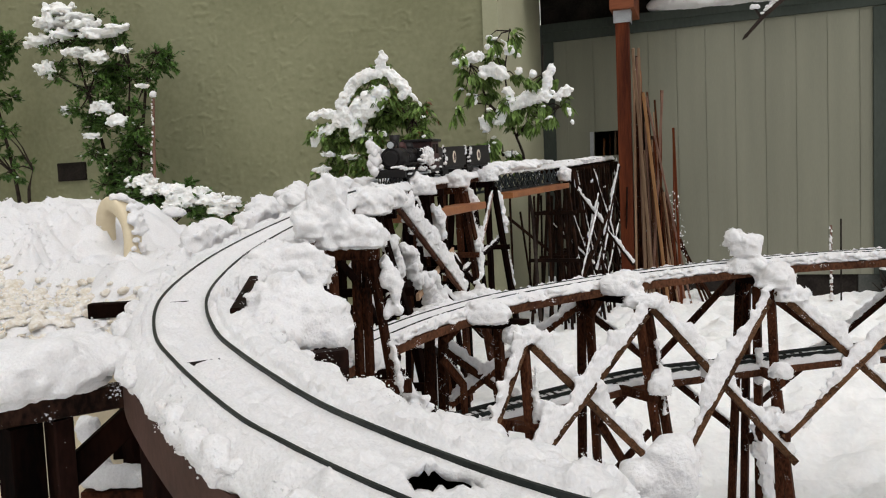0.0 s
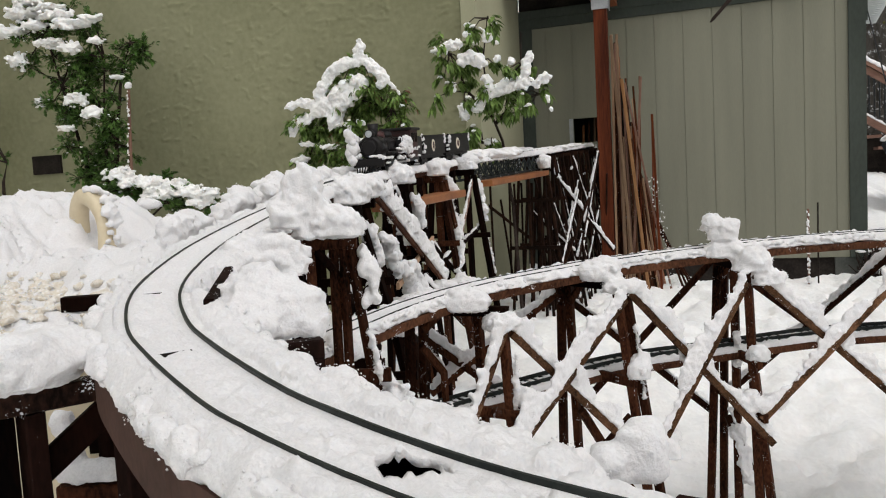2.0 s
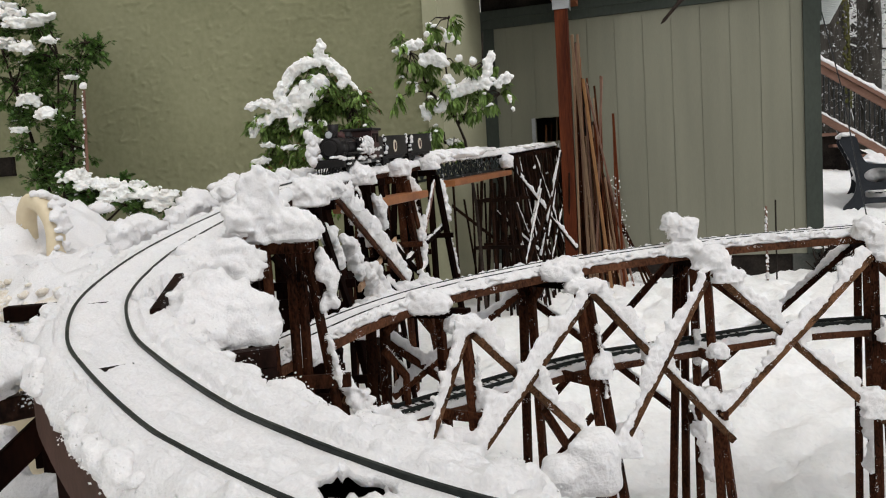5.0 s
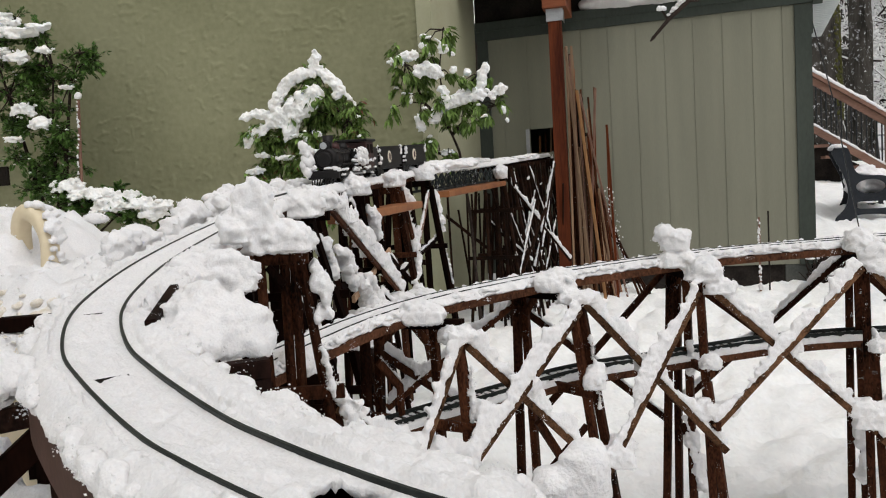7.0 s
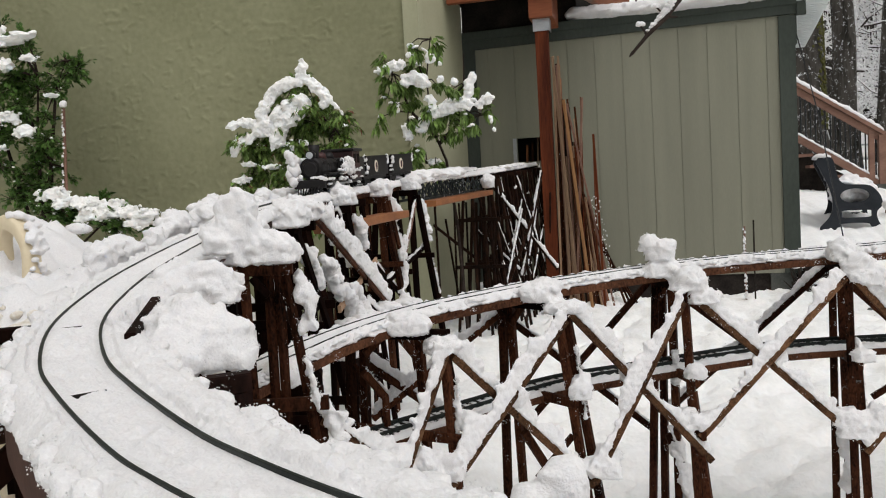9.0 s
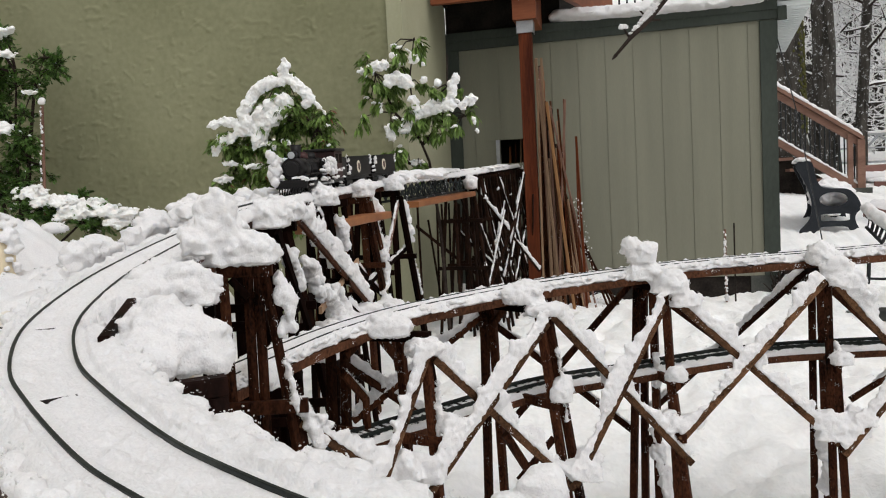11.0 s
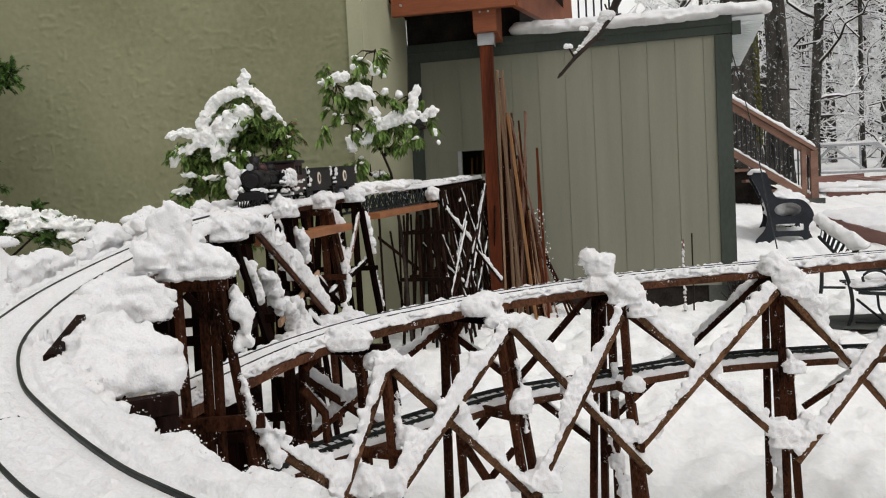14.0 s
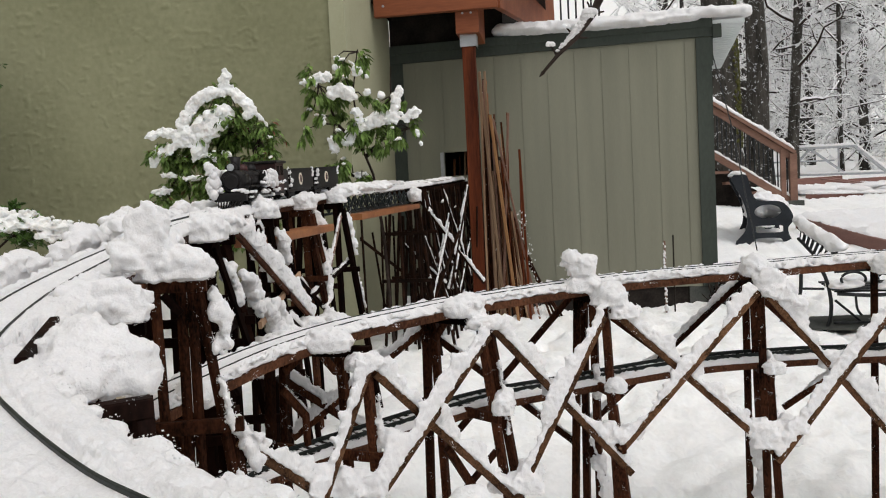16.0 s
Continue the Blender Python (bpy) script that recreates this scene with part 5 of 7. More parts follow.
for n, (p0, p1) in enumerate((((-1.025, 2.98), (-1.027, 3.27)), ((-1.027, 3.31), (-1.01, 3.58)))):
    car = thing("ore_car" if n else "tender", "dark model rail wagon with a pale oval emblem, snow dusted", "model train", "wagons behind the locomotive")
    m, ll = ride(cut(UP, *p0), cut(UP, *p1))
    car.matrix_world = m
    h2 = ll / 2
    part("underframe", one_box((-h2, -0.038, 0.026), (h2, 0.038, 0.038), 0.002), IRON, car)
    body = part("body", one_box((-h2 + 0.006, -0.050, 0.038), (h2 - 0.006, 0.050, 0.112), 0.003), IRON, car)
    for sy in (-1, 1):
        part("top_rail", one_box((-h2 + 0.003, sy * 0.050 - 0.004, 0.110), (h2 - 0.003, sy * 0.050 + 0.004, 0.116)), IRON, car)
        bm = bmesh.new()
        bmesh.ops.create_cone(bm, cap_ends=True, segments=24, radius1=1, radius2=1, depth=1, matrix=Matrix.Translation((0.02, sy * 0.0512, 0.074)) @ Matrix.Diagonal((0.020, 0.0022, 0.024, 1)) @ Matrix.Rotation(math.pi / 2, 4, "X"))
        part("emblem", bm, CREAM, body, "pale oval emblem")
        bm = bmesh.new()
        bmesh.ops.create_cone(bm, cap_ends=True, segments=16, radius1=1, radius2=1, depth=1, matrix=Matrix.Translation((0.02, sy * 0.0524, 0.074)) @ Matrix.Diagonal((0.009, 0.0022, 0.015, 1)) @ Matrix.Rotation(math.pi / 2, 4, "X"))
        part("emblem_centre", bm, MAROON, body, "dark centre of the emblem")
    for k in (-1, 1):
        wheel_set(car, k * h2 * 0.62 + 0.02, 0.014)
        wheel_set(car, k * h2 * 0.62 - 0.02, 0.014)
        part("truck", one_box((k * h2 * 0.62 - 0.036, -0.034, 0.010), (k * h2 * 0.62 + 0.036, 0.034, 0.024), 0.002), IRON, car)
    bm = bmesh.new()
    for k in range(4):
        lump(bm, (h2 - 0.01 + rng.uniform(-0.008, 0.004), 0.046 + rng.uniform(-0.006, 0.006), 0.05 + 0.017 * k), (rng.uniform(0.005, 0.011), 0.009, rng.uniform(0.009, 0.018)), level=2, rough=0.6)
    for k in range(3):
        lump(bm, (-h2 + 0.012 + rng.uniform(-0.004, 0.006), 0.050, 0.085 + 0.012 * k), (rng.uniform(0.004, 0.008), 0.006, rng.uniform(0.008, 0.014)), level=2, rough=0.6)
    part("snow_patch", bm, SNOW, car, "wet snow stuck to the wagon", True, kind="stuff")

# ---------- the house deck, its post and the leaning lumber ----------
deck = thing("raised_deck", "redwood deck on a post above the shed", "deck")
part("rim_front", one_box((-1.228, 5.692, 2.213), (-0.347, 5.745, 2.712), 0.004), DECKWOOD, deck)
part("rim_side", one_stick((-0.356, 5.716, 2.462), (0.018, 7.71, 2.605), 0.050, 0.498, bevel=0.004), DECKWOOD, deck)
# joists, decking and ledger near-black: the underside's shade is in the colour
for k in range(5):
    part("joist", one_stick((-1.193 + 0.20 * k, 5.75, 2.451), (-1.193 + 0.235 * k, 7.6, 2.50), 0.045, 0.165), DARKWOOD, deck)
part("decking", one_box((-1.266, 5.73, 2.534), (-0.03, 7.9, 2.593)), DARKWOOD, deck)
# added dark board where only shade shows above the shed wall
part("shade_board", one_box((-1.26, 6.36, 2.13), (-0.36, 6.40, 2.53)), DARKWOOD, deck)
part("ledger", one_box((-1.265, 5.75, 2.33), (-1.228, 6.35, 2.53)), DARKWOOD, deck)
part("post_beam", one_box((-0.652, 5.74, 2.061), (-0.486, 6.2, 2.367), 0.005), DECKWOOD, deck)
post = part("post", one_box((-0.622, 5.80, -0.05), (-0.531, 5.89, 2.011), 0.006), POST, deck, "red-stained square post")
bm = bmesh.new()
box(bm, (-0.632, 5.791, 1.976), (-0.519, 5.796, 2.095))
box(bm, (-0.5185, 5.791, 1.976), (-0.5140, 5.900, 2.13))
part("bracket", bm, STEEL, deck, "galvanised post bracket")
for k in range(3):
    round_part("bolt", "y", (-1.157 + 0.024 * (k % 2), 5.689, 2.284 + 0.06 * k), 0.0095, 0.01, STEEL, deck, 8)
for k in range(2):
    round_part("bolt", "y", (-0.60 + 0.06 * k, 5.738, 2.20), 0.008, 0.01, STEEL, deck, 8)
bm = bmesh.new()
for k in range(14):
    lump(bm, (-0.302 + 0.026 * k, 5.87 + 0.1365 * k, 2.747 + rng.uniform(0, 0.02)), (0.06, 0.095, 0.06), level=2)
part("deck_snow", bm, SNOW, None, "snow on the edge of the deck", True, "snow", "stuff")
rail = thing("deck_railing", "redwood deck railing with dark balusters", "railing")
part("top_rail", one_box((-0.15, 8.22, 3.0), (0.55, 8.30, 3.06)), RAILWOOD, rail)
part("bottom_rail", one_box((-0.15, 8.24, 2.3), (0.55, 8.28, 2.36)), RAILWOOD, rail)
part("rail_post", one_box((-0.06, 8.22, 2.1), (0.03, 8.31, 3.0)), RAILWOOD, rail)
for k in range(6):
    part("baluster", one_box((0.10 + 0.075 * k, 8.25, 2.36), (0.118 + 0.075 * k, 8.268, 3.0)), BLACK, rail)

for k in range(110):
    mat = rng.choice((WOOD, POST, RAILWOOD, TAN, DARKWOOD, STRINGER, TAN, WOOD_ORANGE, POST, WOOD))
    f = rng.random()
    bx = -0.520 + 0.335 * f
    by = rng.uniform(5.80, 6.02)
    top = (1.76 if f < 0.16 else 1.45 if f < 0.42 else 1.19 if f < 0.68 else 0.79) - rng.uniform(0.0, 0.40) * (k > 7)
    tx = -0.508 + 0.20 * f + rng.uniform(-0.009, 0.014)
    w = rng.choice((0.009, 0.013, 0.017, 0.024))
    part("lumber_strip", one_stick((bx, by, -0.08), (tx, by + 0.07, top), w, 0.014), mat, None, "narrow wood strip leaning against the post", False, "wood strip",
         group="lumber leaning on the post")
for a, q, w, mat in (((-0.517, 5.80, 0.1), (-0.509, 5.88, 1.805), 0.014, TAN), ((-0.462, 5.80, 0.1), (-0.487, 5.88, 1.742), 0.012, RAILWOOD), ((-0.348, 5.80, 0.1), (-0.326, 5.88, 1.499), 0.008, POST),
                     ((-0.256, 5.80, 0.1), (-0.249, 5.88, 1.230), 0.010, POST), ((-0.378, 5.80, 0.1), (-0.421, 5.88, 1.493), 0.013, STRINGER), ((-0.290, 5.80, 0.1), (-0.378, 5.88, 1.348), 0.011, TAN)):
    part("lumber_strip", one_stick(a, q, w, 0.012), mat, None, "long narrow wood strip leaning against the post", False, "wood strip", group="lumber leaning on the post")
for a, q, w, mat in (((-0.386, 5.750, -0.090), (-0.504, 5.762, 1.782), 0.019, TAN),
                     ((-0.451, 5.765, -0.090), (-0.465, 5.777, 1.788), 0.016, TAN),
                     ((-0.292, 5.740, -0.090), (-0.438, 5.752, 1.477), 0.021, TAN_WARM),
                     ((-0.131, 5.770, -0.090), (-0.421, 5.782, 1.450), 0.013, RAILWOOD),
                     ((-0.421, 5.780, -0.090), (-0.312, 5.792, 1.486), 0.016, RAILWOOD),
                     ((-0.210, 5.760, -0.090), (-0.244, 5.772, 1.222), 0.016, POST),
                     ((-0.288, 5.775, -0.090), (-0.365, 5.787, 1.425), 0.013, WOOD)):
    part("lumber_strip", one_stick(a, q, w, 0.010), mat, None, "long pale wood strip leaning against the post" if mat in (TAN, TAN_WARM) else "long dark wood strip leaning against the post", False, "wood strip",
         group="lumber leaning on the post")
for k in range(4):
    part("lumber_strip", one_stick((-0.029 + 0.036 * k, 5.90 + 0.024 * k, -0.13), (-0.362 + 0.024 * k, 6.05, 0.848 - 0.119 * k), 0.014, 0.014), WOOD, None, "narrow wood strip fallen aslant beside the post", False,
         "wood strip", group="lumber leaning on the post")
bm = bmesh.new()
for k in range(120):
    f = rng.random()
    q = rng.uniform(0.0016, 0.0052)
    lump(bm, (-0.255 + 0.142 * f + rng.uniform(-0.03, 0.03), 5.755 + rng.uniform(0, 0.03), 0.789 - 0.85 * f), (q, q, q * rng.uniform(0.8, 2.4)), level=2, rough=0.5)
part("lumber_snow", bm, SNOW, None, "specks of snow on the leaning strips", True, "snow", "stuff")
for x, z1, w in ((0.75, 0.52, 0.013), (0.81, 0.56, 0.010)):
    part("garden_stake", one_stick((x, 5.9, -0.03), (x + 0.004, 5.92, z1), w, w), RAILWOOD if x < 0.8 else DARKWOOD, None, "thin stake in the snow by the shed", False, "stake")
bm = bmesh.new()
for k in range(46):
    q = rng.uniform(0.003, 0.009)
    lump(bm, (0.75 + rng.uniform(-0.008, 0.006), 5.893, rng.uniform(0.08, 0.50)), (q, q, q * rng.uniform(1, 2.5)), level=2, rough=0.5)
heap(bm, (0.75, 5.88, 0.02), (0.018, 0.018, 0.03), 4, rng)
part("stake_snow", bm, SNOW, None, "snow clinging to the stake", True, "snow", "stuff")

# ---------- shrubs against the house ----------
def leaf_mesh(name, spots, mat, size, droop, rg, narrow=0.55):
    """Many folded leaves: spots are (place, way); droop pulls the tips down."""
    vs, fs = [], []
    for p, way in spots:
        w = (Vector(way) + Vector((rg.uniform(-0.7, 0.7), rg.uniform(-0.7, 0.7), rg.uniform(-0.5, 0.5) - droop))).normalized()
        s = w.cross(Vector((rg.uniform(-0.4, 0.4), rg.uniform(-0.4, 0.4), 1))).normalized()
        n = s.cross(w)
        L = size * rg.uniform(0.6, 1.25)
        b = len(vs)
        mid = Vector(p) + w * L * 0.5 - n * L * 0.06
        vs += [Vector(p), mid + s * L * narrow * 0.5 + n * L * 0.1, Vector(p) + w * L - Vector((0, 0, L * 0.12 * droop)), mid - s * L * narrow * 0.5 + n * L * 0.1, mid]
        fs += [(b, b + 1, b + 4), (b + 1, b + 2, b + 4), (b + 2, b + 3, b + 4), (b + 3, b, b + 4)]
    me = bpy.data.meshes.new(name)
    me.from_pydata([tuple(v) for v in vs], [], fs)
    me.materials.append(mat)
    return me


def shrub(label, base, stems, clusters, leaf, per, size, droop, rg, snow_on, stem_r=0.010, snow_scale=1.0, second=None, narrow=0.55, rolls=()):
    """A shrub of stems and twigs; clusters: (place, radius) of leafy twigs; snow_on: (place, half axes) of lying snow."""
    t = thing("shrub", label, "shrub")
    bm = bmesh.new()
    for pts in stems:
        n = len(pts)
        tube(bm, pts, [stem_r * (1 - 0.75 * i / (n - 1)) for i in range(n)], 6)
    tips = [Vector(p) for pts in stems for p in pts]
    spots = []
    for (p, r) in clusters:
        p = Vector(p)
        near = min(tips, key=lambda q: (q - p).length)
        tube(bm, [near, near.lerp(p, 0.5) + Vector((rg.uniform(-0.02, 0.02), rg.uniform(-0.02, 0.02), 0.02)), p], [stem_r * 0.4, stem_r * 0.3, stem_r * 0.15], 5)
        for k in range(max(3, int(per * (r / 0.1) ** 2 / 14))):
            d = Vector((rg.gauss(0, 1), rg.gauss(0, 1), rg.gauss(0, 0.8))).normalized()
            q = p + d * r * rg.uniform(0.55, 1.05)
            tube(bm, [p + d * r * 0.1, q], [stem_r * 0.16, stem_r * 0.08], 3)
            for j in range(14):
                f = rg.uniform(0.25, 1.1)
                spots.append((p + (q - p) * f + Vector((rg.uniform(-0.012, 0.012), rg.uniform(-0.012, 0.012), rg.uniform(-0.012, 0.012))), d))
    part("stem", bm, TWIG, t, "dark bare branching stem")
    rg.shuffle(spots)
    cut_at = len(spots) if not second else int(len(spots) * 0.96)
    ob = new("foliage", leaf_mesh("foliage", spots[:cut_at], leaf, size, droop, rg, narrow))
    ob.parent = t
    tagged(ob, "many small green leaves", kind="stuff")
    if second:
        ob = new("foliage", leaf_mesh("foliage", spots[cut_at:], second, size, droop, rg, narrow))
        ob.parent = t
        tagged(ob, "paler and russet leaves", kind="stuff")
    bm = bmesh.new()
    for p, ax in snow_on:
        lump(bm, p, (ax[0] * 0.95, ax[1] * 0.8, ax[2] * 0.62), level=3, rough=0.45, flat=0.4, seed=rg.random() * 9)
        for k in range(max(8, int(30 * snow_scale))):
            a, e = rg.random() * math.tau, rg.random() ** 0.5
            q = Vector(p) + Vector((math.cos(a) * e * ax[0] * 1.15, math.sin(a) * e * ax[1], rg.uniform(-0.8, 0.9) * ax[2] * (1.1 - 0.5 * e)))
            f = rg.uniform(0.10, 0.26)
            m = (ax[0] + ax[2]) / 2
            lump(bm, q, (m * f * 1.2, m * f, m * f * 0.9), level=2, rough=0.4, flat=0.6, seed=rg.random() * 9)
    for way, y, r in rolls:
        drape(bm, way, y, r, rg)
    for k in range(int(len(spots) * 0.014)):
        p, d = rg.choice(spots)
        r = rg.uniform(0.006, 0.016) * (size / 0.045)
        lump(bm, p + Vector((0, 0, 0.006)), (r * 1.4, r * 1.2, r), level=1, rough=0.5)
    ob = soften(part("snow_load", bm, SNOW_LIT, t, "clumps of snow weighing on the branches", True), 0.0048, 1, 0.009, puff=0.006)
    tagged(ob, kind="stuff")
    return t


def drape(bm, way, y, r, rg):
    """A soft roll of snow along a bough: way is a line of (x, z), r its half thickness."""
    pts = [Vector((x, y, z)) for x, z in way]
    for a, b in zip(pts, pts[1:]):
        n = max(2, int((b - a).length / (r * 0.32)))
        for k in range(n + 1):
            c = a.lerp(b, k / n)
            q = r * (0.92 + 0.55 * noise.noise(c * 24)) * rg.uniform(0.80, 1.10)
            lump(bm, c + Vector((rg.gauss(0, 0.12) * r, 0, rg.gauss(0, 0.14) * r)), (q, q * 1.1, q * 0.85), level=3, rough=0.36, flat=0.7, seed=rg.random() * 9)
            for m in range(3):
                f = r * rg.uniform(0.14, 0.40)
                e = rg.random() * math.tau
                lump(bm, c + Vector((math.cos(e) * r * 1.02, -r * 0.4, math.sin(e) * r * 0.95)), (f, f, f), level=2, rough=0.4, flat=0.8, seed=rg.random() * 9)


rg = random.Random(11)
def spread(boxes):
    out = []
    for (x0, x1, z0, z1, y, n, r) in boxes:
        for k in range(n):
            out.append(((rg.uniform(x0, x1), y + rg.uniform(-0.12, 0.10), rg.uniform(z0, z1)), r * rg.uniform(0.7, 1.2)))
    return out


# tall privet-like shrub
shrub("tall dark green shrub with snowy top, against the wall", (-3.72, 4.45, 0.6),
      [[(-3.72, 4.5, 0.55), (-3.70, 4.45, 1.0), (-3.66, 4.42, 1.4), (-3.60, 4.4, 1.75)], [(-3.76, 4.5, 0.55), (-3.84, 4.42, 1.1), (-3.92, 4.36, 1.6), (-4.0, 4.34, 1.95)],
       [(-3.70, 4.5, 0.6), (-3.58, 4.42, 1.2), (-3.48, 4.4, 1.65), (-3.36, 4.36, 1.82)]],
      spread(((-4.18, -3.75, 1.72, 2.08, 4.36, 18, 0.09), (-3.8, -3.30, 1.70, 1.98, 4.36, 14, 0.09), (-4.0, -3.45, 1.48, 1.72, 4.38, 12, 0.09),
              (-3.98, -3.42, 1.08, 1.45, 4.40, 20, 0.09), (-3.85, -3.5, 0.80, 1.10, 4.42, 9, 0.08))),
      LEAF, 250, 0.032, 0.2, rg,
      [((-4.02, 4.26, 2.14), (0.10, 0.10, 0.07)), ((-4.10, 4.26, 2.06), (0.12, 0.10, 0.06)), ((-4.18, 4.26, 1.95), (0.10, 0.10, 0.07)), ((-3.88, 4.26, 2.08), (0.10, 0.08, 0.04)), ((-3.98, 4.24, 1.97), (0.07, 0.08, 0.06)),
       ((-3.80, 4.24, 2.02), (0.11, 0.08, 0.045)), ((-3.68, 4.24, 1.95), (0.13, 0.10, 0.05)), ((-3.54, 4.24, 1.97), (0.08, 0.08, 0.03)), ((-3.86, 4.22, 1.85), (0.09, 0.08, 0.04)), ((-3.70, 4.22, 1.80), (0.09, 0.08, 0.05)),
       ((-3.52, 4.24, 1.83), (0.05, 0.06, 0.03)), ((-4.15, 4.24, 1.76), (0.06, 0.07, 0.08)), ((-4.02, 4.26, 1.49), (0.03, 0.04, 0.05)), ((-3.70, 4.22, 1.48), (0.07, 0.07, 0.06)), ((-3.58, 4.22, 1.39), (0.06, 0.06, 0.07)),
       ((-3.80, 4.24, 1.31), (0.06, 0.06, 0.03)), ((-3.40, 4.26, 1.60), (0.04, 0.04, 0.02))],
      0.016)
# the next one along the wall, only its edge in view
shrub("dark green shrub standing further along the wall", (-4.70, 4.5, 0.6),
      [[(-4.68, 4.5, 0.55), (-4.70, 4.45, 1.1), (-4.80, 4.42, 1.7), (-4.85, 4.4, 2.0)], [(-4.66, 4.5, 0.6), (-4.58, 4.45, 1.0), (-4.50, 4.42, 1.13)]],
      spread(((-5.1, -4.66, 1.62, 2.05, 4.42, 16, 0.09), (-5.0, -4.62, 1.22, 1.5, 4.42, 12, 0.07), (-4.66, -4.48, 1.08, 1.18, 4.42, 4, 0.05))), LEAF, 220, 0.038, 0.2, rg,
      [((-4.78, 4.32, 1.98), (0.09, 0.1, 0.05)), ((-4.72, 4.3, 1.62), (0.05, 0.06, 0.04))], 0.016)
# rounded bush behind the train
bush_rolls = [(((-1.626, 1.574), (-1.64, 1.527)), 3.96, 0.028), (((-1.642, 1.488), (-1.719, 1.486), (-1.793, 1.447), (-1.845, 1.392), (-1.883, 1.326)), 3.96, 0.031), (((-1.598, 1.491), (-1.555, 1.447), (-1.515, 1.411)), 3.96, 0.028),
        (((-1.495, 1.387), (-1.53, 1.36)), 3.96, 0.022), (((-1.638, 1.381), (-1.692, 1.379), (-1.762, 1.326), (-1.833, 1.289), (-1.897, 1.269)), 3.96, 0.042), (((-1.667, 1.334), (-1.749, 1.285), (-1.79, 1.214), (-1.806, 1.172)), 3.96, 0.035),
        (((-1.82, 1.278), (-1.888, 1.246)), 3.96, 0.037), (((-2.06, 1.289), (-1.988, 1.303), (-1.923, 1.288), (-1.888, 1.252)), 3.96, 0.025), (((-1.945, 1.225), (-2.018, 1.186), (-2.052, 1.156)), 3.96, 0.028),
        (((-1.468, 1.361), (-1.449, 1.336)), 3.96, 0.012), (((-1.663, 1.181), (-1.63, 1.166)), 3.96, 0.014), (((-1.431, 1.322), (-1.424, 1.303)), 3.96, 0.009),
        (((-1.738, 1.173), (-1.716, 1.153)), 3.96, 0.014)]
sn = [((-1.98, 3.98, 1.08), (0.04, 0.05, 0.025)), ((-1.84, 3.97, 1.06), (0.05, 0.05, 0.022)), ((-1.65, 3.97, 1.08), (0.04, 0.05, 0.02)), ((-1.50, 3.98, 1.03), (0.04, 0.05, 0.025)), ((-2.03, 3.98, 1.00), (0.05, 0.05, 0.03)), ((-1.86, 3.97, 0.90), (0.07, 0.06, 0.03))]
shrub("rounded green bush bowed under wet snow, behind the train", (-1.8, 4.25, 0.3),
      [[(-1.80, 4.3, 0.1), (-1.78, 4.25, 0.6), (-1.75, 4.2, 1.1), (-1.69, 4.13, 1.55)], [(-1.82, 4.3, 0.1), (-1.92, 4.2, 0.7), (-1.99, 4.12, 1.15)], [(-1.78, 4.3, 0.1), (-1.62, 4.2, 0.8), (-1.54, 4.13, 1.25)]],
      spread(((-1.86, -1.54, 1.24, 1.44, 4.10, 20, 0.08), (-2.06, -1.50, 0.95, 1.25, 4.10, 36, 0.08), (-2.06, -1.52, 0.66, 0.98, 4.12, 26, 0.08), (-1.72, -1.63, 1.42, 1.56, 4.10, 6, 0.04), (-1.52, -1.44, 1.14, 1.34, 4.10, 6, 0.06))),
      LEAF_LIGHT, 250, 0.040, 1.0, rg, sn, 0.012, second=LEAF_RED, narrow=0.44, rolls=bush_rolls)
# open young tree by the house corner
tree_rolls = [(((-1.305, 1.551), (-1.253, 1.571), (-1.188, 1.581)), 4.29, 0.031), (((-1.169, 1.487), (-1.131, 1.506), (-1.058, 1.481)), 4.29, 0.036), (((-1.025, 1.611), (-1.024, 1.594)), 4.29, 0.026),
        (((-1.118, 1.619), (-1.116, 1.611)), 4.29, 0.016), (((-1.149, 1.631), (-1.148, 1.626)), 4.29, 0.013), (((-1.102, 1.231), (-1.059, 1.277), (-0.992, 1.307), (-0.937, 1.324), (-0.871, 1.339), (-0.824, 1.342)), 4.29, 0.033),
        (((-1.044, 1.387), (-1.014, 1.344)), 4.29, 0.025), (((-0.773, 1.335), (-0.718, 1.36)), 4.29, 0.029), (((-0.791, 1.486), (-0.813, 1.448), (-0.826, 1.389)), 4.29, 0.023),
        (((-1.177, 1.244), (-1.171, 1.18)), 4.29, 0.026), (((-1.221, 1.37), (-1.228, 1.329)), 4.29, 0.016), (((-0.9, 1.466), (-0.896, 1.454)), 4.29, 0.018),
        (((-0.971, 1.491), (-0.974, 1.478)), 4.29, 0.019), (((-0.972, 1.569), (-0.97, 1.562)), 4.29, 0.013), (((-0.712, 1.263), (-0.705, 1.234)), 4.29, 0.011),
        (((-0.694, 1.196), (-0.692, 1.183)), 4.29, 0.01), (((-0.937, 1.356), (-0.905, 1.36)), 4.29, 0.018), (((-1.038, 1.64), (-1.065, 1.66)), 4.29, 0.006)]
tree_snow = [((-1.05, 4.36, 1.04), (0.04, 0.04, 0.03))]
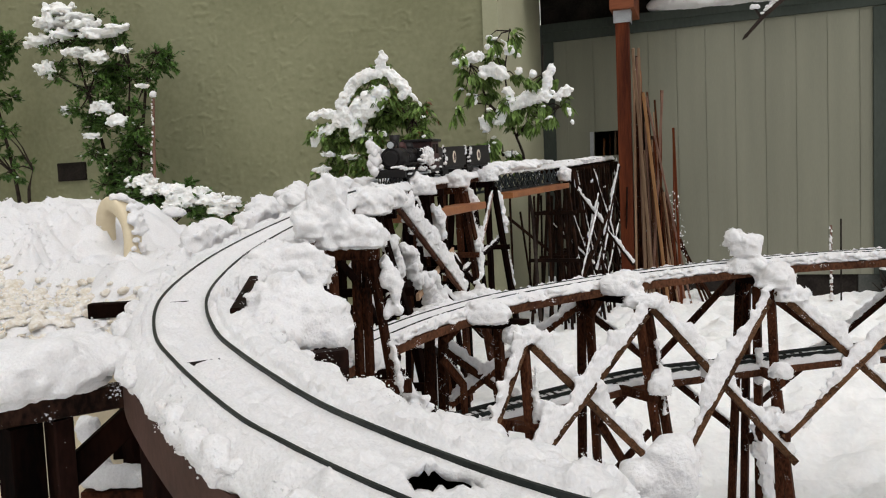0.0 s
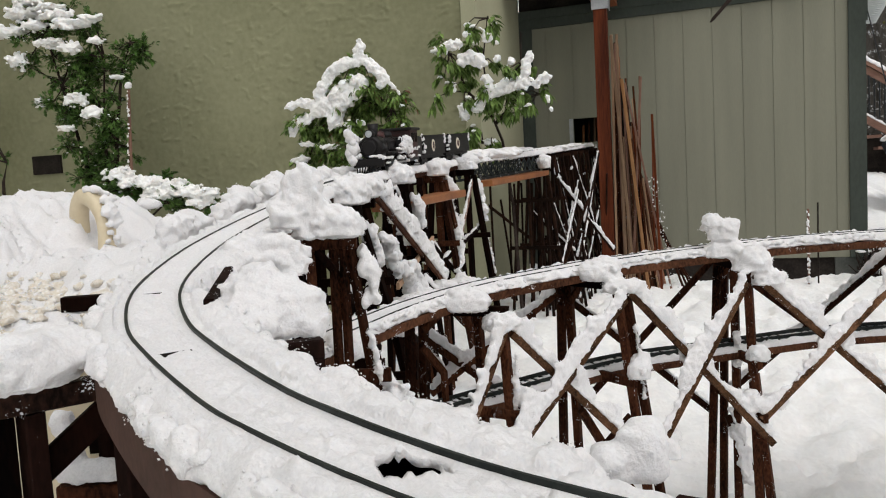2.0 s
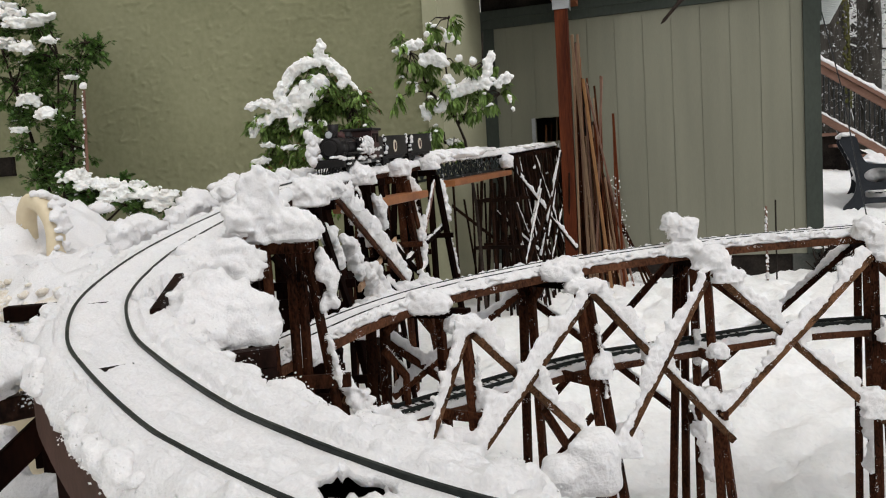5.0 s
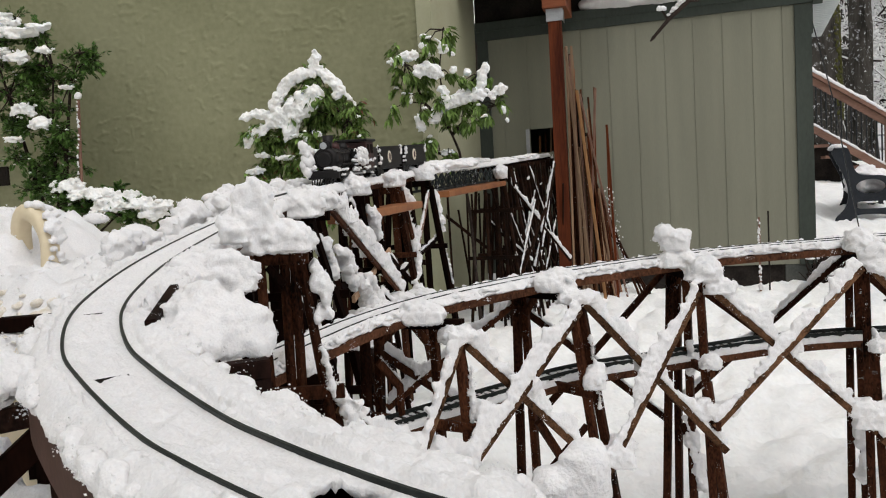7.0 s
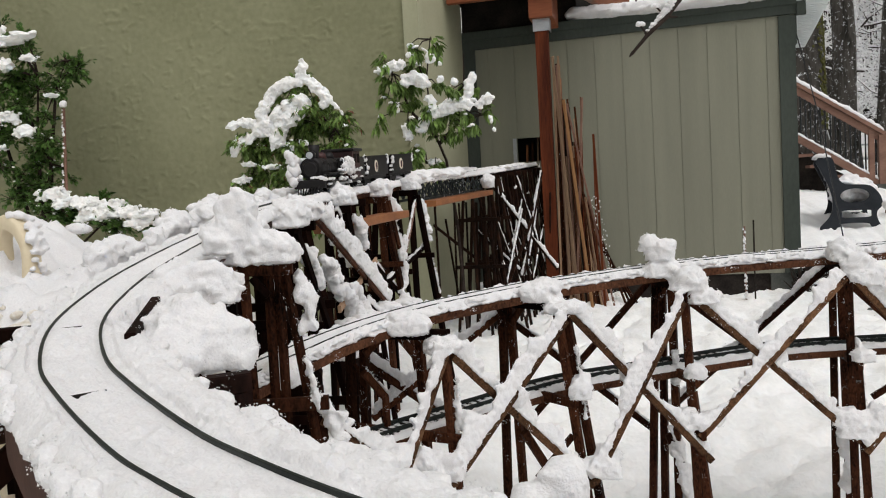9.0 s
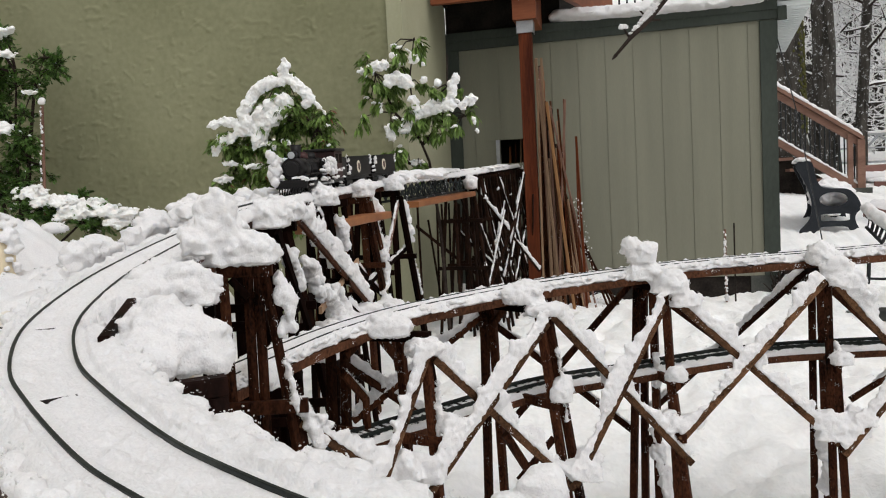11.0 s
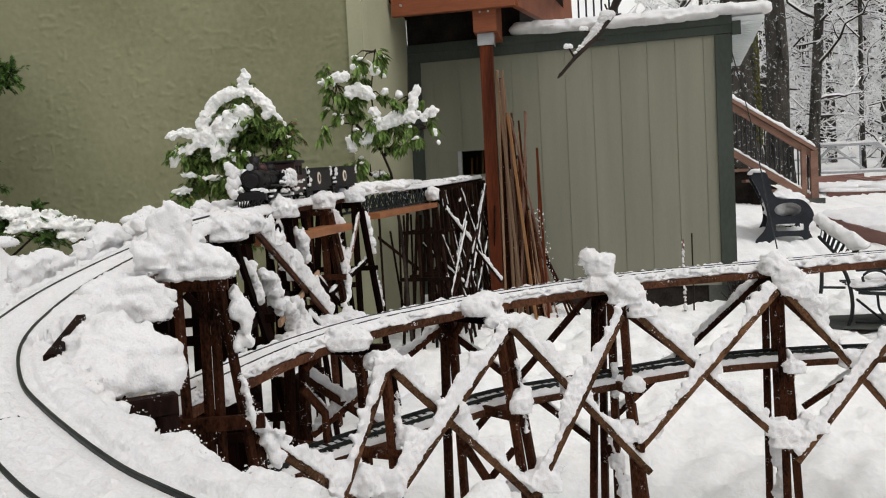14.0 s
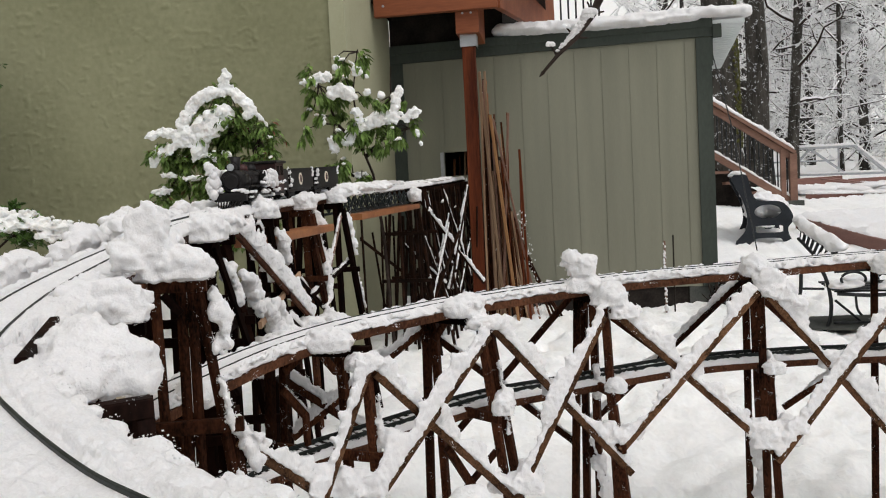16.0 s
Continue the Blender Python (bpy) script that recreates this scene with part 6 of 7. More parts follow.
shrub("young evergreen with drooping leaves and snow, by the house", (-0.9, 4.45, 0.0),
      [[(-0.93, 4.45, 0.0), (-0.96, 4.45, 0.7), (-1.0, 4.44, 1.05), (-1.06, 4.42, 1.22), (-1.08, 4.4, 1.5), (-1.04, 4.38, 1.72)],
       [(-1.04, 4.42, 1.18), (-1.17, 4.38, 1.33), (-1.26, 4.36, 1.55)], [(-1.05, 4.42, 1.25), (-0.95, 4.38, 1.38), (-0.86, 4.36, 1.45), (-0.85, 4.35, 1.62)],
       [(-1.03, 4.43, 1.15), (-0.9, 4.38, 1.26), (-0.76, 4.34, 1.28)], [(-0.99, 4.44, 1.0), (-1.05, 4.40, 1.06), (-1.1, 4.38, 1.04)]],
      spread(((-1.34, -1.12, 1.28, 1.60, 4.36, 11, 0.06), (-1.18, -0.98, 1.45, 1.70, 4.38, 7, 0.05), (-1.05, -0.75, 1.14, 1.32, 4.36, 13, 0.055), (-0.92, -0.80, 1.38, 1.46, 4.36, 3, 0.04),
              (-1.24, -1.1, 1.06, 1.28, 4.36, 6, 0.05), (-1.12, -1.02, 0.98, 1.06, 4.40, 4, 0.05))),
      LEAF_LIGHT, 56, 0.055, 1.2, rg, tree_snow, 0.012, narrow=0.42, rolls=tree_rolls)
# low snow-covered shrub
shrub("low dark shrub flattened under snow, beside the wall", (-3.3, 4.4, 0.6),
      [[(-3.55, 4.4, 0.6), (-3.4, 4.38, 0.9), (-3.1, 4.36, 0.93)], [(-3.5, 4.4, 0.6), (-3.2, 4.36, 0.8), (-2.85, 4.36, 0.76)]],
      spread(((-3.62, -3.1, 0.78, 0.98, 4.38, 20, 0.08), (-3.2, -2.82, 0.72, 0.90, 4.38, 12, 0.07))), LEAF, 140, 0.040, 0.1, rg,
      [((-3.50 + 0.055 * k + rg.uniform(-0.03, 0.03), 4.28, 1.01 - 0.016 * k + rg.uniform(-0.05, 0.03)), (0.085, 0.09, 0.05)) for k in range(13)] + [((-3.2, 4.24, 0.84), (0.09, 0.06, 0.03))], 0.010)
part("bamboo_stake", one_tube([(-3.42, 4.32, 0.6), (-3.39, 4.30, 1.0), (-3.34, 4.28, 1.52)], [0.010, 0.010, 0.009]), RAILWOOD, None, "snow-caked stake beside the tall shrub", False, "stake")
bm = bmesh.new()
for k in range(26):
    f = rng.random()
    q = rng.uniform(0.003, 0.008)
    lump(bm, (-3.405 + 0.065 * f + rng.uniform(-0.006, 0.006), 4.275, 0.9 + 0.62 * f), (q, q, q * rng.uniform(1, 2.2)), level=2, rough=0.5)
lump(bm, (-3.34, 4.28, 1.54), (0.024, 0.024, 0.03), level=2)
part("stake_cap_snow", bm, SNOW, None, "snow caked on the stake", True, "snow", "stuff")

# ---------- the beige tub beside the near curve ----------
tub = thing("plastic_tub", "large beige plastic tub heaped with snow, with an arched handle", "tub")
bm = bmesh.new()
TC = Vector((-1.03, 1.03, 0))
prof = ((0.30, 0.0), (0.36, 0.02), (0.40, 0.40), (0.412, 0.60), (0.422, 0.64), (0.428, 0.665), (0.415, 0.68), (0.39, 0.67))
rings = [[bm.verts.new(TC + Vector((math.cos(a * math.tau / 56) * r, math.sin(a * math.tau / 56) * r, z))) for a in range(56)] for r, z in prof]
for ra, rb in zip(rings, rings[1:]):
    for k in range(56):
        bm.faces.new((ra[k], ra[(k + 1) % 56], rb[(k + 1) % 56], rb[k]))
bm.faces.new(rings[0][::-1])
bm.faces.new(rings[-1])
part("shell", bm, BEIGE, tub, "beige moulded shell", True)
bm = bmesh.new()
arc = Line([(-1.022, 1.175, 0.780), (-1.020, 1.172, 0.828), (-1.005, 1.168, 0.852), (-0.985, 1.164, 0.852), (-0.962, 1.158, 0.832), (-0.946, 1.150, 0.800), (-0.944, 1.142, 0.740)])
rows = []
for k in range(25):
    f = k / 24
    p, way = arc.at(arc.length * f), (arc.at(arc.length * min(1, f + 0.02)) - arc.at(arc.length * max(0, f - 0.02))).normalized()
    side = Vector((0.30, 0.95, 0.0))
    out = way.cross(side).normalized()
    w, h = 0.014, 0.0095 + 0.0045 * math.sin(math.pi * min(1, f * 1.6))
    rows.append([bm.verts.new(p + side * x * w + out * z * h) for x, z in ((-1, -0.6), (-0.7, -1), (0.7, -1), (1, -0.6), (1, 0.6), (0.7, 1), (-0.7, 1), (-1, 0.6))])
for ra, rb in zip(rows, rows[1:]):
    for k in range(8):
        bm.faces.new((ra[k], ra[(k + 1) % 8], rb[(k + 1) % 8], rb[k]))
bm.faces.new(rows[0])
bm.faces.new(rows[-1][::-1])
part("handle", bm, BEIGE, tub, "beige arched strap handle", True)


def mound(c, r, high, rough, seed, res=60, edge=0.0, ang=(0, math.tau), squash=1.0):
    """A rounded mass of snow in polar rows, uneven at three sizes."""
    bm = bmesh.new()
    rows = []
    nr = res // 2
    for j in range(nr + 1):
        f = j / nr
        row = []
        for k in range(res):
            a = k * math.tau / res
            x, y = c[0] + math.cos(a) * r * f, c[1] + math.sin(a) * r * f * squash
            q = Vector((x * 7 + seed, y * 7, seed))
            z = c[2] + high * (1 - f ** 2.6) + rough * (noise.noise(q) + 0.6 * noise.noise(q * 2.3) + 0.35 * noise.noise(q * 5.1) + 0.22 * noise.noise(q * 11)) * (1 - 0.5 * f ** 4) - edge * f ** 8
            row.append(bm.verts.new((x, y, z)))
        rows.append(row)
    for ra, rb in zip(rows, rows[1:]):
        for k in range(res):
            bm.faces.new((ra[k], ra[(k + 1) % res], rb[(k + 1) % res], rb[k]))
    return bm


def tub_z(x, y, f=0.0):
    q = Vector((x * 9, y * 9, 3))
    front = smooth((0.985 - 0.35 * (x + 1.0) - y + 0.05 * noise.noise(q)) / 0.07)
    z = 0.762 + 0.09 * smooth((-0.95 - x) / 0.16) * smooth((y - 0.80) / 0.30) - 0.05 * f ** 10 - 0.034 * front
    return z + (1 - 0.75 * front) * (0.020 * noise.noise(q) + 0.020 * noise.noise(q * 2.3) + 0.018 * noise.noise(q * 4.7) + 0.010 * noise.noise(q * 9) + 0.006 * noise.noise(q * 19)), front


bm = bmesh.new()
rows = []
for j in range(46):
    row = []
    for k in range(120):
        f, a = j / 45, k * math.tau / 120
        x, y = TC.x + math.cos(a) * 0.44 * f, TC.y + math.sin(a) * 0.44 * f
        z, front = tub_z(x, y, f)
        row.append(bm.verts.new((x, y, z)))
    rows.append(row)
for ra, rb in zip(rows, rows[1:]):
    for k in range(120):
        bm.faces.new((ra[k], ra[(k + 1) % 120], rb[(k + 1) % 120], rb[k]))
for k in range(50):
    a, e = rng.random() * math.tau, rng.uniform(0.3, 1.0)
    x, y = TC.x + math.cos(a) * 0.42 * e, TC.y + math.sin(a) * 0.42 * e
    if (x < -1.06 or x > -0.90) and y > 1.0 - 0.35 * (x + 1.0):
        lump(bm, (x, y, 0.74 + 0.10 * smooth((-0.95 - x) / 0.16) * smooth((y - 0.80) / 0.30)), rng.uniform(0.02, 0.045), sz=0.6, level=3, rough=0.35)
crumbs(part("tub_snow", bm, SNOW, None, "heap of snow on the tub", True, "snow", "stuff"), 7000, 0.0008, 0.0026, 7)
bm = bmesh.new()
for k in range(2300):
    a, e = radians(rng.uniform(-130, 12)), math.sqrt(rng.uniform(0.0, 1.0))
    x, y = TC.x + math.cos(a) * 0.445 * e, TC.y + math.sin(a) * 0.445 * e
    z, front = tub_z(x, y, e)
    if front > rng.uniform(0.3, 0.8):
        q = rng.uniform(0.003, 0.0085)
        lump(bm, (x, y, z + rng.uniform(-0.003, 0.003)), (q * 1.1, q * 1.1, q * 0.8), level=2, rough=0.3)
for k in range(200):
    a = radians(rng.uniform(-120, 5))
    lump(bm, (TC.x + math.cos(a) * 0.44, TC.y + math.sin(a) * 0.44, rng.uniform(0.655, 0.70)), rng.uniform(0.010, 0.02), sz=0.8, level=1, rough=0.5)
crumbs(soften(part("tub_slush", bm, SLUSH, None, "grainy beige slush on the front of the tub", True, "snow", "stuff"), 0.0028, 1, 0.007), 9000, 0.0008, 0.0026, 15)
bm = bmesh.new()
for k in range(34):
    f = rng.uniform(0.28, 0.96)
    p = arc.at(arc.length * f)
    q = rng.uniform(0.005, 0.010)
    lump(bm, p + Vector((0.010 + 0.006 * rng.random(), rng.uniform(-0.012, 0.016), 0.012 * math.sin(math.pi * f))), (q, q * 1.2, q), level=2, rough=0.35)
soften(part("handle_snow", bm, SNOW, None, "snow clinging along the top of the tub handle", True, "snow", "stuff"), 0.0026, 1, 0.004)
# snow lying on the outrigger cap beside the near curve
bm = bmesh.new()
c, d, r = UP.heading(cut(UP, -0.405, 0.548))
for k in range(30):
    o = -0.075 - 0.20 * k / 29
    p = c + r * o + d * rng.uniform(-0.012, 0.03)
    lump(bm, (p.x, p.y, c.z - 0.026 + rng.uniform(0.006, 0.020)), (rng.uniform(0.02, 0.034),) * 2 + (rng.uniform(0.016, 0.026),), level=3, rough=0.35)
for k in range(26):
    o = -0.08 - 0.16 * rng.random()
    p = c + r * o + d * (0.03 + 0.08 * rng.random())
    lump(bm, (p.x, p.y, c.z - 0.034 + rng.uniform(0, 0.015)), rng.uniform(0.02, 0.032), level=3, rough=0.35)
soften(part("outrigger_snow", bm, SNOW, None, "thick snow lying on the outrigger beam", True, "snow", "stuff"), 0.0031, 3, 0.0055)
outrigger = up_stations[1][0]
part("outrigger_beam", one_stick((-0.491, 0.619, 0.6795), (-0.621, 0.441, 0.6795), 0.020, 0.021), WOOD_BEAM, outrigger, "frosted brown beam")
part("knee_brace", one_stick((-0.494, 0.606, 0.664), (-0.548, 0.560, 0.606), 0.014, 0.024), WOOD_WET, outrigger, "black diagonal brace")
for x, y, w, mat in ((-0.538, 0.554, 0.0185, WOOD_NEAR), (-0.558, 0.531, 0.028, WOOD_WET), (-0.588, 0.705, 0.020, WOOD_WET)):
    part("leg", one_stick((x, y, 0.668), (x, y, -0.1), w, w), mat, outrigger)
part("leg", one_stick((-0.556, 0.705, 0.655), (-0.500, 0.705, 0.45), 0.017, 0.017), WOOD_WET, outrigger)
low_bar = thing("low_bar", "low dark timber bar with snow, beside the tub", "timber")
part("bar", one_stick((-0.625, 0.667, 0.545), (-0.535, 0.697, 0.545), 0.018, 0.018), WOOD, low_bar)
for f in (0.25, 0.75):
    part("post", one_stick((-0.625 + 0.09 * f, 0.675 + 0.03 * f, 0.0), (-0.625 + 0.09 * f, 0.675 + 0.03 * f, 0.54), 0.018, 0.018), WOOD_WET, low_bar)
bm = bmesh.new()
for k in range(30):
    f = rng.random()
    q = rng.uniform(0.010, 0.018)
    lump(bm, (-0.62 + 0.08 * f, 0.672 + 0.027 * f + rng.uniform(-0.006, 0.01), 0.560 + rng.uniform(0, 0.012)), (q, q, q * 0.8), level=3, rough=0.4)
    lump(bm, (-0.622 + 0.015 * f + 0.006 * rng.random(), 0.672, 0.565 + 0.055 * (1 - f)), (q * 0.8, q * 0.8, q), level=3, rough=0.4)
soften(part("bar_snow", bm, SNOW, None, "snow lying on the low bar", True, "snow", "stuff"))
# heaps along the outer edge of the upper line and on the bank behind it
bm = bmesh.new()
at_s = cut(UP, -0.70, 1.08)
while at_s < s_g0:
    c, d, r = UP.heading(at_s)
    k = rng.choice((0.45, 0.6, 0.7, 0.8, 1.0))
    heap(bm, c - r * (0.088 + 0.022 * k + 0.015 * rng.random()) - Vector((0, 0, 0.035)), (0.038 * k, 0.055 * k, rng.uniform(0.032, 0.050) * k), 5, rng)
    at_s += rng.uniform(0.025, 0.11)
for k in range(26):
    y = rng.uniform(1.35, 2.6)
    x = -1.08 - 0.3 * (y - 1.2) - 0.5 * rng.random()
    heap(bm, (x - 0.05, y, 0.54 + 0.06 * rng.random()), (rng.uniform(0.06, 0.12), rng.uniform(0.06, 0.12), rng.uniform(0.03, 0.06)), 5, rng)
crumbs(soften(part("bank_snow", bm, SNOW, None, "heaped snow along the bank beside the track", True, "snow", "stuff"), 0.0055, 2, 0.009, puff=0.014), 9000, 0.0008, 0.0026, 6)
bm = bmesh.new()
for k in range(260):
    p = Vector((rng.uniform(-3.3, -2.6), rng.uniform(4.2, 4.7), 0))
    lump(bm, (p.x, p.y, 0.60 + rng.uniform(0, 0.03)), rng.uniform(0.012, 0.03), level=1, rough=0.6)
part("leaf_litter", bm, LEAF_RED, None, "dark red leaf litter under the shrub", False, "leaf litter", "stuff")

# the twig that reaches into view near the camera
twig = thing("bare_twig", "bare tree twig with beads of wet snow, close to the camera", "branch")
a0, a1, a2, a3, a4 = Vector((0.031, 0.553, 0.941)), Vector((0.040, 0.556, 0.951)), Vector((0.052, 0.559, 0.962)), Vector((0.063, 0.561, 0.976)), Vector((0.085, 0.566, 1.02))
part("stem", one_tube([a0, a1, a2, a3, a4], [0.0010, 0.0013, 0.0019, 0.0024, 0.0032], 8), TWIG, twig, "", True)
for p, q in ((a2, (0.046, 0.560, 0.969)), (a3, (0.070, 0.561, 0.977)), (a1, (0.036, 0.556, 0.958)), (a2, (0.059, 0.558, 0.961)), (a3, (0.060, 0.562, 0.984))):
    part("side_shoot", one_tube([p, q], [0.0008, 0.0005], 6), TWIG, twig)
part("bud", one_tube([a0, a0 - (a1 - a0) * 0.25], [0.0013, 0.0004], 8), TWIG, twig)
bm = bmesh.new()
for k in range(40):
    f = rng.uniform(0.36, 0.99)
    q = a0.lerp(a1, f * 3) if f < 0.33 else (a1.lerp(a2, (f - 0.33) * 3) if f < 0.66 else a2.lerp(a3, (f - 0.66) * 3))
    rr = rng.uniform(0.0010, 0.0028) * (0.35 + f ** 2)
    lump(bm, q + Vector((-0.0008, 0, 0.0018)), (rr * 1.3, rr, rr), level=3, rough=0.3)
for q in ((0.036, 0.556, 0.958), (0.046, 0.560, 0.969)):
    lump(bm, q, 0.0026, level=3, rough=0.35)
part("clinging_snow", bm, SNOW, twig, "wet snow on the twig", True, kind="stuff")

# ---------- the yard beyond the shed ----------
def slab(bm, pts, y0, y1):
    """A flat panel with the outline pts (x, z), from y0 to y1."""
    a = [bm.verts.new((x, y0, z)) for x, z in pts]
    b = [bm.verts.new((x, y1, z)) for x, z in pts]
    n = len(pts)
    for i in range(n):
        bm.faces.new((a[i], a[(i + 1) % n], b[(i + 1) % n], b[i]))
    return a, b


bench = thing("garden_bench", "charcoal moulded plastic garden bench with snow on its seat", "bench")
bench.matrix_world = pose(1.90, 8.9, 0.30, 0, 0, -10)


def bench_end(y):
    """One solid moulded end panel with an oval opening under the arm and a slot over the foot."""
    bm = bmesh.new()
    outer = Line([(-0.07, 0, 0.66), (-0.045, 0, 0.715), (0.075, 0, 0.705), (0.107, 0, 0.597), (0.138, 0, 0.488), (0.20, 0, 0.432), (0.393, 0, 0.415), (0.466, 0, 0.364), (0.515, 0, 0.279), (0.52, 0, 0.206), (0.475, 0, 0.15),
                  (0.475, 0, 0.08), (0.51, 0, -0.02), (0.43, 0, -0.025), (0.39, 0, 0.03), (0.16, 0, 0.03), (0.12, 0, -0.025), (-0.05, 0, -0.02), (0.045, 0, 0.107), (0.075, 0, 0.238), (0.040, 0, 0.42), (-0.07, 0, 0.66)])
    rings = [[outer.at(outer.length * k / 90) for k in range(90)],
             [Vector((0.277 + 0.131 * math.cos(k * math.tau / 28), 0, 0.313 + 0.072 * math.sin(k * math.tau / 28))) for k in range(28)],
             [Vector((0.29 + 0.135 * max(-1, min(1, 1.25 * math.cos(k * math.tau / 28))), 0, 0.128 + 0.038 * max(-1, min(1, 1.25 * math.sin(k * math.tau / 28))))) for k in range(28)]]
    es = []
    for r in rings:
        vs = [bm.verts.new((p.x, y - 0.03, p.z)) for p in r]
        es += [bm.edges.new((vs[i], vs[(i + 1) % len(vs)])) for i in range(len(vs))]
    bmesh.ops.triangle_fill(bm, edges=es, use_beauty=True)
    out = bmesh.ops.extrude_face_region(bm, geom=bm.faces[:])
    bmesh.ops.translate(bm, vec=(0, 0.06, 0), verts=[v for v in out["geom"] if isinstance(v, bmesh.types.BMVert)])
    return bm


part("end_panel", bench_end(0.0), PLASTIC, bench)
part("end_panel", bench_end(1.15), PLASTIC, bench)
for k in range(4):
    part("back_slat", one_stick((-0.005 + 0.028 * k, 0.03, 0.665 - 0.08 * k), (-0.005 + 0.028 * k, 1.12, 0.665 - 0.08 * k), 0.03, 0.068), PLASTIC, bench)
for k in range(4):
    part("seat_slat", one_stick((0.15 + 0.088 * k, 0.03, 0.225), (0.15 + 0.088 * k, 1.12, 0.225), 0.075, 0.028), PLASTIC, bench)
bm = bmesh.new()
for k in range(60):
    x = rng.uniform(0.14, 0.46)
    y = rng.uniform(0.1, 1.1)
    lump(bm, (1.90 + x + 0.176 * y, 8.9 + y, 0.30 + 0.27 + rng.uniform(0, 0.22 - 0.3 * abs(x - 0.25))), (0.08, 0.09, 0.06), level=3, rough=0.3)
for k in range(16):
    lump(bm, (1.90 + rng.uniform(-0.05, 0.06) + 0.2 * k / 15, 8.9 + 1.15 * k / 15, 0.30 + 0.725), (0.055, 0.06, 0.032), level=3, rough=0.3)
for k in range(10):
    lump(bm, (1.90 + 0.16 + 0.030 * k, 8.92, 0.30 + 0.45 - 0.0018 * k * k), (0.035, 0.035, 0.024), level=2)
for k in range(14):
    lump(bm, (1.90 + rng.uniform(0.18, 0.42), 9.0 + rng.uniform(0.0, 0.1), 0.30 + rng.uniform(0.24, 0.36)), (0.05, 0.05, 0.04), level=3, rough=0.3)
soften(part("bench_snow", bm, SNOW, None, "snow piled on the plastic bench", True, "snow", "stuff"), 0.014, 1, 0.022, SOFT_BIG)

iron = thing("iron_bench", "black wrought iron bench half buried in snow", "bench")
for pts in ([(1.600, 5.3, 0.38), (1.640, 5.3, 0.30), (1.665, 5.3, 0.21), (1.676, 5.3, 0.098), (1.660, 5.3, 0.0), (1.620, 5.3, -0.075)],
            [(1.500, 5.3, 0.40), (1.501, 5.3, 0.30), (1.494, 5.3, 0.193), (1.470, 5.3, 0.104), (1.455, 5.3, 0.02)],
            [(1.82, 5.3, 0.16), (1.835, 5.32, 0.08), (1.86, 5.32, 0.04)], [(1.70, 5.3, 0.14), (1.86, 5.34, 0.0)], [(1.69, 5.3, 0.0), (1.90, 5.3, 0.0)]):
    l = Line(pts)
    part("frame_bar", one_tube([l.at(l.length * k / 10) for k in range(11)], [0.012] * 11 if pts[0][0] < 1.69 else [0.008] * 11, 8), BLACK, iron, "", True)
for k in range(7):
    y0 = 5.25 + 0.05 * k
    part("seat_slat", one_stick((1.68, y0, 0.205 + 0.004 * k), (2.75, y0 - 0.12, 0.205 + 0.004 * k), 0.036, 0.012), BLACK, iron)
part("apron_bar", one_tube([(1.68, 5.2, 0.195), (1.85, 5.18, 0.182), (2.05, 5.15, 0.19), (2.75, 5.06, 0.20)], [0.012] * 4, 8), BLACK, iron)
for k in range(5):
    x = 1.76 + 0.2 * k
    ring = [(x + 0.07 * math.cos(a), 5.17 - 0.12 * (x - 1.64), 0.285 + 0.045 * math.sin(a)) for a in np.linspace(-0.4, 3.6, 14)]
    part("scroll", one_tube(ring, [0.008] * 14, 6), BLACK, iron, "curled iron scroll", True)
part("arm", one_tube([(1.66, 5.18, 0.335), (1.85, 5.15, 0.345), (2.2, 5.12, 0.335)], [0.012] * 3, 8), BLACK, iron)
part("stretcher", one_tube([(1.50, 5.3, 0.221), (1.63, 5.28, 0.217)], [0.008] * 2, 8), BLACK, iron)
for k in range(8):
    f = k / 7
    part("back_slat", one_stick((1.71 + 0.09 * f, 6.02 - 0.36 * f, 0.555 - 0.15 * f), (1.70 + 0.04 * f, 6.02 - 0.40 * f, 0.49 - 0.16 * f), 0.008, 0.022), BLACK, iron)
part("back_rail", one_tube([(1.70, 6.04, 0.565), (1.82, 5.64, 0.405)], [0.014, 0.014], 8), BLACK, iron)
part("back_rail", one_tube([(1.69, 6.02, 0.49), (1.74, 5.62, 0.33)], [0.012, 0.012], 8), BLACK, iron)
bm = bmesh.new()
for k in range(20):
    f = k / 19
    lump(bm, (1.705 + 0.13 * f, 6.04 - 0.42 * f, 0.600 - 0.165 * f + rng.uniform(-0.015, 0.015)), (0.050, 0.05, 0.045), level=3, rough=0.35)
for k in range(40):
    lump(bm, (rng.uniform(1.66, 2.75), rng.uniform(5.12, 5.55), 0.235 + rng.uniform(-0.01, 0.02)), (0.075, 0.06, 0.028), level=3, rough=0.3)
soften(part("iron_bench_snow", bm, SNOW, None, "snow lying on the iron bench", True, "snow", "stuff"), 0.014, 1, 0.022, SOFT_BIG)
# bare ground, made larger and dark to hold the bench's shadow too
part("bench_ground_patch", mound((1.90, 5.50, -0.035), 0.60, 0.030, 0.003, 9.0, 40, 0.0, squash=0.5), CONCRETE, None, "dark bare ground under the iron bench, widened for its shadow", True, "ground", "structure")

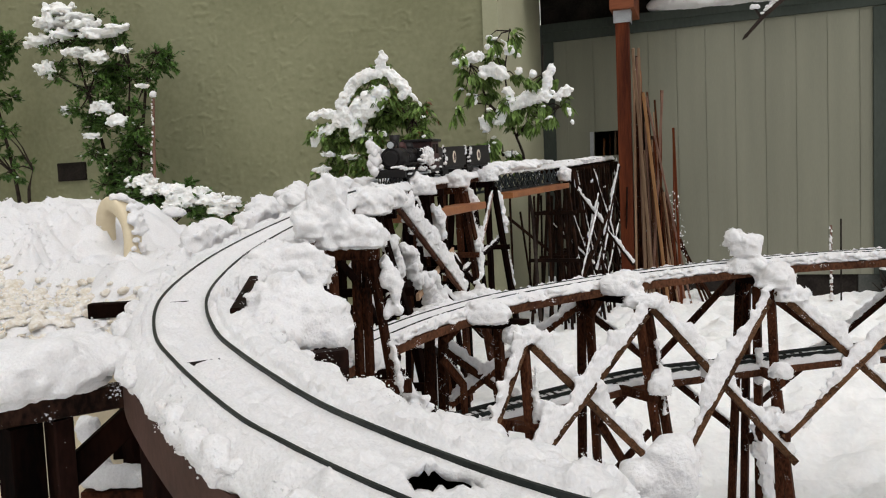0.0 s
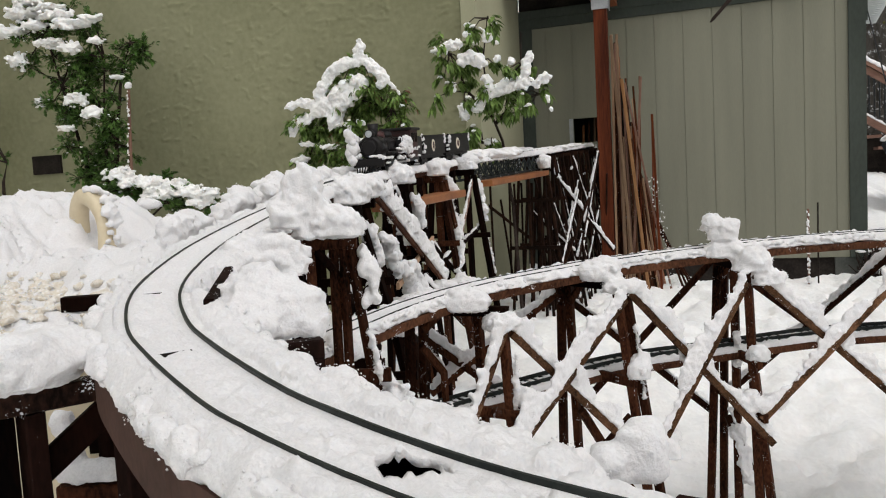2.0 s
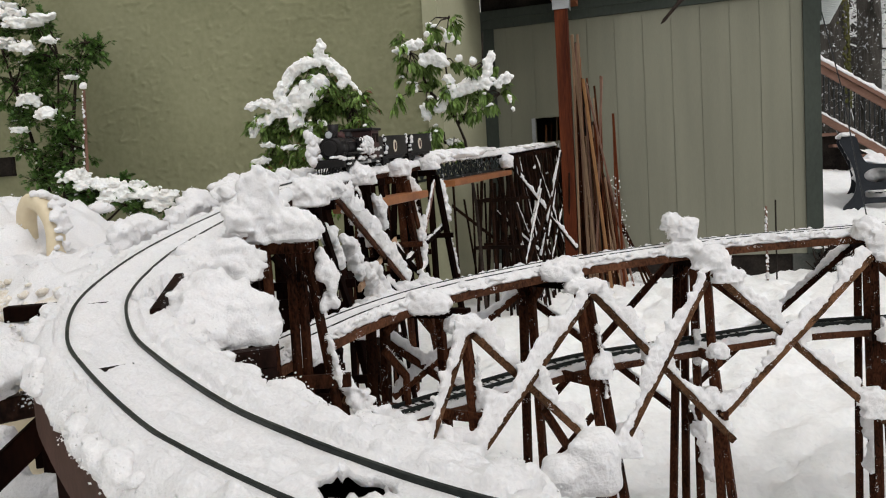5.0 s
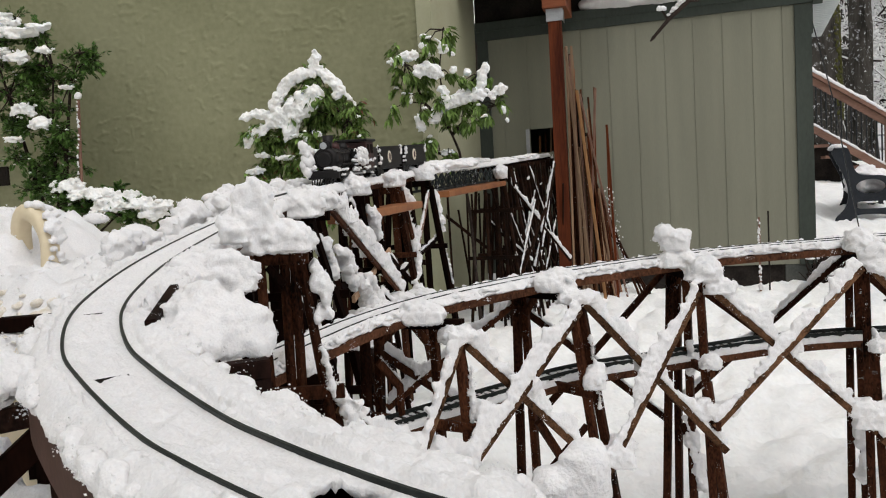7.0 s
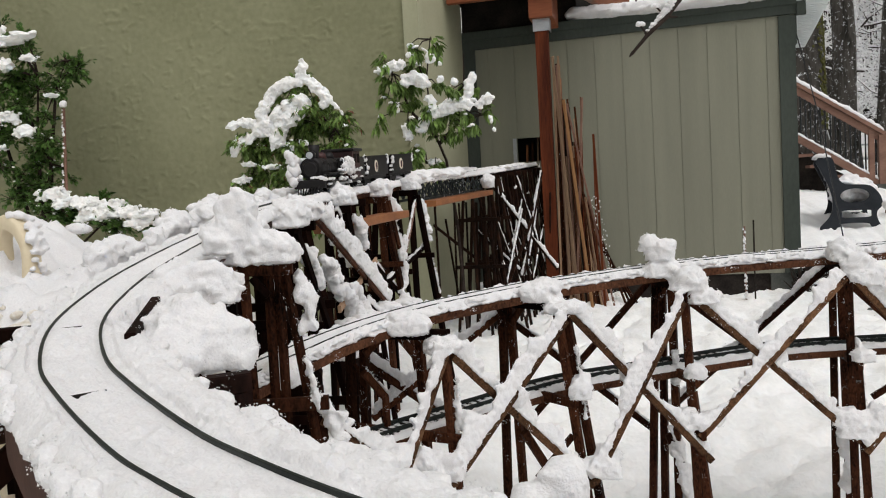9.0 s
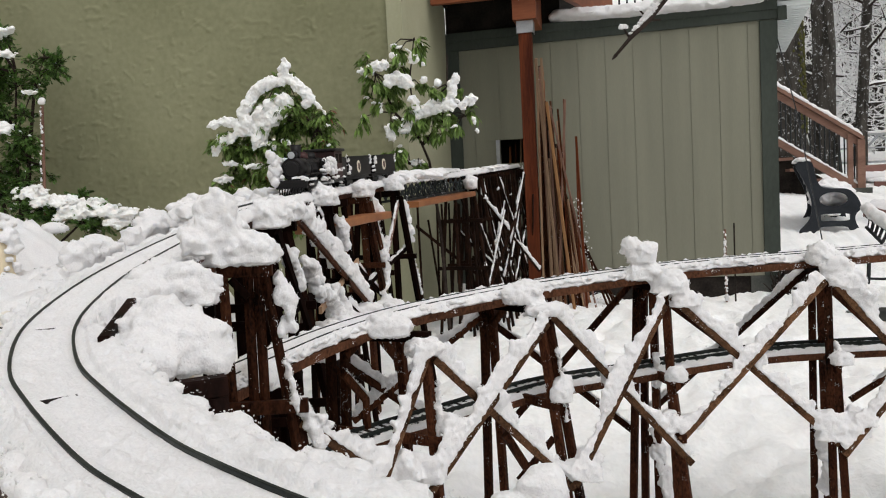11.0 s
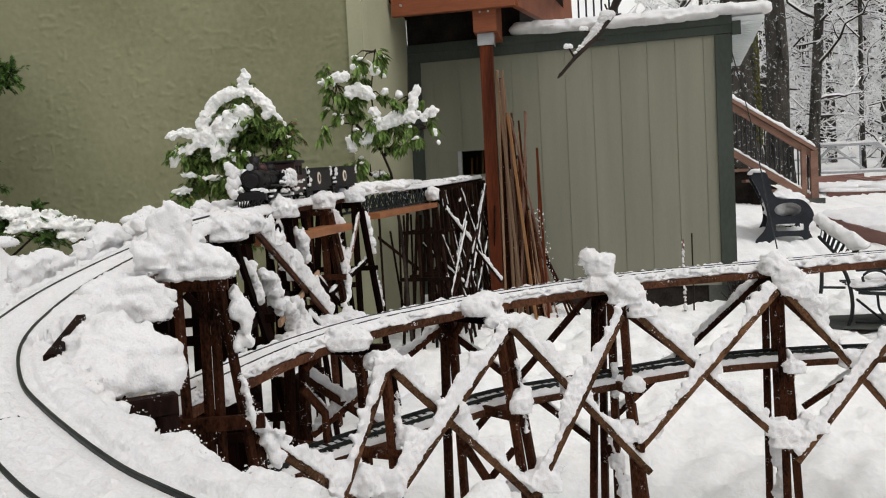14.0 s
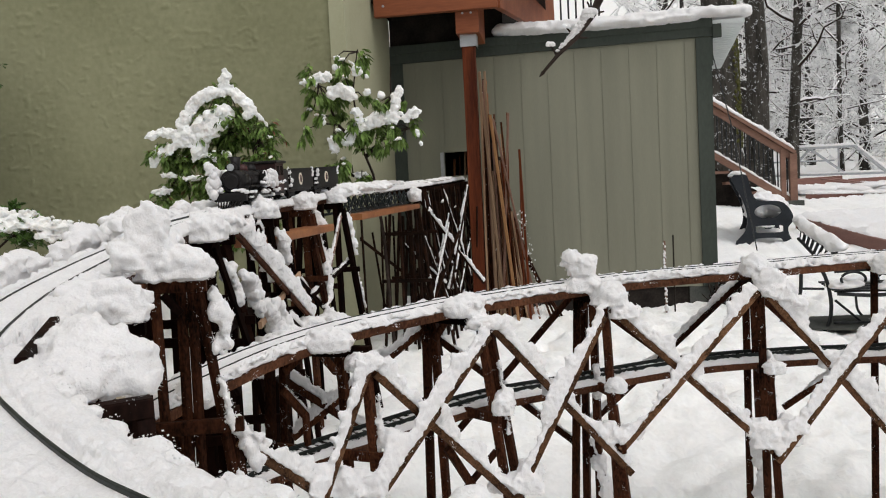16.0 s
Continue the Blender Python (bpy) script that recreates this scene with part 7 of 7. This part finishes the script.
# raised beds of boards
PINKWOOD = material("faded_redwood_board", (0.16, 0.075, 0.060), (0.26, 0.13, 0.105), 4, 0.7, 0.25, 60, stretch=(0.4, 0.4, 2), dist=0.002)
beds = thing("raised_bed", "raised garden bed of faded redwood boards full of snow", "garden bed")
for a, b, hgt in (((2.70, 9.70, 0.435), (2.80, 9.16, 0.370), 0.16), ((2.80, 9.15, 0.369), (3.20, 7.20, 0.137), 0.16), ((2.70, 9.72, 0.437), (6.4, 10.3, 0.437), 0.15), ((4.30, 15.9, 0.92), (5.25, 16.0, 0.94), 0.16), ((3.80, 13.2, 0.66), (6.4, 13.5, 0.56), 0.16),
                ((5.3, 15.8, 0.86), (8.0, 16.2, 0.90), 0.18)):
    part("board", one_stick(a, b, 0.04, hgt, bevel=0.004), PINKWOOD, beds)
for x in (4.72, 4.86):
    part("leaning_board", one_stick((x, 15.4, 0.97), (x + 0.42, 14.2, 0.80), 0.10, 0.03), PINKWOOD, beds)
bm = bmesh.new()
nb = 70
rows = []
for j in range(nb + 1):
    row = []
    for i in range(nb + 1):
        y = 7.2 + 2.5 * j / nb
        x0 = np.interp(y, (7.2, 9.15, 9.7), (3.19, 2.79, 2.69))
        x = x0 + 3.2 * (i / nb) ** 1.3
        q = Vector((x * 5, y * 5, 1))
        z = float(np.interp(y, (7.2, 9.15, 9.7), (0.225, 0.455, 0.52))) + 0.035 * smooth((x - x0) / 0.10) + 0.035 * noise.noise(q * 0.5) + 0.03 * noise.noise(q * 1.3) + 0.02 * noise.noise(q * 2.9) + 0.012 * noise.noise(q * 6)
        row.append(bm.verts.new((x, y, z if 0 < i else z - 0.015)))
    rows.append(row)
for ra, rb in zip(rows, rows[1:]):
    for i in range(nb):
        bm.faces.new((ra[i], ra[i + 1], rb[i + 1], rb[i]))
for k in range(90):
    lump(bm, (rng.uniform(4.0, 8.0), rng.uniform(13.5, 15.6), 0.74 + rng.uniform(0, 0.08)), (0.3, 0.3, 0.07), level=2, rough=0.35, flat=0.6)
for k in range(40):
    f = k / 39
    lump(bm, (3.80 + 2.6 * f, 13.2 + 0.3 * f, 0.75 - 0.1 * f), (0.09, 0.08, 0.04), level=2, rough=0.35)
part("bed_snow", bm, SNOW, None, "deep snow filling the raised beds", True, "snow", "stuff")
# the stair railing
stair = thing("stair_railing", "redwood stair railing with black balusters and snow on top", "railing")
SA, SB = Vector((2.0, 12.3, 2.325)), Vector((3.40, 12.3, 1.350))
part("handrail", one_stick(SA, SB, 0.14, 0.05), RAILWOOD, stair)
part("upper_rail", one_stick(SA - Vector((0, 0, 0.09)), SB - Vector((0, 0, 0.09)), 0.05, 0.09), RAILWOOD, stair)
part("lower_rail", one_stick(SA - Vector((0, 0, 0.76)), SB - Vector((0, 0, 0.74)), 0.05, 0.10), RAILWOOD, stair)
for k in range(22):
    f = (k + 0.3) / 22
    p = SA.lerp(SB, f)
    part("baluster", one_stick(p - Vector((0, 0, 0.10)), p - Vector((0, 0, 0.74)), 0.020, 0.020), BLACK, stair)
part("newel_post", one_box((3.32, 12.24, 0.50), (3.42, 12.34, 1.34), 0.006), RAILWOOD, stair)
part("newel_base", one_box((3.27, 12.18, 0.48), (3.49, 12.40, 0.66), 0.006), CONCRETE, stair, "dark footing of the post")
part("half_post", one_box((3.20, 12.26, 0.70), (3.27, 12.33, 1.42), 0.006), RAILWOOD, stair)
# near-black wood so the stringer carries the shade beneath the stairs
part("stringer", one_stick(SA - Vector((0, -0.5, 1.02)), SB - Vector((0.1, -0.5, 0.98)), 0.05, 0.24), DARKWOOD, stair)
for k in range(6):
    p = SA.lerp(SB, (k + 0.5) / 6)
    part("tread", one_box((p.x - 0.14, 12.3, p.z - 0.98), (p.x + 0.14, 13.3, p.z - 0.94)), RAILWOOD, stair)
bm = bmesh.new()
ridge(bm, SA + Vector((0, 0, 0.03)), SB + Vector((0, 0, 0.03)), 0.14, 0.05, seg=0.04, rough=0.3)
ridge(bm, SA - Vector((0, 0, 0.705)), SB - Vector((0, 0, 0.685)), 0.06, 0.03, seg=0.03, rough=0.4)
part("stair_snow", bm, SNOW, None, "snow along the stair rails", True, "snow", "stuff")
# dark panel put in where only shade lies under the stairs
bm = bmesh.new()
for ring in slab(bm, ((1.9, 0.35), (3.12, 0.35), (3.12, 0.72), (1.9, 1.46)), 12.62, 12.66):
    bm.faces.new(ring)
part("under_deck_shade", bm, DARKWOOD, None, "near-black panel for the shade under the stairs", False, "wall", "structure")
pole = thing("fishing_pole", "thin dark pole leaning against the shed", "pole")
part("pole", one_tube([(1.93, 8.3, 0.25), (1.50, 7.2, 1.4), (1.22, 6.6, 2.05)], [0.006, 0.005, 0.004], 6), BLACK, pole)
# a twiggy ground plant beside the shed
bm = bmesh.new()
for k in range(230):
    a = Vector((1.25 + rng.uniform(-0.10, 0.10), 6.42 + rng.uniform(-0.15, 0.15), ground_z(1.25, 6.42) - 0.03))
    tube(bm, [a, a + Vector((rng.uniform(-0.12, 0.12), rng.uniform(-0.1, 0.1), rng.uniform(0.10, 0.30)))], [0.006, 0.003], 4)
part("ground_plant", bm, TWIG, None, "low twiggy plant under snow beside the shed", False, "plant")
bm = bmesh.new()
for k in range(40):
    lump(bm, (1.25 + rng.uniform(-0.15, 0.15), 6.40 + rng.uniform(-0.15, 0.12), ground_z(1.25, 6.42) + rng.uniform(0.02, 0.24)), (0.03, 0.03, 0.014), level=2, rough=0.5)
part("ground_plant_snow", bm, SNOW, None, "snow on the low plant", True, "snow", "stuff")

# tubular frame fence far back
fence = thing("tube_fence", "grey tubular metal fence frame dusted with snow", "fence")
FY = 19.1
for p, q, w in (((4.6, 1.70), (6.54, 1.69), 0.05), ((4.6, 1.12), (7.4, 1.06), 0.05), ((5.14, 1.2), (5.60, 1.68), 0.05), ((5.60, 1.68), (6.30, 1.12), 0.05), ((6.54, 1.69), (7.22, 1.06), 0.07),
                ((4.6, 1.42), (6.1, 1.40), 0.035), ((6.2, 1.06), (6.2, 1.68), 0.04), ((4.7, 0.9), (4.7, 1.7), 0.05), ((7.22, 1.5), (11.0, 1.5), 0.05), ((7.2, 1.2), (11.0, 1.2), 0.05), ((8.6, 0.9), (8.6, 1.55), 0.05), ((10.2, 0.9), (10.2, 1.55), 0.05)):
    part("tube", one_stick((p[0], FY, p[1]), (q[0], FY, q[1]), w, w, bevel=0.01), STEEL, fence)
bm = bmesh.new()
ridge(bm, (4.6, FY, 1.73), (6.54, FY, 1.72), 0.06, 0.05, seg=0.06, rough=0.3)
ridge(bm, (6.54, FY, 1.73), (7.22, FY, 1.10), 0.06, 0.05, seg=0.06, rough=0.3)
ridge(bm, (4.6, FY, 1.14), (7.4, FY, 1.09), 0.06, 0.04, seg=0.06, rough=0.3)
part("fence_snow", bm, SNOW, None, "snow on the tubular fence", True, "snow", "stuff")


# ---------- winter trees ----------
def winter_tree(label, x, y, h, r, rg, branches=26, reach=3.0, low=1.5, twigs=7, lean=(0, 0), moss=False, snow=True):
    z0 = ground_z(x, y) - 0.1
    t = thing("tree", label, "tree", "bare winter trees behind the garden")
    n = 9
    spine = [Vector((x + lean[0] * k / n + 0.06 * r * noise.noise(Vector((x, y, k * 0.9))) * 4, y + lean[1] * k / n, z0 + h * k / n)) for k in range(n + 1)]
    bm = bmesh.new()
    tube(bm, spine, [r * (1.25 if k == 0 else 1) * (1 - 0.55 * k / n) for k in range(n + 1)], 14)
    part("trunk", bm, BARK, t, "dark wet bark with snow on one side", True)
    wood, white = bmesh.new(), bmesh.new()
    def grow(p, d, length, rad, depth):
        pts = [p]
        q = p.copy()
        segs = (5, 4, 2, 2)[depth]
        for k in range(segs):
            d = (d + Vector((rg.gauss(0, 0.30), rg.gauss(0, 0.30), rg.gauss(0.03, 0.26)))).normalized()
            q = q + d * length / segs
            pts.append(q.copy())
        rr = [max(0.003, rad * (1 - 0.7 * k / segs)) for k in range(segs + 1)]
        bare = depth == 3 and rg.random() < 0.25
        if depth < (3 if y < 20 else 2) or (bare and y < 30) or not snow:
            tube(wood, pts, rr, (6, 4, 3, 3)[depth])
        if snow and not bare:
            tube(white, [v + Vector((0, 0, a * 0.9 + 0.005)) for v, a in zip(pts, rr)], [a * 0.8 + 0.009 + max(0.0, y - 18) * 0.00022 for a in rr], (5, 4, 3, 3)[depth])
        if depth < 3:
            for k in range((4, twigs, 9)[depth]):
                f = rg.uniform(0.25, 1.0)
                i = min(segs - 1, int(f * segs))
                s = pts[i].lerp(pts[i + 1], f * segs - i)
                dd = (d * 0.6 + Vector((rg.gauss(0, 0.6), rg.gauss(0, 0.6), rg.gauss(0.05, 0.45)))).normalized()
                grow(s, dd, length * rg.uniform(0.38, 0.6) * (0.62 if depth == 2 else 1.0), rad * 0.45, depth + 1)
    for k in range(branches):
        z = rg.uniform(low, h * 0.97)
        f = z / h * n
        i = min(n - 1, int(f))
        s = spine[i].lerp(spine[i + 1], f - i)
        a = rg.random() * math.tau
        grow(s, Vector((math.cos(a), math.sin(a), rg.uniform(-0.1, 0.7))).normalized(), reach * rg.uniform(0.5, 1.1) * (1.1 - 0.5 * z / h), r * 0.26, 0)
    tagged(part("limb_mass", wood, TWIG, t, "dark tangled branches", True), kind="stuff")
    if snow:
        tagged(part("branch_snow", white, FAR_SNOWTREE, t, "snow along every branch", True), kind="stuff")
    if moss:
        bm = bmesh.new()
        for k in range(420):
            zz = rg.uniform(0.9, 3.8)
            a = rg.gauss(-0.45, 0.28)
            q = rg.uniform(0.012, 0.03)
            rr = r * (1 - 0.55 * zz / h) * 0.985
            lump(bm, (x + math.cos(a) * rr, y + math.sin(a) * rr, z0 + zz), (q, q, q * 1.6), level=1, rough=0.5)
        part("moss", bm, MOSS, t, "yellow-green moss on the trunk", True, kind="stuff")
    return t


rt = random.Random(5)
winter_tree("thick mossy trunk behind the stairs", 2.84, 14.6, 9.0, 0.36, rt, 8, 2.0, 5.0, 4, moss=True)
winter_tree("tall straight trunk dusted with snow", 3.92, 16.6, 11.0, 0.235, rt, 14, 2.2, 3.2, 6)
winter_tree("slim dark trunk with snowy forks", 5.15, 18.9, 9.0, 0.13, rt, 18, 2.0, 1.6, 6, lean=(0.5, 0))
for x, y, h, r in ((8.3, 23.5, 9, 0.13), (9.4, 24.5, 10, 0.12), (7.2, 22.0, 7, 0.07), (10.6, 22.5, 9, 0.10), (6.2, 26, 11, 0.14), (8.8, 30, 12, 0.15), (11.5, 29, 12, 0.15), (13.5, 31, 12, 0.16), (7.5, 34, 13, 0.16), (10.5, 37, 13, 0.16), (12.8, 36, 13, 0.15)):
    winter_tree("bare winter tree with every twig under snow", x, y, h, r, rt, 22, 3.2, 0.6, 5)
for k in range(18):
    x, y = rt.uniform(5.0, 16.0), rt.uniform(40, 60)
    winter_tree("distant bare tree white with snow", x * y / 42, y, rt.uniform(11, 15), 0.18, rt, 14, 4.2, 0.4, 4)
